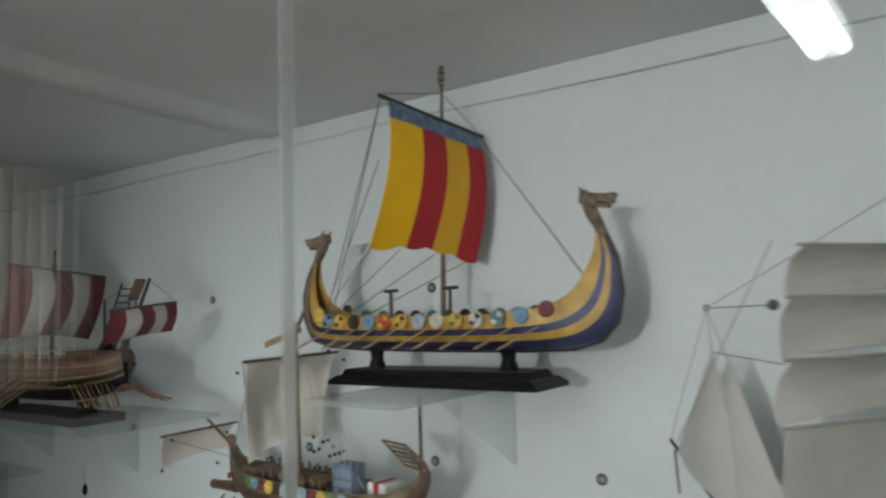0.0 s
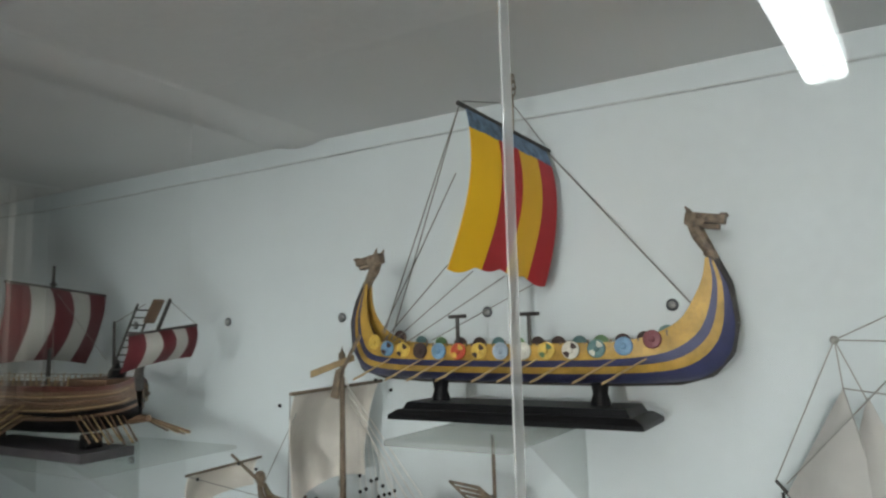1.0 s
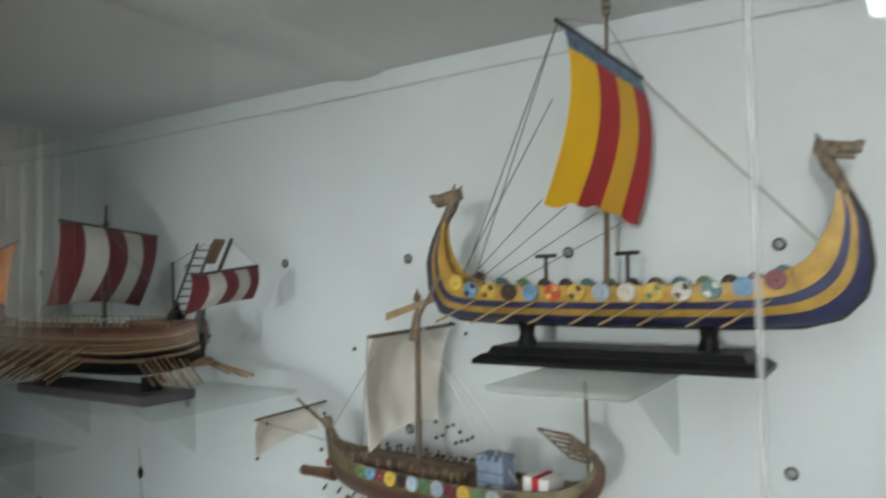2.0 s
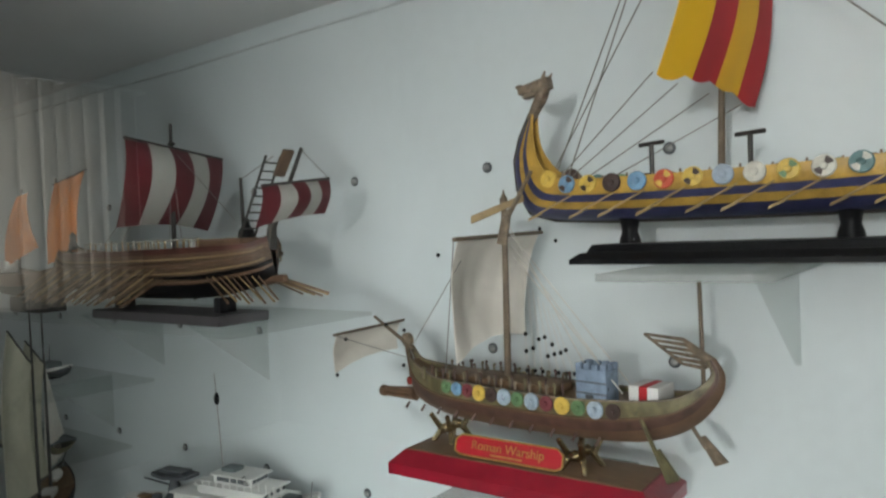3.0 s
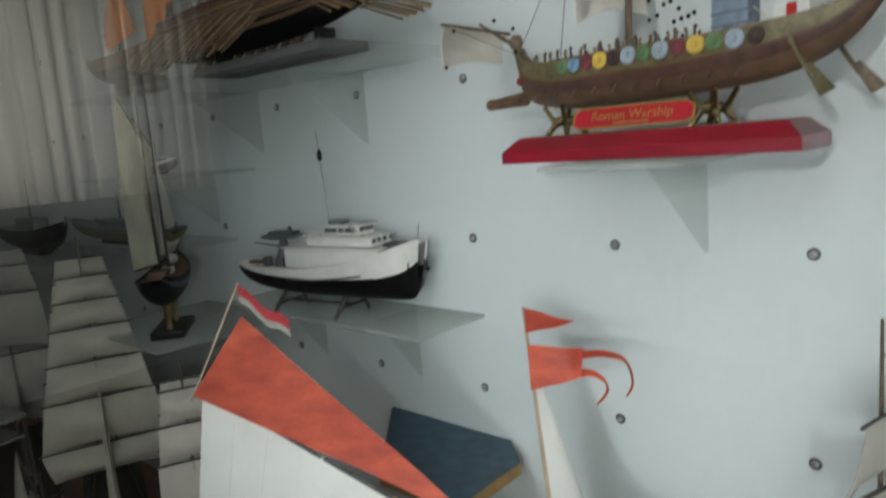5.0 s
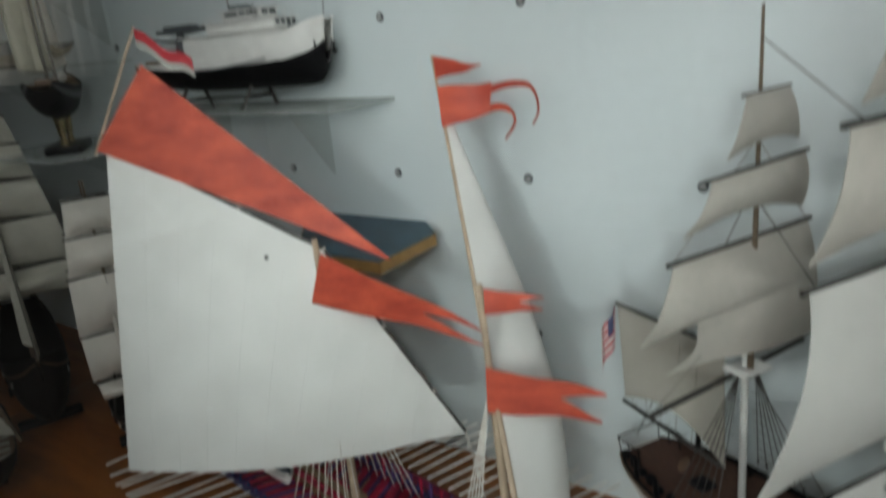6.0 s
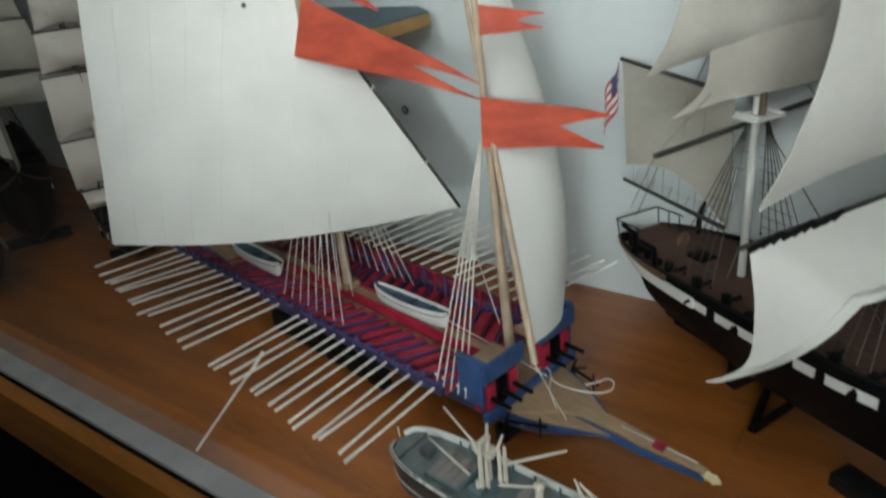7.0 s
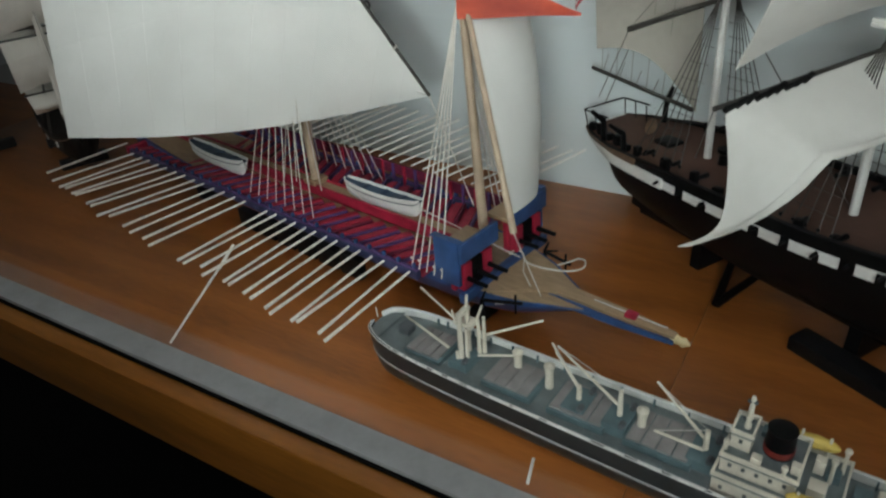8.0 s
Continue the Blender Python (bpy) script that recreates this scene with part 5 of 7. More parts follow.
def armed_brig():
    m = pose(0.4705, -0.1003, TOP + 0.008, 0, 0, -30)
    ship = thing("armed_brig", "black and white two-masted armed brig model with pale sails", "model ship", m)
    inv = m.inverted()
    W = lambda x, y, z: inv @ Vector((x, y, z))
    h = Hull([(-0.142, 0.087), (-0.118, 0.077), (-0.092, 0.062), (-0.074, 0.034), (0.05, 0.016), (0.16, 0.016), (0.25, 0.020), (0.292, 0.048), (0.312, 0.100)],
             [(-0.147, 0.098), (-0.124, 0.099), (-0.09, 0.101), (-0.05, 0.105), (0.05, 0.110), (0.16, 0.114), (0.25, 0.120), (0.30, 0.127), (0.322, 0.132)],
             [0.027, 0.040, 0.050, 0.057, 0.063, 0.063, 0.049, 0.021, 0.003], 2.6)
    strip_hull(ship, h, ((0, 0.30, DARKBOTTOM, 0), (0.28, 0.785, HULLBLACK, 0.0006), (0.775, 0.885, SOFTWHITE, 0.0012), (0.88, 1.0, HULLBLACK, 0.0018)))
    for side in (-1, 1):
        part("rail_cap", h.strake(0.985, 1.0, side, 0.005, 0.0012), HULLBLACK, ship)
    part("deck", h.deck(0.925, 0.01, 0.97), paint("dark_deck", (0.088, 0.037, 0.022), 0.8, vary=0.4, scale=70, stretch=(1, 10, 10)), ship)
    bm = slab(bmesh.new(), [(-0.147, -0.027, 0.098), (-0.142, -0.025, 0.086), (-0.142, 0.025, 0.086), (-0.147, 0.027, 0.098)], (0.002, 0, 0))
    part("transom", bm, SOFTWHITE, ship)
    for side in (-1, 1):
        rows = []
        for i in range(25):
            t = 0.45 * i / 24
            low = curve((0, 0.12, 0.24, 0.34, 0.45), (0.25, 0.38, 0.60, 0.72, 0.77), t)
            rows.append([h.at(t, low + (0.9 - low) * j / 4, side, 0.0028) for j in range(5)])
        part("quarter_board", sheet(bmesh.new(), rows, 0.002), SOFTWHITE, ship)
        part("quarter_rail", h.strake(0.90, 1.0, side, 0.002, 0.0032, 0.0, 0.40), BROWNHULL, ship)
    for k in range(18):
        t = 0.445 + k * 0.0315
        for side in (-1, 1):
            p = Vector(h.at(t, 0.83, side, 0.0022))
            q = Vector(h.at(t + 0.01, 0.83, side, 0.0022))
            a = math.degrees(math.atan2(q.y - p.y, q.x - p.x))
            part("gun_port", box(bmesh.new(), (-0.0024 - 0.0022 * ((k * 5) % 3), -0.0009, -0.0048), (0.0026 + 0.0018 * ((k * 3) % 4 == 1), 0.0009, (0.0030, 0.0064, 0.0012, 0.0052)[(k * 7) % 4]), 0.0003, Matrix.Translation(p) @ pose(0, 0, 0, 0, 0, a)), HULLBLACK, ship)
            part("gun", bar(bmesh.new(), p + Vector((0, -side * 0.012, 0.004)), p + Vector((0, side * 0.007, 0.001)), 0.0020, 0.0014, 8), HULLBLACK, ship)
    part("rudder", slab(bmesh.new(), [(-0.096, -0.002, 0.012), (-0.074, -0.002, 0.010), (-0.074, -0.002, 0.066), (-0.093, -0.002, 0.068)], (0, 0.004, 0)), HULLBLACK, ship)
    part("keel", box(bmesh.new(), (-0.082, -0.002, 0.006), (0.26, 0.002, 0.018), 0.0005), HULLBLACK, ship)
    for e in ((0.056, 0.0), (0.086, 0.0)):
        part("stand_foot", bar(bmesh.new(), (0.0795, -0.056, -0.004), (e[0] - 0.004, e[1] - 0.006, 0.010), 0.0042, 0.0036, 8), DARKBOTTOM, ship)
    for u in (0.02, 0.19):
        part("cradle", slab(bmesh.new(), [(u - 0.006, -0.022, -0.008), (u - 0.006, 0.022, -0.008), (u - 0.006, 0.020, 0.030), (u - 0.006, 0.008, 0.0165), (u - 0.006, -0.008, 0.0165), (u - 0.006, -0.020, 0.030)], (0.012, 0, 0)), HULLBLACK, ship)
    part("base_board", box(bmesh.new(), (0.154, -0.053, -0.008), (0.36, -0.030, 0.006), 0.002), BLACKBASE, ship)
    # stern rails, davits and deck gear
    for y in (-0.027, 0.027):
        for x in (-0.147, -0.130, -0.113):
            part("stanchion", bar(bmesh.new(), (x, y * (1 + 0.1 * (x + 0.15) * 60 * 0.2), 0.094), (x - 0.004, y * 1.08, 0.115), 0.0007, n=5), HULLBLACK, ship)
        part("stern_rail", bar(bmesh.new(), (-0.152, y * 1.08, 0.115), (-0.112, y * 1.1, 0.117), 0.0008, n=6), HULLBLACK, ship)
    part("taffrail", bar(bmesh.new(), (-0.152, -0.029, 0.1155), (-0.152, 0.029, 0.1155), 0.0009, n=6), HULLBLACK, ship)
    for x, y in ((-0.100, -0.044), (-0.060, -0.052), (-0.100, 0.040)):
        bm = bar(bmesh.new(), (x, y, 0.086), (x, y * 1.06, 0.122), 0.0036, 0.0026, 8)
        bar(bm, (x, y * 1.06, 0.122), (x - 0.004, y * 1.35, 0.134), 0.0030, 0.0020, 8)
        part("davit", bm, HULLBLACK, ship)
    part("companion_hatch", box(bmesh.new(), (-0.062, -0.010, 0.092), (-0.040, 0.010, 0.104), 0.001), HULLBLACK, ship)
    part("main_hatch", box(bmesh.new(), (0.045, -0.018, 0.100), (0.095, 0.018, 0.107), 0.001), DECKBROWN, ship)
    part("capstan", lathe(bmesh.new(), [(0.007, 0.1), (0.0055, 0.104), (0.005, 0.112), (0.0075, 0.115), (0.0075, 0.118)], (0.02, 0, 0), 12), HULLBLACK, ship)
    part("wheel", lathe(bmesh.new(), [(0.008, -0.0006), (0.009, 0), (0.008, 0.0006)], (-0.078, 0, 0.110), 16, (1, 0, 0)), BROWNHULL, ship)
    for k in range(9):
        u = -0.045 + k * 0.036 + 0.004 * (k % 3)
        for s in (-1, 1):
            y = s * (abs(h.at(0.33 + 0.062 * k, 0.9, 1)[1]) - 0.006)
            part("deck_fitting", box(bmesh.new(), (u - 0.0035, y - 0.0035, 0.102), (u + 0.003 + 0.002 * (k % 2), y + 0.0035, 0.112 + 0.002 * (k % 3)), 0.0012), HULLBLACK, ship)
    for k in range(5):
        u = -0.134 + k * 0.017
        part("stern_fitting", box(bmesh.new(), (u - 0.0045, -0.034 - 0.0035 * k, 0.096), (u + 0.0045, -0.027 - 0.0035 * k, 0.106 + 0.004 * (k % 2)), 0.002), HULLBLACK, ship)
    for k in range(8):
        u = -0.03 + k * 0.034
        for s in (-1, 1):
            if k in (3,):
                continue
            part("carronade", bar(bmesh.new(), (u, s * 0.042, 0.110), (u, s * 0.055, 0.1105), 0.0026, 0.0020, 8), HULLBLACK, ship)
    # masts
    mm, fm = Vector((0, 0, 0)), Vector((0.153, -0.002, 0))
    for mast, top in ((mm, 0.575), (fm, 0.62)):
        part("lower_mast", bar(bmesh.new(), mast + Vector((0, 0, 0.095)), mast + Vector((-0.003, 0, 0.275)), 0.0038, 0.0034, 12), SOFTWHITE, ship, "white-painted lower mast")
        part("topmast", bar(bmesh.new(), mast + Vector((0.003, 0, 0.255)), mast + Vector((0.0, 0, top)), 0.0032, 0.0012, 8), SPAR, ship)
        part("masthead_platform", box(bmesh.new(), (-0.013, -0.018, 0.2565), (0.013, 0.018, 0.2595), 0.001, Matrix.Translation(mast)), SOFTWHITE, ship)
        for s in (-1, 1):
            part("fairlead", box(bmesh.new(), (-0.014, s * 0.014 - 0.0015, 0.2597), (0.014, s * 0.014 + 0.0015, 0.2620), 0.0005, Matrix.Translation(mast)), SOFTWHITE, ship)
    # main yards and sails
    L, R = W(0.415, -0.200, 1.155), W(0.501, -0.002, 1.159)
    part("yard", bar(bmesh.new(), L, R, 0.0026, n=8), DARKSPAR, ship)
    tsl, tsr = W(0.428, -0.186, 1.289), W(0.500, -0.020, 1.289)
    tgl, tgr = W(0.4535, -0.178, 1.357), W(0.499, -0.050, 1.359)
    ryl, ryr = W(0.471, -0.150, 1.418), W(0.487, -0.075, 1.417)
    for a, b, r in ((tsl, tsr, 0.0022), (tgl, tgr, 0.0018), (ryl, ryr, 0.0014)):
        e = (b - a).normalized() * 0.006
        part("yard", bar(bmesh.new(), a - e, b + e, r, n=8), DARKSPAR, ship)
    bel = Vector((0.024, 0, 0))
    square_sail(ship, tsl, tsr, W(0.512, -0.020, 1.185), W(0.408, -0.208, 1.221), bel, SAILTAUPE, foot=0.022, edge=0.3)
    square_sail(ship, tgl, tgr, tsr + Vector((0, -0.01, 0.016)), W(0.436, -0.190, 1.312), bel * 0.7, SAILTAUPE)
    square_sail(ship, ryl, ryr, W(0.494, -0.058, 1.372), W(0.462, -0.172, 1.372), bel * 0.5, SAILTAUPE, n=10, foot=0.008)
    hooked_sail(ship, (W(0.440, -0.176, 1.268), W(0.506, -0.030, 1.270), W(0.516, -0.026, 1.188), W(0.436, -0.150, 1.188)), Vector((0.020, 0.004, 0)), SAILTAUPE, W(0.414, -0.163, 1.175) - W(0.436, -0.150, 1.188), 2.5, 0.004, "tan sail hanging under the main topsail")
    # spanker
    gp, gt = W(0.344, -0.098, 1.210), W(0.449, -0.107, 1.185)
    b0, b1 = W(0.330, -0.045, 1.070), W(0.452, -0.105, 1.058)
    part("gaff", bar(bmesh.new(), gp, gt, 0.002, 0.0024, 8), DARKSPAR, ship)
    part("boom", bar(bmesh.new(), b0, b1, 0.002, 0.0024, 8), DARKSPAR, ship)
    rows = []
    for i in range(17):
        s = i / 16
        top = gp.lerp(gt, s) + Vector((0.003, 0, -0.003))
        low = W(0.352, -0.096, 1.106).lerp(W(0.455, -0.104, 1.056), s) + Vector((0, 0, 0.022 * math.sin(math.pi * s)))
        rows.append([top.lerp(low, j / 14) + Vector((0, 0.010 * math.sin(math.pi * s) * math.sin(math.pi * j / 14), 0)) for j in range(15)])
    part("spanker", sheet(bmesh.new(), rows, 0.0008), cloth("taupe_grey_sailcloth", (0.33, 0.305, 0.265)), ship, "greyish tan spanker sail")
    for k in range(5):
        s = 0.12 + k * 0.17
        line(ship, b0.lerp(b1, s), W(0.352, -0.096, 1.106).lerp(W(0.455, -0.104, 1.070), s), THREAD, 0.0004)
        line(ship, gp.lerp(gt, s), b0.lerp(b1, s * 0.9), THREAD, 0.0003)
    # ensign
    e0 = gp + Vector((-0.002, 0, -0.004))
    fd = W(0.326, -0.118, 1.172) - W(0.344, -0.098, 1.205)
    up = Vector((0, 0, -1)) * 0.040
    fl = new("ensign")
    fl.parent = ship
    for k in range(9):
        rows = [[e0 + fd * (i / 6) * 0.55 + up * ((k + j / 2) / 9) + Vector((0.003 * math.sin(i * 1.1), 0, -0.010 * i / 6)) for j in range(3)] for i in range(7)]
        part("stripe", sheet(bmesh.new(), rows, 0.0005), REDFLAG if k % 2 == 0 else SAILWHITE, fl)
    rows = [[e0 + fd * (i / 4) * 0.26 + up * (j / 4 * 0.5) + Vector((0.003 * math.sin(i * 0.75), -0.0008, -0.0047 * i / 4)) for j in range(5)] for i in range(5)]
    part("canton", sheet(bmesh.new(), rows, 0.0005), BLUEFLAG, fl)
    # fore yards and sails
    cl, cr = W(0.506, -0.300, 1.134), W(0.640, -0.085, 1.146)
    part("yard", bar(bmesh.new(), cl, cr, 0.0019, n=8), DARKSPAR, ship)
    for k in range(9):
        q = cl.lerp(cr, 0.03 + 0.035 * k)
        part("furled_gasket", bar(bmesh.new(), q + Vector((0.002, 0, -0.002)), q + Vector((0.003, 0.010, 0.0015 * (k % 3))), 0.0030, 0.0020, 7), HULLBLACK, ship)
    ttl, ttr = W(0.540, -0.292, 1.320), W(0.632, -0.120, 1.322)
    for a, b in ((ttl, ttr), (W(0.552, -0.272, 1.414), W(0.622, -0.140, 1.416))):
        e = (b - a).normalized() * 0.006
        part("yard", bar(bmesh.new(), a - e, b + e, 0.002, n=8), DARKSPAR, ship)
    square_sail(ship, ttl, ttr, W(0.640, -0.100, 1.165), W(0.511, -0.294, 1.160), Vector((0.030, 0.0, 0)), BRIGSAIL, 20, 0.018, "white fore topsail", 0.5)
    square_sail(ship, W(0.552, -0.270, 1.413), W(0.622, -0.142, 1.415), W(0.634, -0.116, 1.335), W(0.537, -0.290, 1.335), Vector((0.020, 0, 0)), SAILTAUPE, 14, 0.012)
    square_sail(ship, W(0.566, -0.25, 1.478), W(0.610, -0.165, 1.478), W(0.62, -0.145, 1.425), W(0.555, -0.268, 1.425), Vector((0.014, 0, 0)), SAILTAUPE, 10, 0.008)
    part("yard", bar(bmesh.new(), W(0.564, -0.254, 1.479), W(0.612, -0.161, 1.479), 0.0015, n=8), DARKSPAR, ship)
    hooked_sail(ship, (cl + Vector((0.002, 0.008, -0.002)), cr, W(0.645, -0.090, 1.028), W(0.519, -0.291, 1.028)), Vector((0.052, 0, 0)), BRIGSAIL, W(0.494, -0.303, 1.027) - W(0.519, -0.291, 1.028), 8, 0.082, "white billowing fore course")
    # shrouds and stays
    for mast in (mm, fm):
        hd = mast + Vector((0, 0, 0.257))
        for s in (-1, 1):
            feet = [mast + Vector((-0.034 + 0.011 * k, s * 0.060, 0.114)) for k in range(6)]
            for f in feet:
                line(ship, f, hd + Vector((0, s * 0.010, 0)), DARKSPAR, 0.0005, "shroud")
            for r in range(1, 9):
                a, b = feet[0].lerp(hd, r / 10), feet[-1].lerp(hd, r / 10)
                line(ship, a, b, DARKSPAR, 0.0003, "ratline")
            for f in feet:
                block(ship, f + Vector((0, 0, 0.003)), 0.0015)
    for a, b in (((0, 0, 0.26), (0.153, 0, 0.105)), ((0, 0, 0.42), (0.153, 0, 0.262)), ((0, 0, 0.55), (0.153, 0, 0.45)), ((-0.002, 0, 0.43), (-0.13, -0.02, 0.125)), ((0.153, 0, 0.26), (0.345, 0, 0.165)), ((0.153, 0, 0.45), (0.42, 0, 0.20)), ((0.153, 0, 0.60), (0.44, 0, 0.21))):
        line(ship, a, b, DARKSPAR, 0.0005, "stay")
    part("bowsprit", bar(bmesh.new(), (0.28, 0, 0.122), (0.44, 0, 0.205), 0.005, 0.002, 8), DARKSPAR, ship)
    for tip in (L, R, tsl, tsr):
        line(ship, tip, (0.0, 0, 0.33 if tip in (L, R) else 0.47), THREAD, 0.0004, "lift")
    for tip, f in ((L, (-0.14, -0.02, 0.13)), (cl, (0.02, -0.04, 0.12)), (tsl, (-0.003, 0, 0.30))):
        line(ship, tip, f, THREAD, 0.0004, "brace")


armed_brig()


# ---- the cargo ship ----
def cargo_ship():
    m = pose(0.264, -0.390, TOP, 0, 0, -4.6)
    ship = thing("cargo_ship", "grey-decked cargo ship model with cream derricks and white bulwarks", "model ship", m)
    h = Hull([(0.016, 0.006), (0.020, 0.0), (0.038, 0.0), (0.09, 0.0), (0.20, 0.0), (0.32, 0.0), (0.40, 0.002), (0.43, 0.012)],
             [(0.007, 0.0515), (0.013, 0.0510), (0.038, 0.0495), (0.09, 0.0475), (0.20, 0.046), (0.32, 0.046), (0.40, 0.050), (0.435, 0.053)],
             [0.005, 0.0165, 0.0255, 0.029, 0.030, 0.030, 0.026, 0.012], 4.0)
    PALEGREY = paint("pale_grey_line", (0.42, 0.43, 0.43), 0.5, vary=0.2, scale=80)
    GREYHULL = paint("dark_grey_hull", (0.024, 0.026, 0.027), 0.4, vary=0.3, scale=60)
    strip_hull(ship, h, ((0, 0.42, GREYHULL, 0), (0.41, 0.62, GREYHULL, 0.0005), (0.615, 0.655, PALEGREY, 0.0012), (0.645, 0.86, GREYHULL, 0.0006)))
    part("bulwark", h.strake(0.85, 1.0, -1, out=0.0006), GREYHULL, ship)
    part("bulwark", h.strake(0.85, 1.0, 1, out=0.0006), SOFTWHITE, ship)
    part("deck", h.deck(0.84, 0.03, 0.99), GREYDECK, ship)
    part("forecastle_deck", h.deck(0.90, 0.0, 0.20, n=12), GREYDECK, ship)
    HATCH = paint("hatch_taupe", (0.27, 0.25, 0.245), 0.6, vary=0.25, scale=90)
    TEAL = paint("teal_deck_gear", (0.105, 0.16, 0.175), 0.5, vary=0.3, scale=90)
    CREAM = paint("cream_enamel", (0.66, 0.60, 0.50), 0.45, vary=0.2, scale=90)
    for u0, u1 in ((0.048, 0.084), (0.122, 0.165), (0.178, 0.222), (0.236, 0.282)):
        hc = part("hatch_coaming", box(bmesh.new(), (u0, -0.017, 0.037), (u1, 0.017, 0.0445), 0.001), TEAL, ship)
        n = 4
        for k in range(n):
            a, b = u0 + 0.002 + (u1 - u0 - 0.004) * k / n, u0 + 0.002 + (u1 - u0 - 0.004) * (k + 1) / n - 0.0008
            part("hatch_cover", box(bmesh.new(), (a, -0.0155, 0.0446), (b, 0.0155, 0.0462), 0.0004), HATCH, hc)
    for s in (-1, 1):
        rows = [[h.at(0.01 + 0.97 * i / 36, w, s, 0.0004) for w in (0.985, 1.0)] for i in range(37)]
        part("bulwark_cap", sheet(bmesh.new(), rows, 0.0025), SOFTWHITE, ship)
        for k in range(22):
            p = h.at(0.34 + 0.028 * k, 0.93, s, -0.0022)
            part("bulwark_stay", box(bmesh.new(), (p[0] - 0.0006, p[1] - 0.001, p[2] - 0.0035), (p[0] + 0.0006, p[1] + 0.001, p[2] + 0.003)), TEAL, ship)

    def derrick_post(u, tall, booms, portal=False):
        ys = (-0.0052, 0.0052) if portal else (0.0,)
        for y in ys:
            part("kingpost", bar(bmesh.new(), (u, y, 0.040), (u, y, 0.040 + tall), 0.0023, 0.0017, 8), CREAM, ship)
        if portal:
            part("portal_beam", box(bmesh.new(), (u - 0.002, -0.0072, 0.037 + tall), (u + 0.002, 0.0072, 0.041 + tall), 0.0006), CREAM, ship)
        part("winch_house", box(bmesh.new(), (u - 0.009, -0.013, 0.038), (u + 0.009, 0.013, 0.0475), 0.0012), TEAL, ship)
        for e in booms:
            part("derrick_boom", bar(bmesh.new(), (u, 0.004 if e[1] > 0 else -0.004, 0.050), e, 0.0013, 0.0009, 6), CREAM, ship)
            line(ship, (u, 0, 0.040 + tall), e, PALETHREAD, 0.0003)
        for y in (-0.010, 0.010):
            part("winch", lathe(bmesh.new(), [(0.002, -0.003), (0.0026, 0), (0.002, 0.003)], (u + 0.006, y, 0.0495), 8, (0, 1, 0)), GUNGREY, ship)

    derrick_post(0.098, 0.050, (), True)
    for a, e in (((0.086, 0.011, 0.066), (0.030, 0.034, 0.068)), ((0.107, 0.014, 0.060), (0.142, 0.047, 0.066)), ((0.082, 0.000, 0.047), (0.030, 0.011, 0.052)), ((0.098, 0.000, 0.046), (0.134, 0.019, 0.047))):
        part("derrick_boom", bar(bmesh.new(), a, e, 0.0013, 0.0009, 6), CREAM, ship)
    part("mast_top", bar(bmesh.new(), (0.098, 0.004, 0.080), (0.098, 0.006, 0.101), 0.0016, 0.0011, 6), CREAM, ship)
    for du, y in ((-0.008, 0.004), (0.008, 0.008), (0.004, -0.003), (0.011, 0.011)):
        part("side_post", bar(bmesh.new(), (0.098 + du, y, 0.046), (0.098 + du, y, 0.074 + 0.6 * du), 0.0019, 0.0014, 8), CREAM, ship)
    part("crows_nest", box(bmesh.new(), (0.088, -0.001, 0.074), (0.105, 0.011, 0.0775), 0.0008), CREAM, ship)
    part("side_post", bar(bmesh.new(), (0.0965, -0.007, 0.040), (0.0955, -0.0075, 0.054), 0.0019, 0.0015, 8), CREAM, ship)
    for dx in (-0.004, 0.002, 0.007):
        part("stub_mast", bar(bmesh.new(), (0.098 + dx, dx, 0.078), (0.098 + dx * 1.5, dx * 1.5, 0.092), 0.0013, 0.0009, 6), CREAM, ship)
    for u, y in ((0.140, 0.010), (0.168, 0.008), (0.243, 0.0)):
        part("ventilator", lathe(bmesh.new(), [(0.0034, 0.038), (0.0030, 0.052), (0.0036, 0.056), (0.0044, 0.060), (0.001, 0.062)], (u, y, 0), 10), CREAM, ship)
    derrick_post(0.196, 0.020, ((0.166, 0.016, 0.075), (0.172, 0.010, 0.074)))
    derrick_post(0.227, 0.030, ((0.172, 0.013, 0.077),))
    derrick_post(0.286, 0.024, ((0.247, 0.012, 0.078), (0.253, -0.004, 0.050)))
    part("anchor_windlass", box(bmesh.new(), (0.034, -0.006, 0.047), (0.045, 0.005, 0.055), 0.0015), GUNGREY, ship)
    part("jackstaff", bar(bmesh.new(), (0.0075, 0, 0.050), (0.0065, 0, 0.060), 0.0007, n=6), CREAM, ship)
    # bridge house
    for z0, z1, a, b, y in ((0.040, 0.054, 0.297, 0.366, 0.025), (0.0548, 0.066, 0.299, 0.342, 0.019), (0.0668, 0.078, 0.301, 0.313, 0.009)):
        t = part("deckhouse_tier", box(bmesh.new(), (a, -y, z0), (b, y, z1), 0.0008), CREAM, ship)
        part("tier_deck", box(bmesh.new(), (a - 0.001, -y - 0.001, z1), (b + 0.001, y + 0.001, z1 + 0.0008)), GREYDECK, t)
        for s in (-1, 1):
            part("rail_board", box(bmesh.new(), (a - 0.001, s * y - 0.0007, z1 + 0.0009), (b + 0.001, s * y + 0.0007, z1 + 0.0042), 0.0003), CREAM, t)
        for x in (a, b):
            part("rail_board", box(bmesh.new(), (x - 0.0007, -y + 0.0009, z1 + 0.0009), (x + 0.0007, y - 0.0009, z1 + 0.0042), 0.0003), CREAM, t)
        for k in range(7):
            yy = -y + 0.004 + k * (2 * y - 0.008) / 6
            part("porthole", box(bmesh.new(), (a - 0.0006, yy - 0.0011, z0 + 0.006), (a - 0.0001, yy + 0.0011, z0 + 0.0090)), GUNGREY, t)
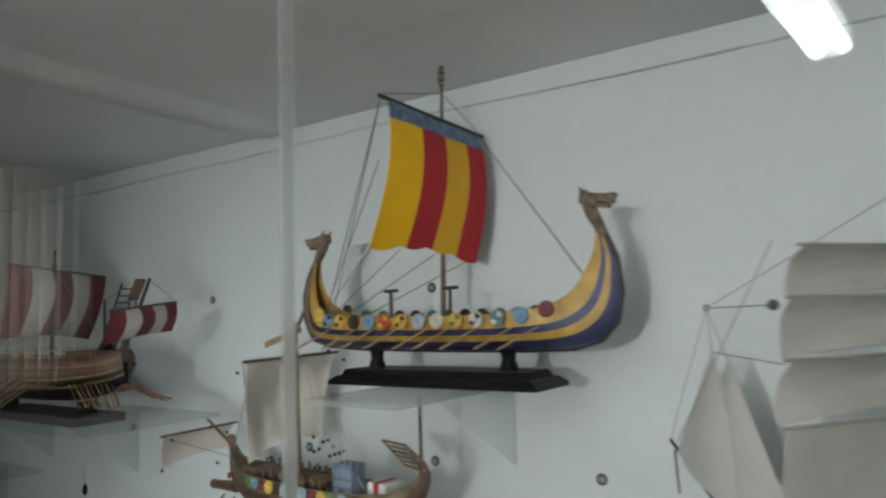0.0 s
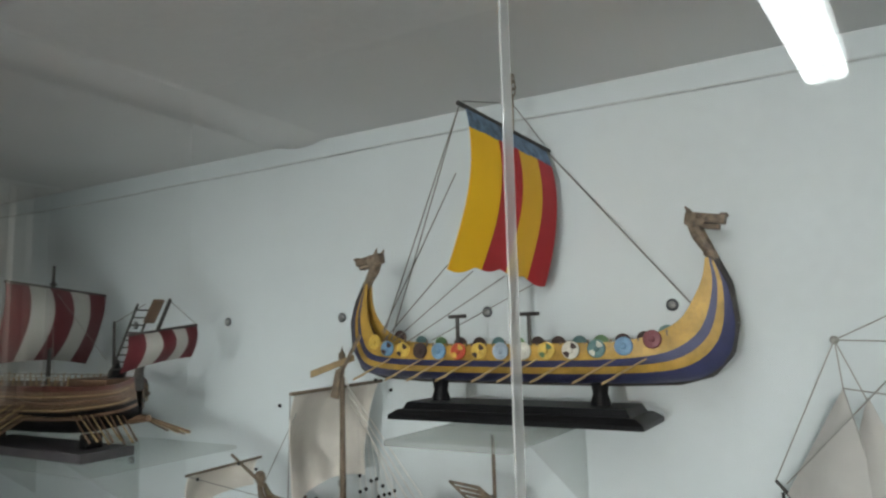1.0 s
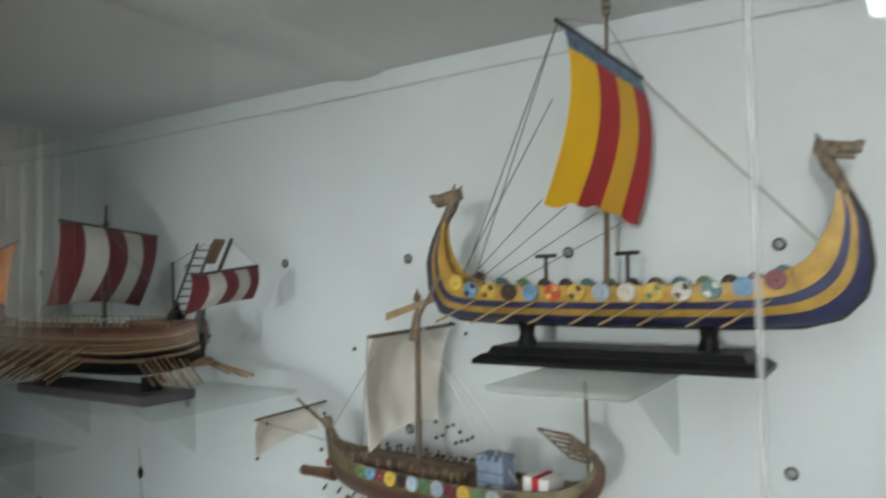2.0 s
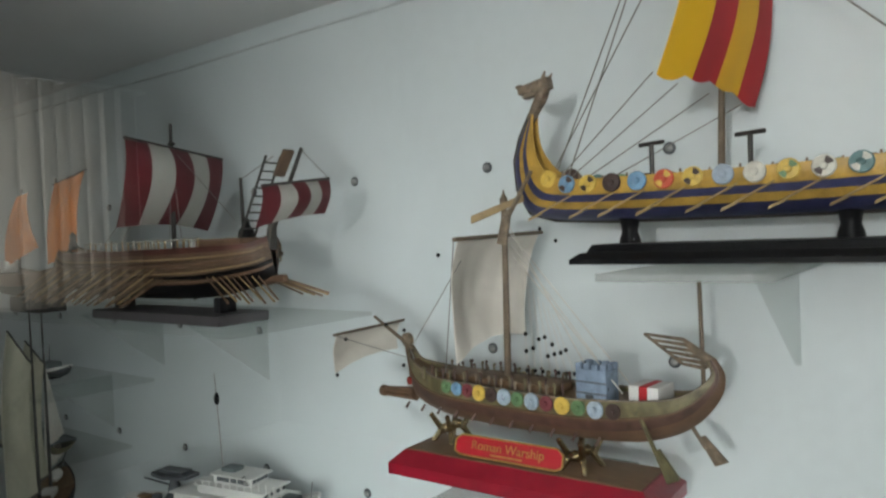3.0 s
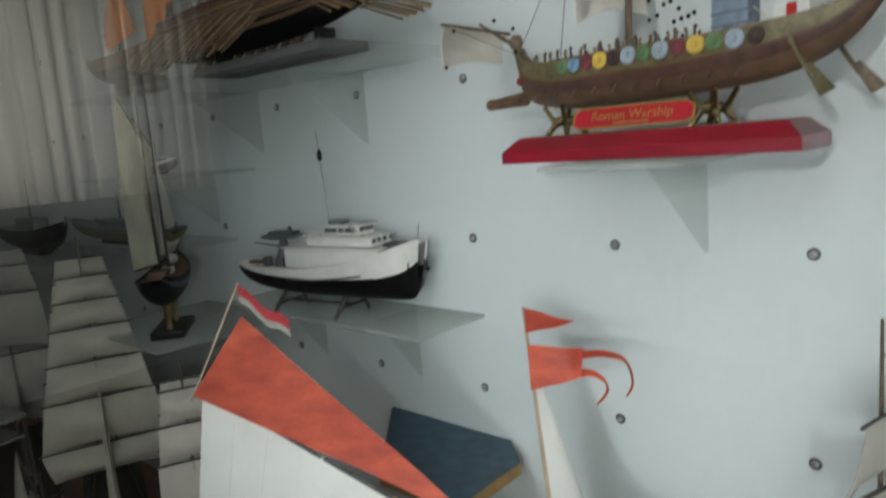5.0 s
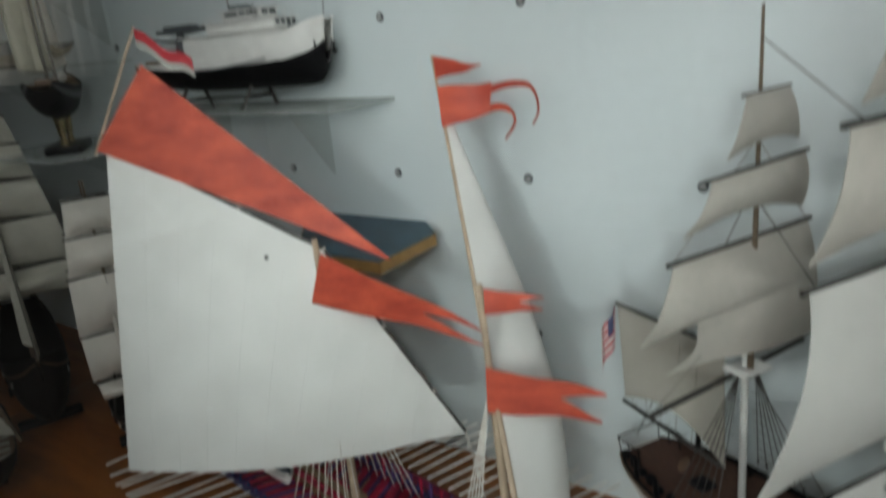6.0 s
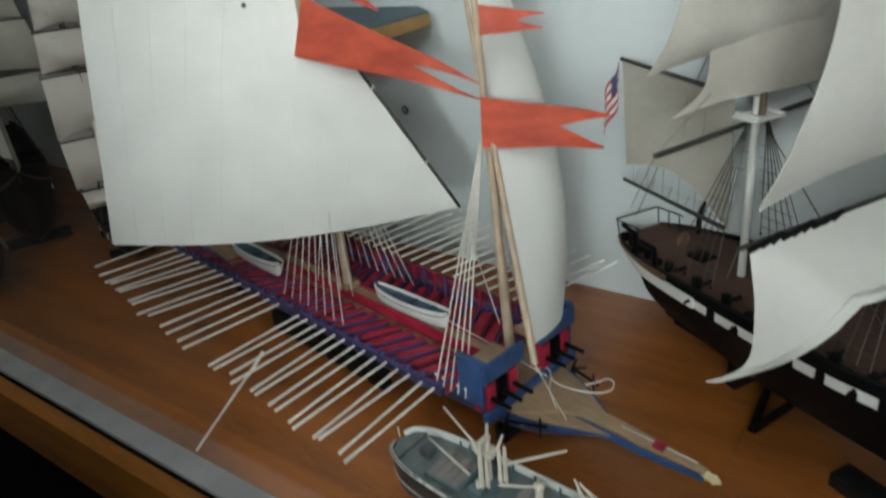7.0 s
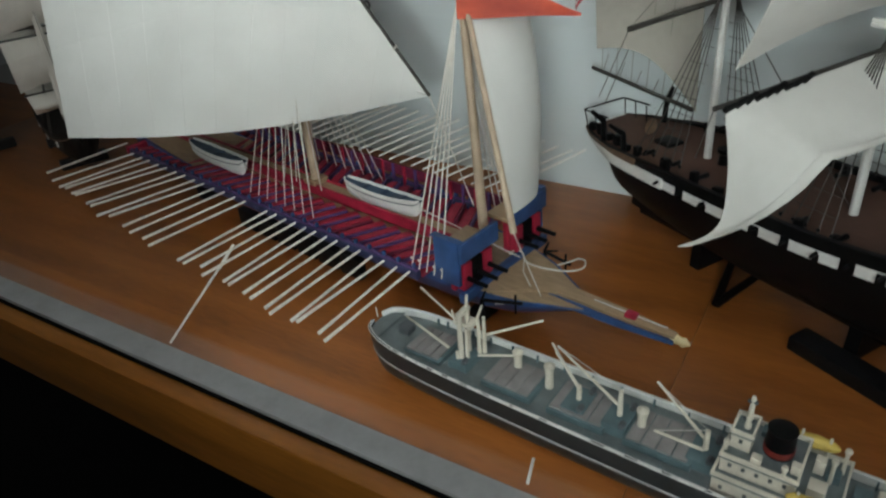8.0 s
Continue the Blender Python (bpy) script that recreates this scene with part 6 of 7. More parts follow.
        for k in range(5):
            xx = a + 0.006 + k * (b - a - 0.012) / 4
            part("porthole", box(bmesh.new(), (xx - 0.0011, -y - 0.0006, z0 + 0.006), (xx + 0.0011, -y - 0.0001, z0 + 0.0088)), GUNGREY, t)
    part("radar_mast", bar(bmesh.new(), (0.308, 0, 0.078), (0.308, 0, 0.104), 0.0022, 0.0012, 8), CREAM, ship)
    for z, w in ((0.084, 0.004), (0.099, 0.003)):
        part("radar_arm", box(bmesh.new(), (0.308 - w, -0.0012, z), (0.308 + w, 0.0012, z + 0.0016), 0.0003), GUNGREY, ship)
    for x, y in ((0.3, -0.012), (0.322, 0.014), (0.334, -0.016), (0.357, 0.004), (0.362, 0.016)):
        part("vent_cowl", lathe(bmesh.new(), [(0.0012, 0.0548), (0.0012, 0.070), (0.0022, 0.0725), (0.0018, 0.0745)], (x, y, 0), 8), CREAM, ship)
    part("crosstree", bar(bmesh.new(), (0.308, -0.009, 0.094), (0.308, 0.009, 0.094), 0.0009, n=6), CREAM, ship)
    part("funnel", lathe(bmesh.new(), [(0.0088, 0.067), (0.0083, 0.084), (0.0088, 0.0855), (0.007, 0.0865)], (0.327, 0.002, 0), 18), HULLBLACK, ship, "black funnel")
    part("funnel_band", lathe(bmesh.new(), [(0.0091, 0.0685), (0.0090, 0.0725)], (0.327, 0.002, 0), 18), DARKRED, ship)
    for u, y in ((0.352, -0.026), (0.344, 0.025)):
        lb = lathe(bmesh.new(), [(0.001, -0.014), (0.0036, -0.010), (0.0046, 0), (0.0036, 0.010), (0.001, 0.014)], (u, y, 0.0635), 10, (1, 0, 0))
        part("lifeboat", lb, paint("lifeboat_yellow", (0.66, 0.47, 0.10), 0.5, vary=0.15, scale=90), ship, "yellow lifeboat")
        for dx in (-0.008, 0.008):
            part("davit", bar(bmesh.new(), (u + dx, y * 0.82, 0.0565), (u + dx, y * 1.02, 0.070), 0.0009, n=6), CREAM, ship)
    for u, y, w, z0, z1, mt in ((0.318, -0.014, 0.003, 0.0669, 0.072, CREAM), (0.319, 0.013, 0.004, 0.0669, 0.071, TEAL), (0.339, -0.010, 0.0025, 0.0669, 0.074, CREAM), (0.352, -0.008, 0.005, 0.0549, 0.062, CREAM), (0.358, 0.008, 0.004, 0.0549, 0.061, TEAL), (0.350, 0.010, 0.003, 0.0549, 0.066, CREAM), (0.362, -0.015, 0.003, 0.0549, 0.060, GUNGREY)):
        part("deck_locker", box(bmesh.new(), (u - w, y - w, z0), (u + w, y + w, z1), 0.0007), mt, ship)
    for k in range(3):
        part("aft_house", box(bmesh.new(), (0.370 + k * 0.012, -0.016 + 0.004 * k, 0.041), (0.380 + k * 0.012, 0.010, 0.056 + 0.003 * (k % 2)), 0.0008), CREAM if k % 2 else TEAL, ship)
    derrick_post(0.405, 0.030, ((0.43, -0.02, 0.085), (0.428, 0.012, 0.08)))


cargo_ship()


# ---- the patrol boat ----
def patrol_boat():
    a = math.degrees(math.atan2(0.055, 0.318))
    ship = thing("patrol_boat", "white motor patrol boat model with black hull bottom on trestles", "model boat", pose(-0.204, -0.088, 1.4115, 0, 0, a))
    h = Hull([(-0.162, 0.060), (-0.150, 0.044), (-0.11, 0.032), (-0.05, 0.026), (0.03, 0.024), (0.10, 0.024), (0.145, 0.026), (0.158, 0.034), (0.163, 0.048)],
             [(-0.166, 0.068), (-0.15, 0.067), (-0.11, 0.066), (-0.05, 0.067), (0.03, 0.072), (0.10, 0.084), (0.145, 0.098), (0.163, 0.104), (0.172, 0.106)],
             [0.002, 0.014, 0.028, 0.037, 0.040, 0.038, 0.030, 0.020, 0.008], 2.6)
    strip_hull(ship, h, ((0, 0.54, HULLBLACK, 0), (0.525, 1.0, SOFTWHITE, 0.0008)))
    part("deck", h.deck(0.94, 0.02, 0.98), SOFTWHITE, ship)
    for side in (-1, 1):
        part("rubbing_strake", h.strake(0.62, 0.66, side, 0.002, 0.0016, 0.40, 0.62), GUNGREY, ship)
        part("sheer_rail", h.strake(0.97, 1.0, side, 0.003, 0.0006), SOFTWHITE, ship)
        p = h.at(0.88, 0.62, side, 0.002)
        bm = bar(bmesh.new(), p, (p[0], p[1], p[2] - 0.016), 0.0012, n=6)
        bar(bm, (p[0] - 0.004, p[1], p[2] - 0.013), (p[0], p[1], p[2] - 0.017), 0.0012, n=6)
        bar(bm, (p[0] + 0.004, p[1], p[2] - 0.013), (p[0], p[1], p[2] - 0.017), 0.0012, n=6)
        part("anchor", bm, HULLBLACK, ship)
    for z0, z1, x0, x1, y in ((0.066, 0.094, -0.045, 0.122, 0.029), (0.0962, 0.108, -0.006, 0.108, 0.024), (0.1102, 0.122, 0.018, 0.084, 0.018)):
        t = part("cabin_tier", box(bmesh.new(), (x0, -y, z0), (x1, y, z1), 0.0055), SOFTWHITE, ship)
        part("tier_roof", box(bmesh.new(), (x0 - 0.003, -y - 0.003, z1 + 0.0002), (x1 + 0.004, y + 0.003, z1 + 0.002), 0.0008), SOFTWHITE, t)
        n = 7
        for k in range(n):
            xx = x0 + 0.012 + k * (x1 - x0 - 0.024) / (n - 1)
            if z0 > 0.1:
                part("cabin_window", box(bmesh.new(), (xx - 0.003, -y - 0.0007, z0 + 0.005), (xx + 0.003, -y + 0.0004, z0 + 0.0105)), GUNGREY, t)
        for k in range(4):
            yy = -y + 0.007 + k * (2 * y - 0.014) / 3
            part("cabin_window", box(bmesh.new(), (x1 - 0.0004, yy - 0.003, z0 + 0.006), (x1 + 0.0007, yy + 0.003, z0 + 0.0115)), GUNGREY, t)
    part("skylight", box(bmesh.new(), (0.026, -0.010, 0.1245), (0.049, 0.010, 0.130), 0.002), GREYDECK, ship)
    for k in range(8):
        x = 0.05 + k * 0.012
        part("rail_post", bar(bmesh.new(), (x, -0.019, 0.1065), (x, -0.019, 0.125 - 0.001 * k), 0.0008, n=5), SOFTWHITE, ship)
    for k in range(9):
        x = -0.004 + 0.012 * k
        part("bridge_rail_post", bar(bmesh.new(), (x, -0.0255, 0.1085), (x, -0.0255, 0.1155), 0.0007, n=5), SOFTWHITE, ship)
    part("bridge_rail", bar(bmesh.new(), (-0.004, -0.0255, 0.1155), (0.092, -0.0255, 0.1160), 0.0007, n=5), SOFTWHITE, ship)
    part("bow_locker", box(bmesh.new(), (0.118, -0.014, 0.088), (0.142, 0.014, 0.101), 0.003), GUNGREY, ship)
    part("mast", bar(bmesh.new(), (0.022, 0, 0.104), (0.008, 0.004, 0.252), 0.0013, 0.0006, 8), STEEL, ship)
    part("mast_lantern", lathe(bmesh.new(), [(0.002, 0), (0.0035, 0.004), (0.0035, 0.010), (0.0015, 0.016)], (0.0115, 0.003, 0.210), 8), HULLBLACK, ship)
    part("gun_mount", lathe(bmesh.new(), [(0.016, 0.065), (0.015, 0.074), (0.010, 0.080), (0.007, 0.094), (0.004, 0.105)], (-0.072, 0, 0), 14), GUNGREY, ship)
    part("gun_shield", slab(bmesh.new(), [(-0.104, -0.012, 0.104), (-0.074, -0.018, 0.103), (-0.036, -0.012, 0.105), (-0.036, 0.012, 0.105), (-0.074, 0.018, 0.103), (-0.104, 0.012, 0.104)], (0, 0, 0.005)), GUNGREY, ship, "dark grey canopy over the gun")
    part("canopy_crown", slab(bmesh.new(), [(-0.094, -0.009, 0.1092), (-0.048, -0.009, 0.1092), (-0.048, 0.009, 0.1092), (-0.094, 0.009, 0.1092)], (0.002, 0, 0.0045)), GUNGREY, ship)
    for x, y, w, z1, mt in ((-0.096, -0.010, 0.006, 0.078, GUNGREY), (-0.056, -0.012, 0.005, 0.080, HULLBLACK), (-0.058, 0.006, 0.007, 0.084, GUNGREY), (-0.112, 0.004, 0.005, 0.073, DECKBROWN), (-0.088, 0.010, 0.005, 0.082, HULLBLACK)):
        part("deck_gear", box(bmesh.new(), (x - w, y - w * 0.8, 0.064), (x + w, y + w * 0.8, z1), 0.0015), mt, ship)
    part("gun_barrel", bar(bmesh.new(), (-0.074, -0.004, 0.092), (-0.122, -0.008, 0.098), 0.0016, 0.0011, 8), GUNGREY, ship)
    for k in range(5):
        part("signal_stripe", box(bmesh.new(), (-0.005, -0.0004, -0.0006), (0.005, 0.0004, 0.0006), 0.0, pose(0.072 + 0.0016 * k, -0.0196, 0.1245 - 0.0024 * k, 0, -28, 0)), HULLBLACK, ship, "black diagonal stripe")
    part("deck_crate", box(bmesh.new(), (-0.066, -0.010, 0.065), (-0.048, 0.010, 0.078), 0.001), DECKBROWN, ship)
    part("stern_locker", box(bmesh.new(), (-0.142, -0.006, 0.064), (-0.122, 0.006, 0.070), 0.001), DECKBROWN, ship)
    part("jackstaff", bar(bmesh.new(), (0.165, 0, 0.104), (0.168, 0, 0.124), 0.0007, n=5), GUNGREY, ship)
    for side in (-1, 1):
        rows = []
        for i in range(25):
            t = 0.66 * i / 24
            rows.append([h.at(t, 0.50 + (max(0.55, 0.97 - 0.66 * t) - 0.50) * j / 4, side, 0.0016) for j in range(5)])
        part("boot_top", sheet(bmesh.new(), rows, 0.0012), HULLBLACK, ship)
    WOODLEG = DARKSPAR
    for x in (-0.062, 0.052):
        for s in (-1, 1):
            part("trestle_leg", bar(bmesh.new(), (x, s * 0.014, 0.032), (x - 0.006, s * 0.036, 0.0), 0.0028, n=6), WOODLEG, ship)
        part("trestle_bar", bar(bmesh.new(), (x - 0.003, -0.026, 0.014), (x - 0.003, 0.026, 0.014), 0.0022, n=6), WOODLEG, ship)
    part("trestle_beam", bar(bmesh.new(), (-0.064, 0, 0.014), (0.050, 0, 0.014), 0.002, n=6), WOODLEG, ship)


patrol_boat()


# ---- square-rigged and fore-and-aft models at the ends of the case ----
def stack_of_sails(ship, x, y0, rows, belly, mat):
    """Square sails of one mast, from the lowest: (foot height, head height, half foot, half head)."""
    for z0, z1, w0, w1 in rows:
        part("yard", bar(bmesh.new(), (x, y0 - w1 * 1.05, z1), (x, y0 + w1 * 1.05, z1), 0.0018, n=6), DARKSPAR, ship)
        part("square_sail", sail(((x + 0.002, y0 - w1, z1 - 0.001), (x + 0.002, y0 + w1, z1 - 0.001), (x + 0.006, y0 + w0, z0), (x + 0.006, y0 - w0, z0)), (belly, 0, 0), n=12, m=10, foot=(z1 - z0) * 0.12, wrinkle=0.002), mat, ship)


def tall_ship(m, label, length, half, deck, masts, sails, sailmat, hullmat, jib):
    ship = thing("tall_ship", label, "model ship", m)
    L = length
    h = Hull([(-L * 0.5, deck * 0.75), (-L * 0.44, deck * 0.3), (-L * 0.3, 0.014), (0, 0.010), (L * 0.3, 0.012), (L * 0.44, deck * 0.25), (L * 0.49, deck * 0.8)],
             [(-L * 0.53, deck * 1.25), (-L * 0.46, deck * 1.2), (-L * 0.3, deck * 1.06), (0, deck), (L * 0.3, deck * 1.05), (L * 0.46, deck * 1.15), (L * 0.53, deck * 1.2)],
             [half * 0.6, half * 0.8, half, half, half * 0.9, half * 0.5, 0.002], 2.8)
    strip_hull(ship, h, ((0, 0.55, DARKBOTTOM, 0), (0.53, 0.78, hullmat, 0.0008), (0.77, 0.81, BROWNHULL, 0.0014), (0.80, 1.0, HULLBLACK, 0.001)))
    part("deck", h.deck(0.9, 0.02, 0.98), DARKBOTTOM, ship)
    for k in range(9):
        for s in (-1, 1):
            p = h.at(0.18 + k * 0.075, 0.68, s, 0.0016)
            part("gun_port", box(bmesh.new(), (p[0] - 0.004, p[1] - 0.001, p[2] - 0.004), (p[0] + 0.004, p[1] + 0.001, p[2] + 0.004), 0.0004), SOFTWHITE if k % 2 else HULLBLACK, ship)
    for x, top, scale in masts:
        part("mast", bar(bmesh.new(), (x, 0, deck * 0.8), (x, 0, top), 0.0042, 0.0014, 8), SPAR, ship)
        f = (top - deck) / (masts[0][1] - deck)
        rows = [(deck + (z0 - deck) * f, deck + (z1 - deck) * f, w0 * scale, w1 * scale) for z0, z1, w0, w1 in sails]
        stack_of_sails(ship, x, 0.0, rows, 0.022, sailmat)
        for s in (-1, 1):
            for k in range(4):
                line(ship, (x - 0.02 + 0.010 * k, s * half * 0.95, deck), (x, 0, deck + (top - deck) * 0.45), DARKSPAR, 0.0006, "shroud")
    for x in (-L * 0.25, L * 0.25):
        part("cradle", box(bmesh.new(), (x - 0.006, -half, 0), (x + 0.006, half, 0.016), 0.002), BLACKBASE, ship)
    if not jib:
        return ship
    b0, b1 = Vector((L * 0.46, 0, deck * 1.15)), Vector((L * 0.46 + jib[0], 0, deck * 1.15 + jib[1]))
    part("bowsprit", bar(bmesh.new(), b0, b1, 0.0035, 0.0016, 8), SPAR, ship)
    fx, ft = masts[0][0], masts[0][1]
    for k in range(2):
        tack = b0.lerp(b1, 0.95 - 0.4 * k)
        hd = Vector((fx + 0.01, 0, deck + (ft - deck) * (0.62 - 0.12 * k)))
        clew = Vector((fx + 0.03 + 0.02 * k, -0.012, deck + 0.035))
        rows = [[hd.lerp(tack, i / 10).lerp(hd.lerp(clew, i / 10), j / 6) + Vector((0, 0.012 * math.sin(math.pi * j / 6) * i / 10, 0)) for j in range(7)] for i in range(11)]
        part("jib", sheet(bmesh.new(), rows, 0.0008), sailmat, ship)
        line(ship, hd, tack, DARKSPAR, 0.0005, "stay")
    return ship


DIMSAIL = cloth("dull_cream_sailcloth", (0.58, 0.55, 0.47))
S1 = [(0.228, 0.276, 0.084, 0.098), (0.279, 0.357, 0.096, 0.084), (0.360, 0.420, 0.081, 0.070), (0.423, 0.477, 0.068, 0.058), (0.480, 0.522, 0.056, 0.047), (0.525, 0.562, 0.045, 0.037)]
tall_ship(pose(-0.703, -0.228, TOP, 0, 0, -19), "three-masted tall ship model with rows of dull cream sails", 0.34, 0.05, 0.13, ((0.08, 0.60, 1.0), (-0.03, 0.62, 0.98), (-0.12, 0.52, 0.8)), S1, DIMSAIL, HULLBLACK, (0.03, 0.0))
S2 = [(0.098, 0.124, 0.040, 0.044), (0.131, 0.200, 0.049, 0.051), (0.206, 0.291, 0.052, 0.048), (0.297, 0.350, 0.045, 0.040), (0.355, 0.404, 0.037, 0.032)]
tall_ship(pose(-0.469, -0.188, TOP, 0, 0, -24), "small tall ship model with square white sails", 0.24, 0.034, 0.062, ((0.08, 0.43, 1.0), (0.0, 0.42, 0.95), (-0.07, 0.38, 0.8)), S2, SAILCREAM, HULLBLACK, (0.02, 0.02))
S3 = [(0.235, 0.385, 0.080, 0.074), (0.392, 0.505, 0.072, 0.062), (0.512, 0.560, 0.060, 0.050)]
tall_ship(pose(-1.05, -0.265, TOP, 0, 0, -14), "distant tall ship model with dull cream sails and dark hull", 0.40, 0.05, 0.12, ((0.08, 0.56, 1.0), (-0.05, 0.58, 1.0)), S3, DIMSAIL, HULLBLACK, (0.05, 0.03))


def low_hulk(m):
    """A dark hull with a long spar, nearest the left edge."""
    ship = thing("dark_hulled_boat", "dark low boat model with a folded pale sail beside tall ship", "model boat", m)
    h = Hull([(-0.11, 0.05), (-0.10, 0.02), (-0.05, 0.008), (0.05, 0.008), (0.10, 0.03), (0.115, 0.06)],
             [(-0.115, 0.07), (-0.10, 0.066), (-0.05, 0.058), (0.05, 0.058), (0.10, 0.068), (0.12, 0.076)],
             [0.02, 0.03, 0.036, 0.036, 0.02, 0.002])
    strip_hull(ship, h, ((0, 0.6, DARKBOTTOM, 0), (0.58, 1.0, HULLBLACK, 0.001)))
    part("deck", h.deck(0.85), DECKBROWN, ship)
    part("mast", bar(bmesh.new(), (0.0, 0, 0.04), (0.0, 0, 0.30), 0.003, 0.0015, 8), SPAR, ship)
    inv = m.inverted()
    tip, peak = inv @ Vector((-0.478, -0.362, 0.975)), inv @ Vector((-0.525, -0.413, 1.248))
    part("yard", bar(bmesh.new(), tip + (tip - peak) * 0.04, peak, 0.0026, 0.0012, 8), SPAR, ship)
    clew = inv @ Vector((-0.548, -0.402, 0.985))
    rows = [[tip.lerp(peak, i / 14).lerp(clew.lerp(peak, i / 14), j / 6) + Vector((0.010 * math.sin(math.pi * j / 6), -0.016 * math.sin(math.pi * i / 14), 0)) for j in range(7)] for i in range(15)]
    part("lateen_sail", sheet(bmesh.new(), rows, 0.0008), DIMSAIL, ship)
    for k in range(7):
        part("bench", box(bmesh.new(), (-0.07 + k * 0.022, -0.03, 0.053), (-0.064 + k * 0.022, 0.03, 0.056)), SAILGREY, ship)
    part("keel_block", box(bmesh.new(), (-0.04, -0.015, 0), (0.04, 0.015, 0.010)), BLACKBASE, ship)


low_hulk(pose(-0.54, -0.385, TOP, 0, 0, -20))


def deck_steamer(m):
    """A dark steamer whose white deck edges stand one above another."""
    ship = thing("deck_steamer", "dark-hulled steamer model with white deck edges beside tall ships", "model ship", m)
    h = Hull([(-0.19, 0.05), (-0.18, 0.02), (-0.10, 0.008), (0.05, 0.008), (0.12, 0.02), (0.135, 0.05)],
             [(-0.20, 0.120), (-0.18, 0.116), (-0.10, 0.112), (0.05, 0.112), (0.12, 0.118), (0.14, 0.124)],
             [0.002, 0.016, 0.030, 0.031, 0.022, 0.012])
    strip_hull(ship, h, ((0, 0.5, DARKBOTTOM, 0), (0.48, 1.0, HULLBLACK, 0.001)))
    part("deck", h.deck(0.95), DECKBROWN, ship)
    for z, x0, x1 in ((0.150, -0.17, 0.125), (0.196, -0.16, 0.105), (0.300, -0.09, 0.090), (0.342, -0.08, 0.115)):
        part("deck_edge", box(bmesh.new(), (x0, -0.028, z), (x1, 0.028, z + 0.004), 0.001), SAILGREY, ship, "pale deck edge")
        for k in range(7):
            x = x0 + 0.01 + (x1 - x0 - 0.02) * k / 6
            for y in (-0.024, 0.024):
                part("pillar", bar(bmesh.new(), (x, y, z - 0.05), (x, y, z), 0.0018, n=6), GUNGREY, ship)
    part("deckhouse", box(bmesh.new(), (-0.15, -0.020, 0.110), (0.09, 0.020, 0.295), 0.003), DARKBOTTOM, ship)
    part("funnel", lathe(bmesh.new(), [(0.016, 0.295), (0.015, 0.370), (0.016, 0.374), (0.012, 0.376)], (-0.02, 0, 0), 14), DARKRED, ship)
    part("keel_block", box(bmesh.new(), (-0.08, -0.02, 0), (0.06, 0.02, 0.012)), BLACKBASE, ship)


deck_steamer(pose(-0.80, -0.388, TOP, 0, 0, 6))


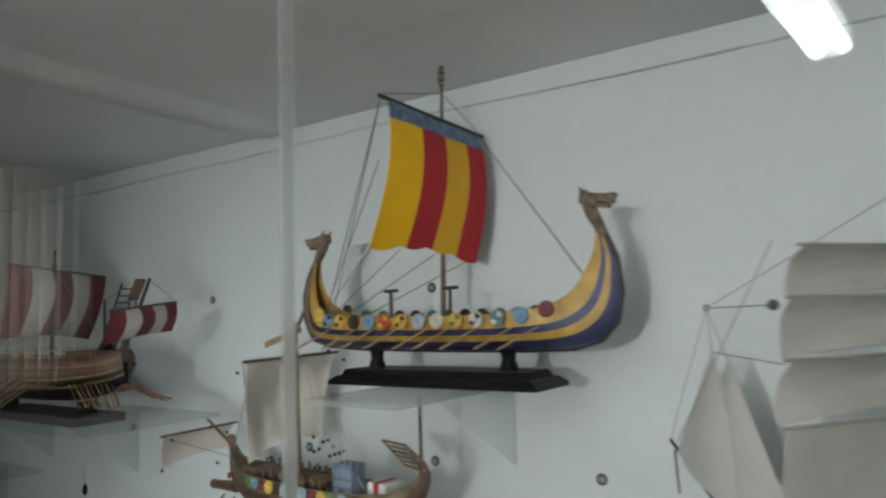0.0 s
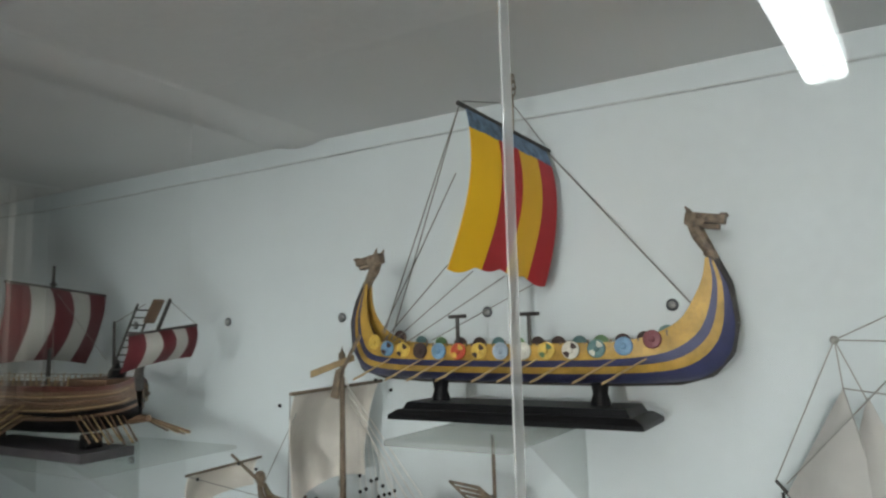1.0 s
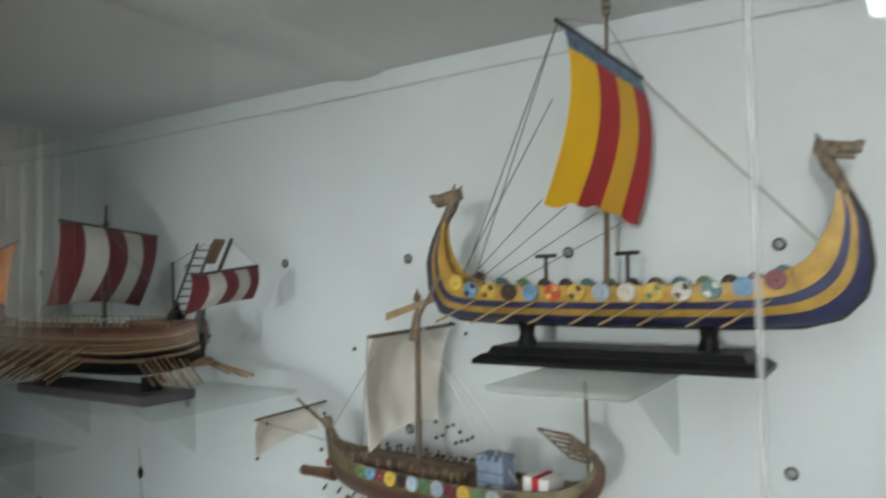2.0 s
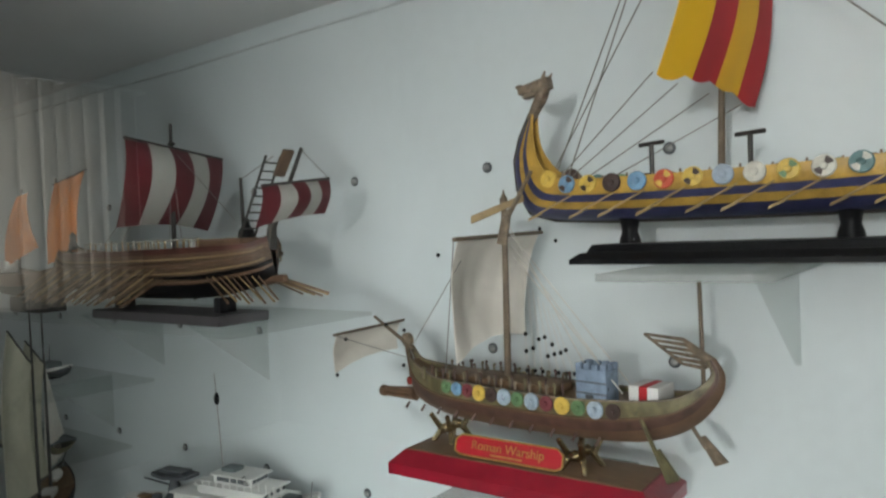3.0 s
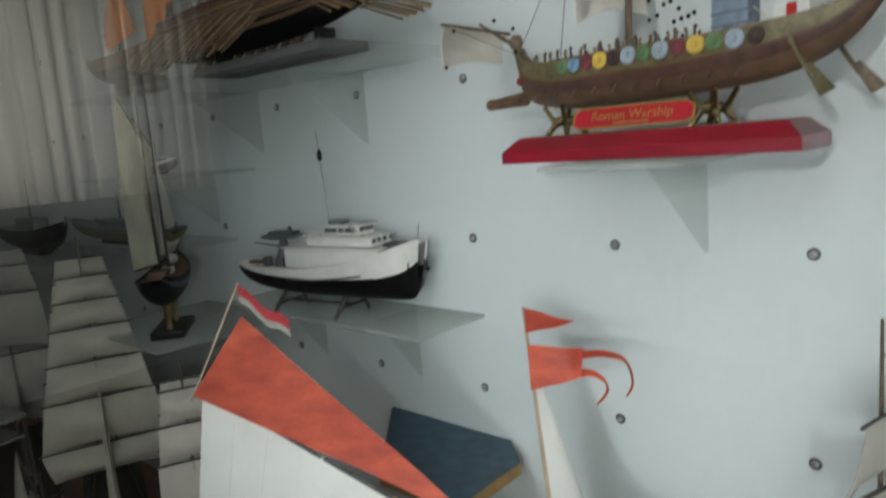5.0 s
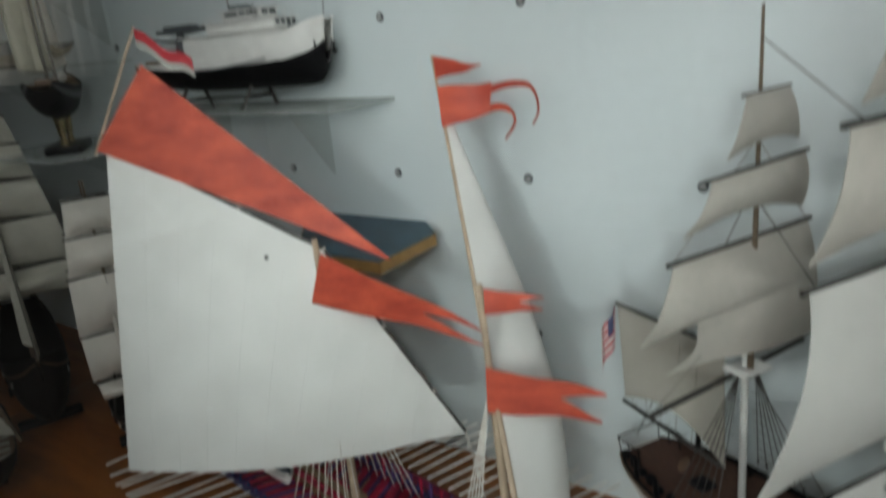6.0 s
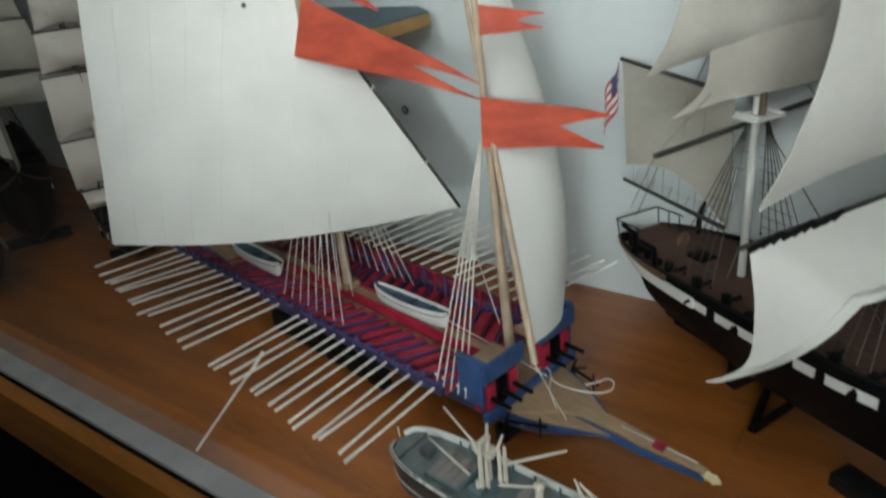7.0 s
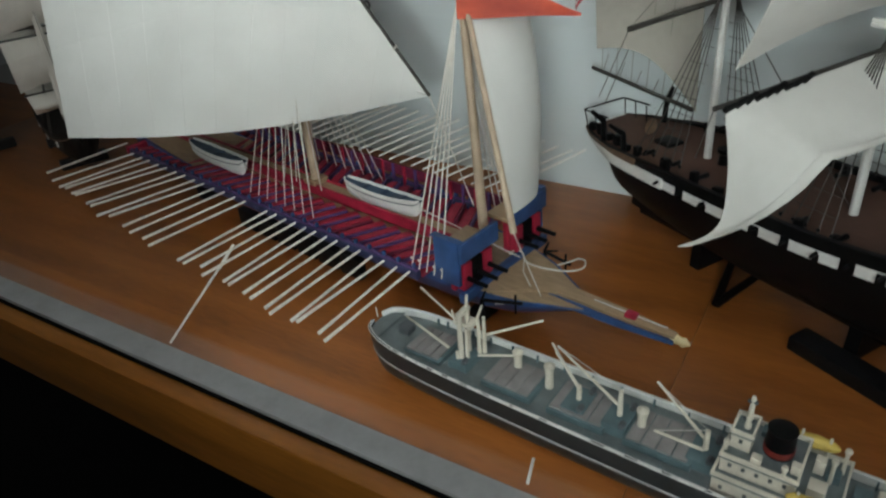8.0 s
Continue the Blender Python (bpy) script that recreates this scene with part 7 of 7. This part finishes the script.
def schooner():
    m = pose(-0.520, -0.164, 1.3605, 0, 0, 144)
    ship = thing("schooner", "dark-hulled schooner model with tan sails on a black stand", "model ship", m)
    Z = 0.045
    h = Hull([(-0.105, 0.050 + Z), (-0.085, 0.020 + Z), (-0.03, 0.006 + Z), (0.04, 0.006 + Z), (0.09, 0.022 + Z), (0.112, 0.055 + Z)],
             [(-0.115, 0.064 + Z), (-0.09, 0.060 + Z), (-0.03, 0.054 + Z), (0.04, 0.055 + Z), (0.09, 0.064 + Z), (0.122, 0.074 + Z)],
             [0.016, 0.026, 0.032, 0.031, 0.018, 0.001])
    strip_hull(ship, h, ((0, 0.62, HULLBLACK, 0), (0.60, 0.82, GUNGREY, 0.0006), (0.80, 1.0, HULLBLACK, 0.001)))
    part("deck", h.deck(0.9), DECKBROWN, ship)
    part("cabin", box(bmesh.new(), (-0.07, -0.013, 0.052 + Z), (-0.03, 0.013, 0.066 + Z), 0.002), BROWNHULL, ship)
    part("hatch", box(bmesh.new(), (0.0, -0.010, 0.050 + Z), (0.03, 0.010, 0.060 + Z), 0.002), SOFTWHITE, ship)
    part("tender", lathe(bmesh.new(), [(0.001, -0.022), (0.008, -0.012), (0.009, 0.004), (0.006, 0.015), (0.001, 0.024)], (0.07, 0, 0.066 + Z), 10, (1, 0, 0)), SOFTWHITE, ship)
    for x, top in ((0.030, 0.415), (-0.040, 0.425)):
        part("mast", bar(bmesh.new(), (x, 0, 0.05 + Z), (x - 0.006, 0, top), 0.0028, 0.001, 8), DARKSPAR, ship)
    for x0, x1, z0, z1, zt in ((0.026, -0.034, 0.125, 0.30, 0.345), (-0.044, -0.120, 0.120, 0.31, 0.37)):
        a, b, c, d = Vector((x0, 0, z1)), Vector((x1, 0.010, zt)), Vector((x1 - 0.008, 0.016, z0 + 0.004)), Vector((x0, 0, z0))
        part("gaff", bar(bmesh.new(), a, b, 0.0016, n=6), DARKSPAR, ship)
        part("boom", bar(bmesh.new(), d, c, 0.0016, n=6), DARKSPAR, ship)
        part("gaff_sail", sail((a, b, c, d), (0, 0.020, 0), n=10, m=12), paint("pale_tan_cloth", (0.56, 0.53, 0.41), 0.85, vary=0.2, scale=30), ship)
    for k in range(2):
        hd, tk, cl = Vector((0.026, 0, 0.30 - 0.04 * k)), Vector((0.165 - 0.04 * k, 0, 0.085 + Z)), Vector((0.050, 0.012, 0.075 + Z))
        rows = [[hd.lerp(tk, i / 10).lerp(hd.lerp(cl, i / 10), j / 6) for j in range(7)] for i in range(11)]
        part("jib", sheet(bmesh.new(), rows, 0.0008), SAILCREAM, ship)
    part("bowsprit", bar(bmesh.new(), (0.10, 0, 0.068 + Z), (0.17, 0, 0.088 + Z), 0.002, 0.001, 6), DARKSPAR, ship)
    part("base", box(bmesh.new(), (-0.055, -0.026, 0), (0.060, 0.026, 0.012), 0.003), BLACKBASE, ship, "black base")
    for x in (-0.028, 0.034):
        part("support", lathe(bmesh.new(), [(0.006, 0.012), (0.004, 0.022), (0.006, 0.032), (0.008, 0.054)], (x, 0, 0), 10), BRASS, ship, "brass support")


schooner()


def lug_boat():
    ship = thing("lug_sail_boat", "brown boat model with two orange lug sails", "model boat", pose(-0.515, -0.160, 1.7455))
    h = Hull([(-0.155, 0.060), (-0.14, 0.034), (-0.08, 0.022), (0.03, 0.022), (0.09, 0.034), (0.105, 0.058)],
             [(-0.165, 0.072), (-0.14, 0.068), (-0.08, 0.060), (0.03, 0.060), (0.09, 0.068), (0.112, 0.076)],
             [0.014, 0.024, 0.034, 0.034, 0.02, 0.002])
    strip_hull(ship, h, ((0, 0.55, HULLBLACK, 0), (0.53, 1.0, BROWNHULL, 0.001)))
    part("deck", h.deck(0.85), DECKBROWN, ship)
    part("mast", bar(bmesh.new(), (0.050, 0, 0.05), (0.068, 0, 0.198), 0.0026, 0.0014, 8), DARKSPAR, ship)
    part("mast", bar(bmesh.new(), (-0.070, 0, 0.05), (-0.046, 0, 0.190), 0.0024, 0.0012, 8), DARKSPAR, ship)
    part("lug_sail", sail(((0.070, -0.002, 0.190), (0.112, 0.02, 0.206), (0.092, 0.016, 0.086), (0.046, -0.006, 0.072)), (0.008, -0.014, 0), n=12, m=12, edge=0.6), SAILORANGE, ship, "orange lug sail")
    part("lug_sail", sail(((-0.048, -0.006, 0.178), (-0.042, 0.008, 0.184), (-0.018, 0.010, 0.098), (-0.084, -0.012, 0.068)), (0.0, -0.012, 0), n=12, m=12, edge=0.6), SAILORANGE, ship, "orange lug sail")
    part("yard", bar(bmesh.new(), (0.066, -0.003, 0.188), (0.116, 0.021, 0.208), 0.0015, n=6), DARKSPAR, ship)
    part("lantern", lathe(bmesh.new(), [(0.003, 0), (0.007, 0.006), (0.006, 0.018), (0.001, 0.026)], (0.098, 0, 0.068), 8), DARKSPAR, ship)
    part("white_box", box(bmesh.new(), (-0.098, -0.018, 0.060), (-0.074, 0.004, 0.078), 0.002), SOFTWHITE, ship)
    part("keel_block", box(bmesh.new(), (-0.06, -0.02, 0), (0.04, 0.02, 0.024), 0.002), BLACKBASE, ship)


lug_boat()


def small_launch(m, label, mat, top):
    ship = thing("small_launch", label, "model boat", m)
    h = Hull([(-0.09, 0.030), (-0.08, 0.012), (-0.03, 0.006), (0.04, 0.006), (0.08, 0.020), (0.095, 0.040)],
             [(-0.092, 0.044), (-0.08, 0.042), (-0.03, 0.040), (0.04, 0.042), (0.08, 0.050), (0.102, 0.056)],
             [0.018, 0.024, 0.027, 0.026, 0.014, 0.001])
    strip_hull(ship, h, ((0, 0.7, mat, 0), (0.68, 1.0, top, 0.001)))
    part("deck", h.deck(0.9), GREYDECK, ship)
    part("cabin", box(bmesh.new(), (-0.03, -0.014, 0.038), (0.03, 0.014, 0.058), 0.002), GREYDECK, ship)
    part("mast", bar(bmesh.new(), (0.0, 0, 0.05), (0.0, 0, 0.12), 0.0016, 0.0008, 6), GUNGREY, ship)
    part("keel_block", box(bmesh.new(), (-0.03, -0.012, 0), (0.03, 0.012, 0.008)), BLACKBASE, ship)


small_launch(pose(-0.665, -0.085, 1.6155, 0, 0, 4) @ Matrix.Diagonal((0.62, 0.8, 0.5, 1)), "small dark launch model with a white side on a glass shelf", GUNGREY, SOFTWHITE)
small_launch(pose(-0.77, -0.12, 1.4905, 0, 0, 182) @ Matrix.Diagonal((2.25, 1.0, 0.80, 1)), "long olive-grey launch model on a glass shelf", OLIVE, GREYDECK)
small_launch(pose(-1.24, -0.13, 1.4475) @ Matrix.Diagonal((2.1, 1.2, 1.45, 1)), "black-hulled launch model on a glass shelf", HULLBLACK, HULLBLACK)


# the sailing ship at the end of the upper shelf
def square_rigger():
    m = pose(0.871, -0.174, 1.5705, 0, 0, 143)
    ship = tall_ship(m, "square-rigged sailing ship model with pale sails and jibs", 0.25, 0.036, 0.085, (), (), BRIGSAIL, HULLBLACK, None)
    inv = m.inverted()
    W = lambda x, y, z: inv @ Vector((x, y, z))
    tip = W(0.681, -0.031, 1.760)
    part("bowsprit", bar(bmesh.new(), W(0.775, -0.10, 1.672), tip, 0.0034, 0.0014, 8), DARKSPAR, ship)
    part("dolphin_striker", bar(bmesh.new(), W(0.686, -0.036, 1.752), W(0.689, -0.04, 1.715), 0.0014, 0.001, 6), DARKSPAR, ship)
    for u, top in ((0.0, 0.40), (-0.085, 0.42)):
        part("mast", bar(bmesh.new(), (u, 0, 0.07), (u, 0, top), 0.004, 0.0014, 8), SPAR, ship)
        for z0, z1, h0, h1 in ((0.122, 0.2395, 0.096, 0.092), (0.240, 0.2765, 0.094, 0.088), (0.277, 0.3115, 0.089, 0.083), (0.312, 0.3415, 0.083, 0.072)):
            part("yard", bar(bmesh.new(), (u + 0.004, -h1 - 0.006, z1), (u + 0.004, h1 + 0.006, z1), 0.0013, n=6), SAILGREY, ship)
            part("square_sail", sail(((u + 0.006, -h1, z1 - 0.001), (u + 0.006, h1, z1 - 0.001), (u + 0.010, h0, z0), (u + 0.010, -h0, z0)), (0.018, 0, 0), n=14, m=10, foot=(z1 - z0) * 0.12, wrinkle=0.002), BRIGSAIL, ship)
        for s in (-1, 1):
            for k in range(4):
                line(ship, (u - 0.02 + 0.010 * k, s * 0.034, 0.085), (u, 0, 0.24), DARKSPAR, 0.0006, "shroud")
    heads = ((W(0.737, -0.095, 1.842), W(0.690, -0.040, 1.752), W(0.766, -0.118, 1.716)), (W(0.752, -0.108, 1.838), W(0.722, -0.065, 1.728), W(0.798, -0.142, 1.722)))
    for hd, tack, clew in heads:
        rows = [[hd.lerp(tack, i / 12).lerp(hd.lerp(clew, i / 12), j / 8) + Vector((0, 0.010 * math.sin(math.pi * j / 8) * i / 12, 0)) for j in range(9)] for i in range(13)]
        part("jib", sheet(bmesh.new(), rows, 0.0008), BRIGSAIL, ship)
    top = W(0.734, -0.091, 1.877)
    for a, b in ((tip, top), (top, W(0.871, -0.174, 1.945)), (top, W(0.812, -0.250, 1.878)), (heads[0][0], top), (heads[0][0], W(0.812, -0.25, 1.845)), (top, heads[1][2]), (heads[0][0], heads[0][2]), (W(0.69, -0.04, 1.76), W(0.81, -0.25, 1.914))):
        line(ship, a, b, SAILGREY, 0.0005, "stay")
    block(ship, top, 0.003, SAILGREY)
    block(ship, W(0.809, -0.255, 1.878), 0.003, GUNGREY)


square_rigger()


# ---- glass shelves on triangular brackets ----
def glass_shelf(x0, x1, front, top, brackets, drop=0.098, mat=SHELF):
    s = thing("glass_shelf", "frosted clear glass shelf on triangular glass brackets", "shelf", kind="", group="glass shelves")
    part("shelf_board", box(bmesh.new(), (x0, front, top - 0.005), (x1, -0.0005, top), 0.0012), mat, s)
    for x in brackets:
        part("bracket", slab(bmesh.new(), [(x - 0.0025, -0.0005, top - 0.0055), (x - 0.0025, front * 0.62, top - 0.0055), (x - 0.0025, -0.0005, top - drop)], (0.005, 0, 0)), THINSHELF, s)


glass_shelf(0.430, 0.535, -0.240, 1.8092, (0.505,), 0.094)
glass_shelf(0.242, 0.362, -0.200, 1.609, (0.301,), 0.102)
glass_shelf(-0.420, 0.010, -0.124, 1.411, (-0.116, -0.33), 0.106)
glass_shelf(-0.700, -0.422, -0.240, 1.360, (-0.60,), 0.10)
glass_shelf(-0.680, 0.020, -0.215, 1.745, (-0.185, -0.45), 0.105, THINSHELF)
glass_shelf(-0.780, -0.480, -0.180, 1.615, (-0.62,), 0.10, THINSHELF)
glass_shelf(-1.000, -0.560, -0.185, 1.490, (-0.86,), 0.10, THINSHELF)
glass_shelf(-1.470, -1.020, -0.190, 1.447, (-1.30,), 0.10, THINSHELF)
glass_shelf(0.760, 1.140, -0.230, 1.570, (0.85, 1.05), 0.10)


# ---- bolts in the wall ----
def bolt():
    b = thing("wall_bolt", "small round metal bolt with a domed cap in the wall", "bolt", group="bolts in the wall")
    part("washer", lathe(bmesh.new(), [(0.0060, 0), (0.0060, 0.001), (0.0048, 0.0018)], (0, 0, 0), 14, (0, -1, 0)), GUNGREY, b)
    part("cap", lathe(bmesh.new(), [(0.0036, 0.0019), (0.0036, 0.003), (0.0026, 0.0042), (0.0008, 0.0047)], (0, 0, 0), 12, (0, -1, 0)), STEEL, b)
    return b


first = bolt()
first.matrix_basis = pose(0, 0, 1.91)
for i in range(-7, 7):
    for k in range(5):
        if i or k:
            copy_thing(first, pose(0.2 * i + 0.0008 * ((i * 7 + k * 3) % 5 - 2), 0, 1.91 - 0.2 * k, 0, 25 * ((i + k) % 4), 0))

# ---- cable along the top of the wall ----
bm = bmesh.new()
last = None
for i in range(41):
    x = X0 + 0.05 + (X1 - X0 - 0.1) * i / 40
    p = Vector((x, -0.0017, 2.1165 + 0.0022 * math.sin(x * 5.0) - 0.001 * math.sin(x * 13)))
    if last:
        bar(bm, last, p, 0.0015, n=6)
    last = p
tagged(finish(bm, "wall_cable", CABLE), "thin grey cable running along the top of the wall", "cable")

# ---- blue shelf block behind the galley ----
wb = thing("blue_shelf", "small blue-topped wooden wall shelf with bare ochre edge", "shelf")
OCHRE = paint("bare_ochre_wood", (0.36, 0.20, 0.06), 0.6, vary=0.3, scale=60)
SLATE = paint("slate_blue_paint", (0.045, 0.095, 0.135), 0.5, vary=0.4, scale=50)
outline = [(-0.185, -0.001), (0.040, -0.001), (0.086, -0.042), (0.092, -0.160), (-0.04, -0.160)]
part("board", slab(bmesh.new(), [(x, y, 1.229) for x, y in outline], (0, 0, 0.014)), OCHRE, wb)
part("top_panel", slab(bmesh.new(), [(x * 0.985, y * 0.99, 1.2432) for x, y in outline], (0, 0, 0.002)), SLATE, wb)

# ---- loose pieces on the table ----
lo = bar(bmesh.new(), (0.072, -0.462, 0.9035), (0.083, -0.376, 0.9615), 0.0012, 0.0014, 6)
slab(lo, [(0.0805, -0.394, 0.9500), (0.0845, -0.394, 0.9500), (0.0855, -0.372, 0.9650), (0.0815, -0.372, 0.9650)], (0, 0.001, 0.001))
tagged(finish(lo, "loose_oar", OARWOOD), "loose pale wooden oar leaning against the other oars", "oar")
tagged(finish(box(bmesh.new(), (-0.012, -0.0012, 0), (0.012, 0.0012, 0.0022), 0.0005, pose(0.439, -0.4445, TOP, 0, 0, 104)), "white_splinter", SOFTWHITE), "short white splinter lying on the table top", "splinter")

# ---- sheer pleated curtain before the room window, mirrored in the glass ----
def curtain(y0, y1, x, n):
    rows = []
    steps = n * 6
    for i in range(steps + 1):
        y = y0 + (y1 - y0) * i / steps
        fold = noise.noise(Vector((y * 2.3, 0.7, 0))) * 0.5 + 0.5
        a = 2 * math.pi * (i / 6 + 1.3 * noise.noise(Vector((y * 1.7, 4.1, 0))))
        deep = 0.015 + 0.09 * fold**1.5
        rows.append([(x + deep * (0.75 + 0.25 * q) * math.sin(a + 0.35 * q) + 0.012 * math.sin(a * 2.3), y + 0.02 * q * fold, z) for q, z in ((1.0, 1.41), (0.6, 1.9), (0.25, 2.5), (0.0, 3.1))])
    c = thing("curtain", "pale sheer pleated curtain hanging before the room window", "curtain")
    part("cloth", sheet(bmesh.new(), rows, 0.004), CURTAIN, c)
    part("rod", bar(bmesh.new(), (x, y0 - 0.1, 3.12), (x, y1 + 0.1, 3.12), 0.015, n=10), WHITEMETAL, c)
    for y in (y0 - 0.05, y1 + 0.05):
        part("rod_bracket", box(bmesh.new(), (x - 0.16, y - 0.02, 3.10), (x + 0.01, y + 0.02, 3.14)), WHITEMETAL, c)


curtain(-3.45, -1.05, -4.82, 17)
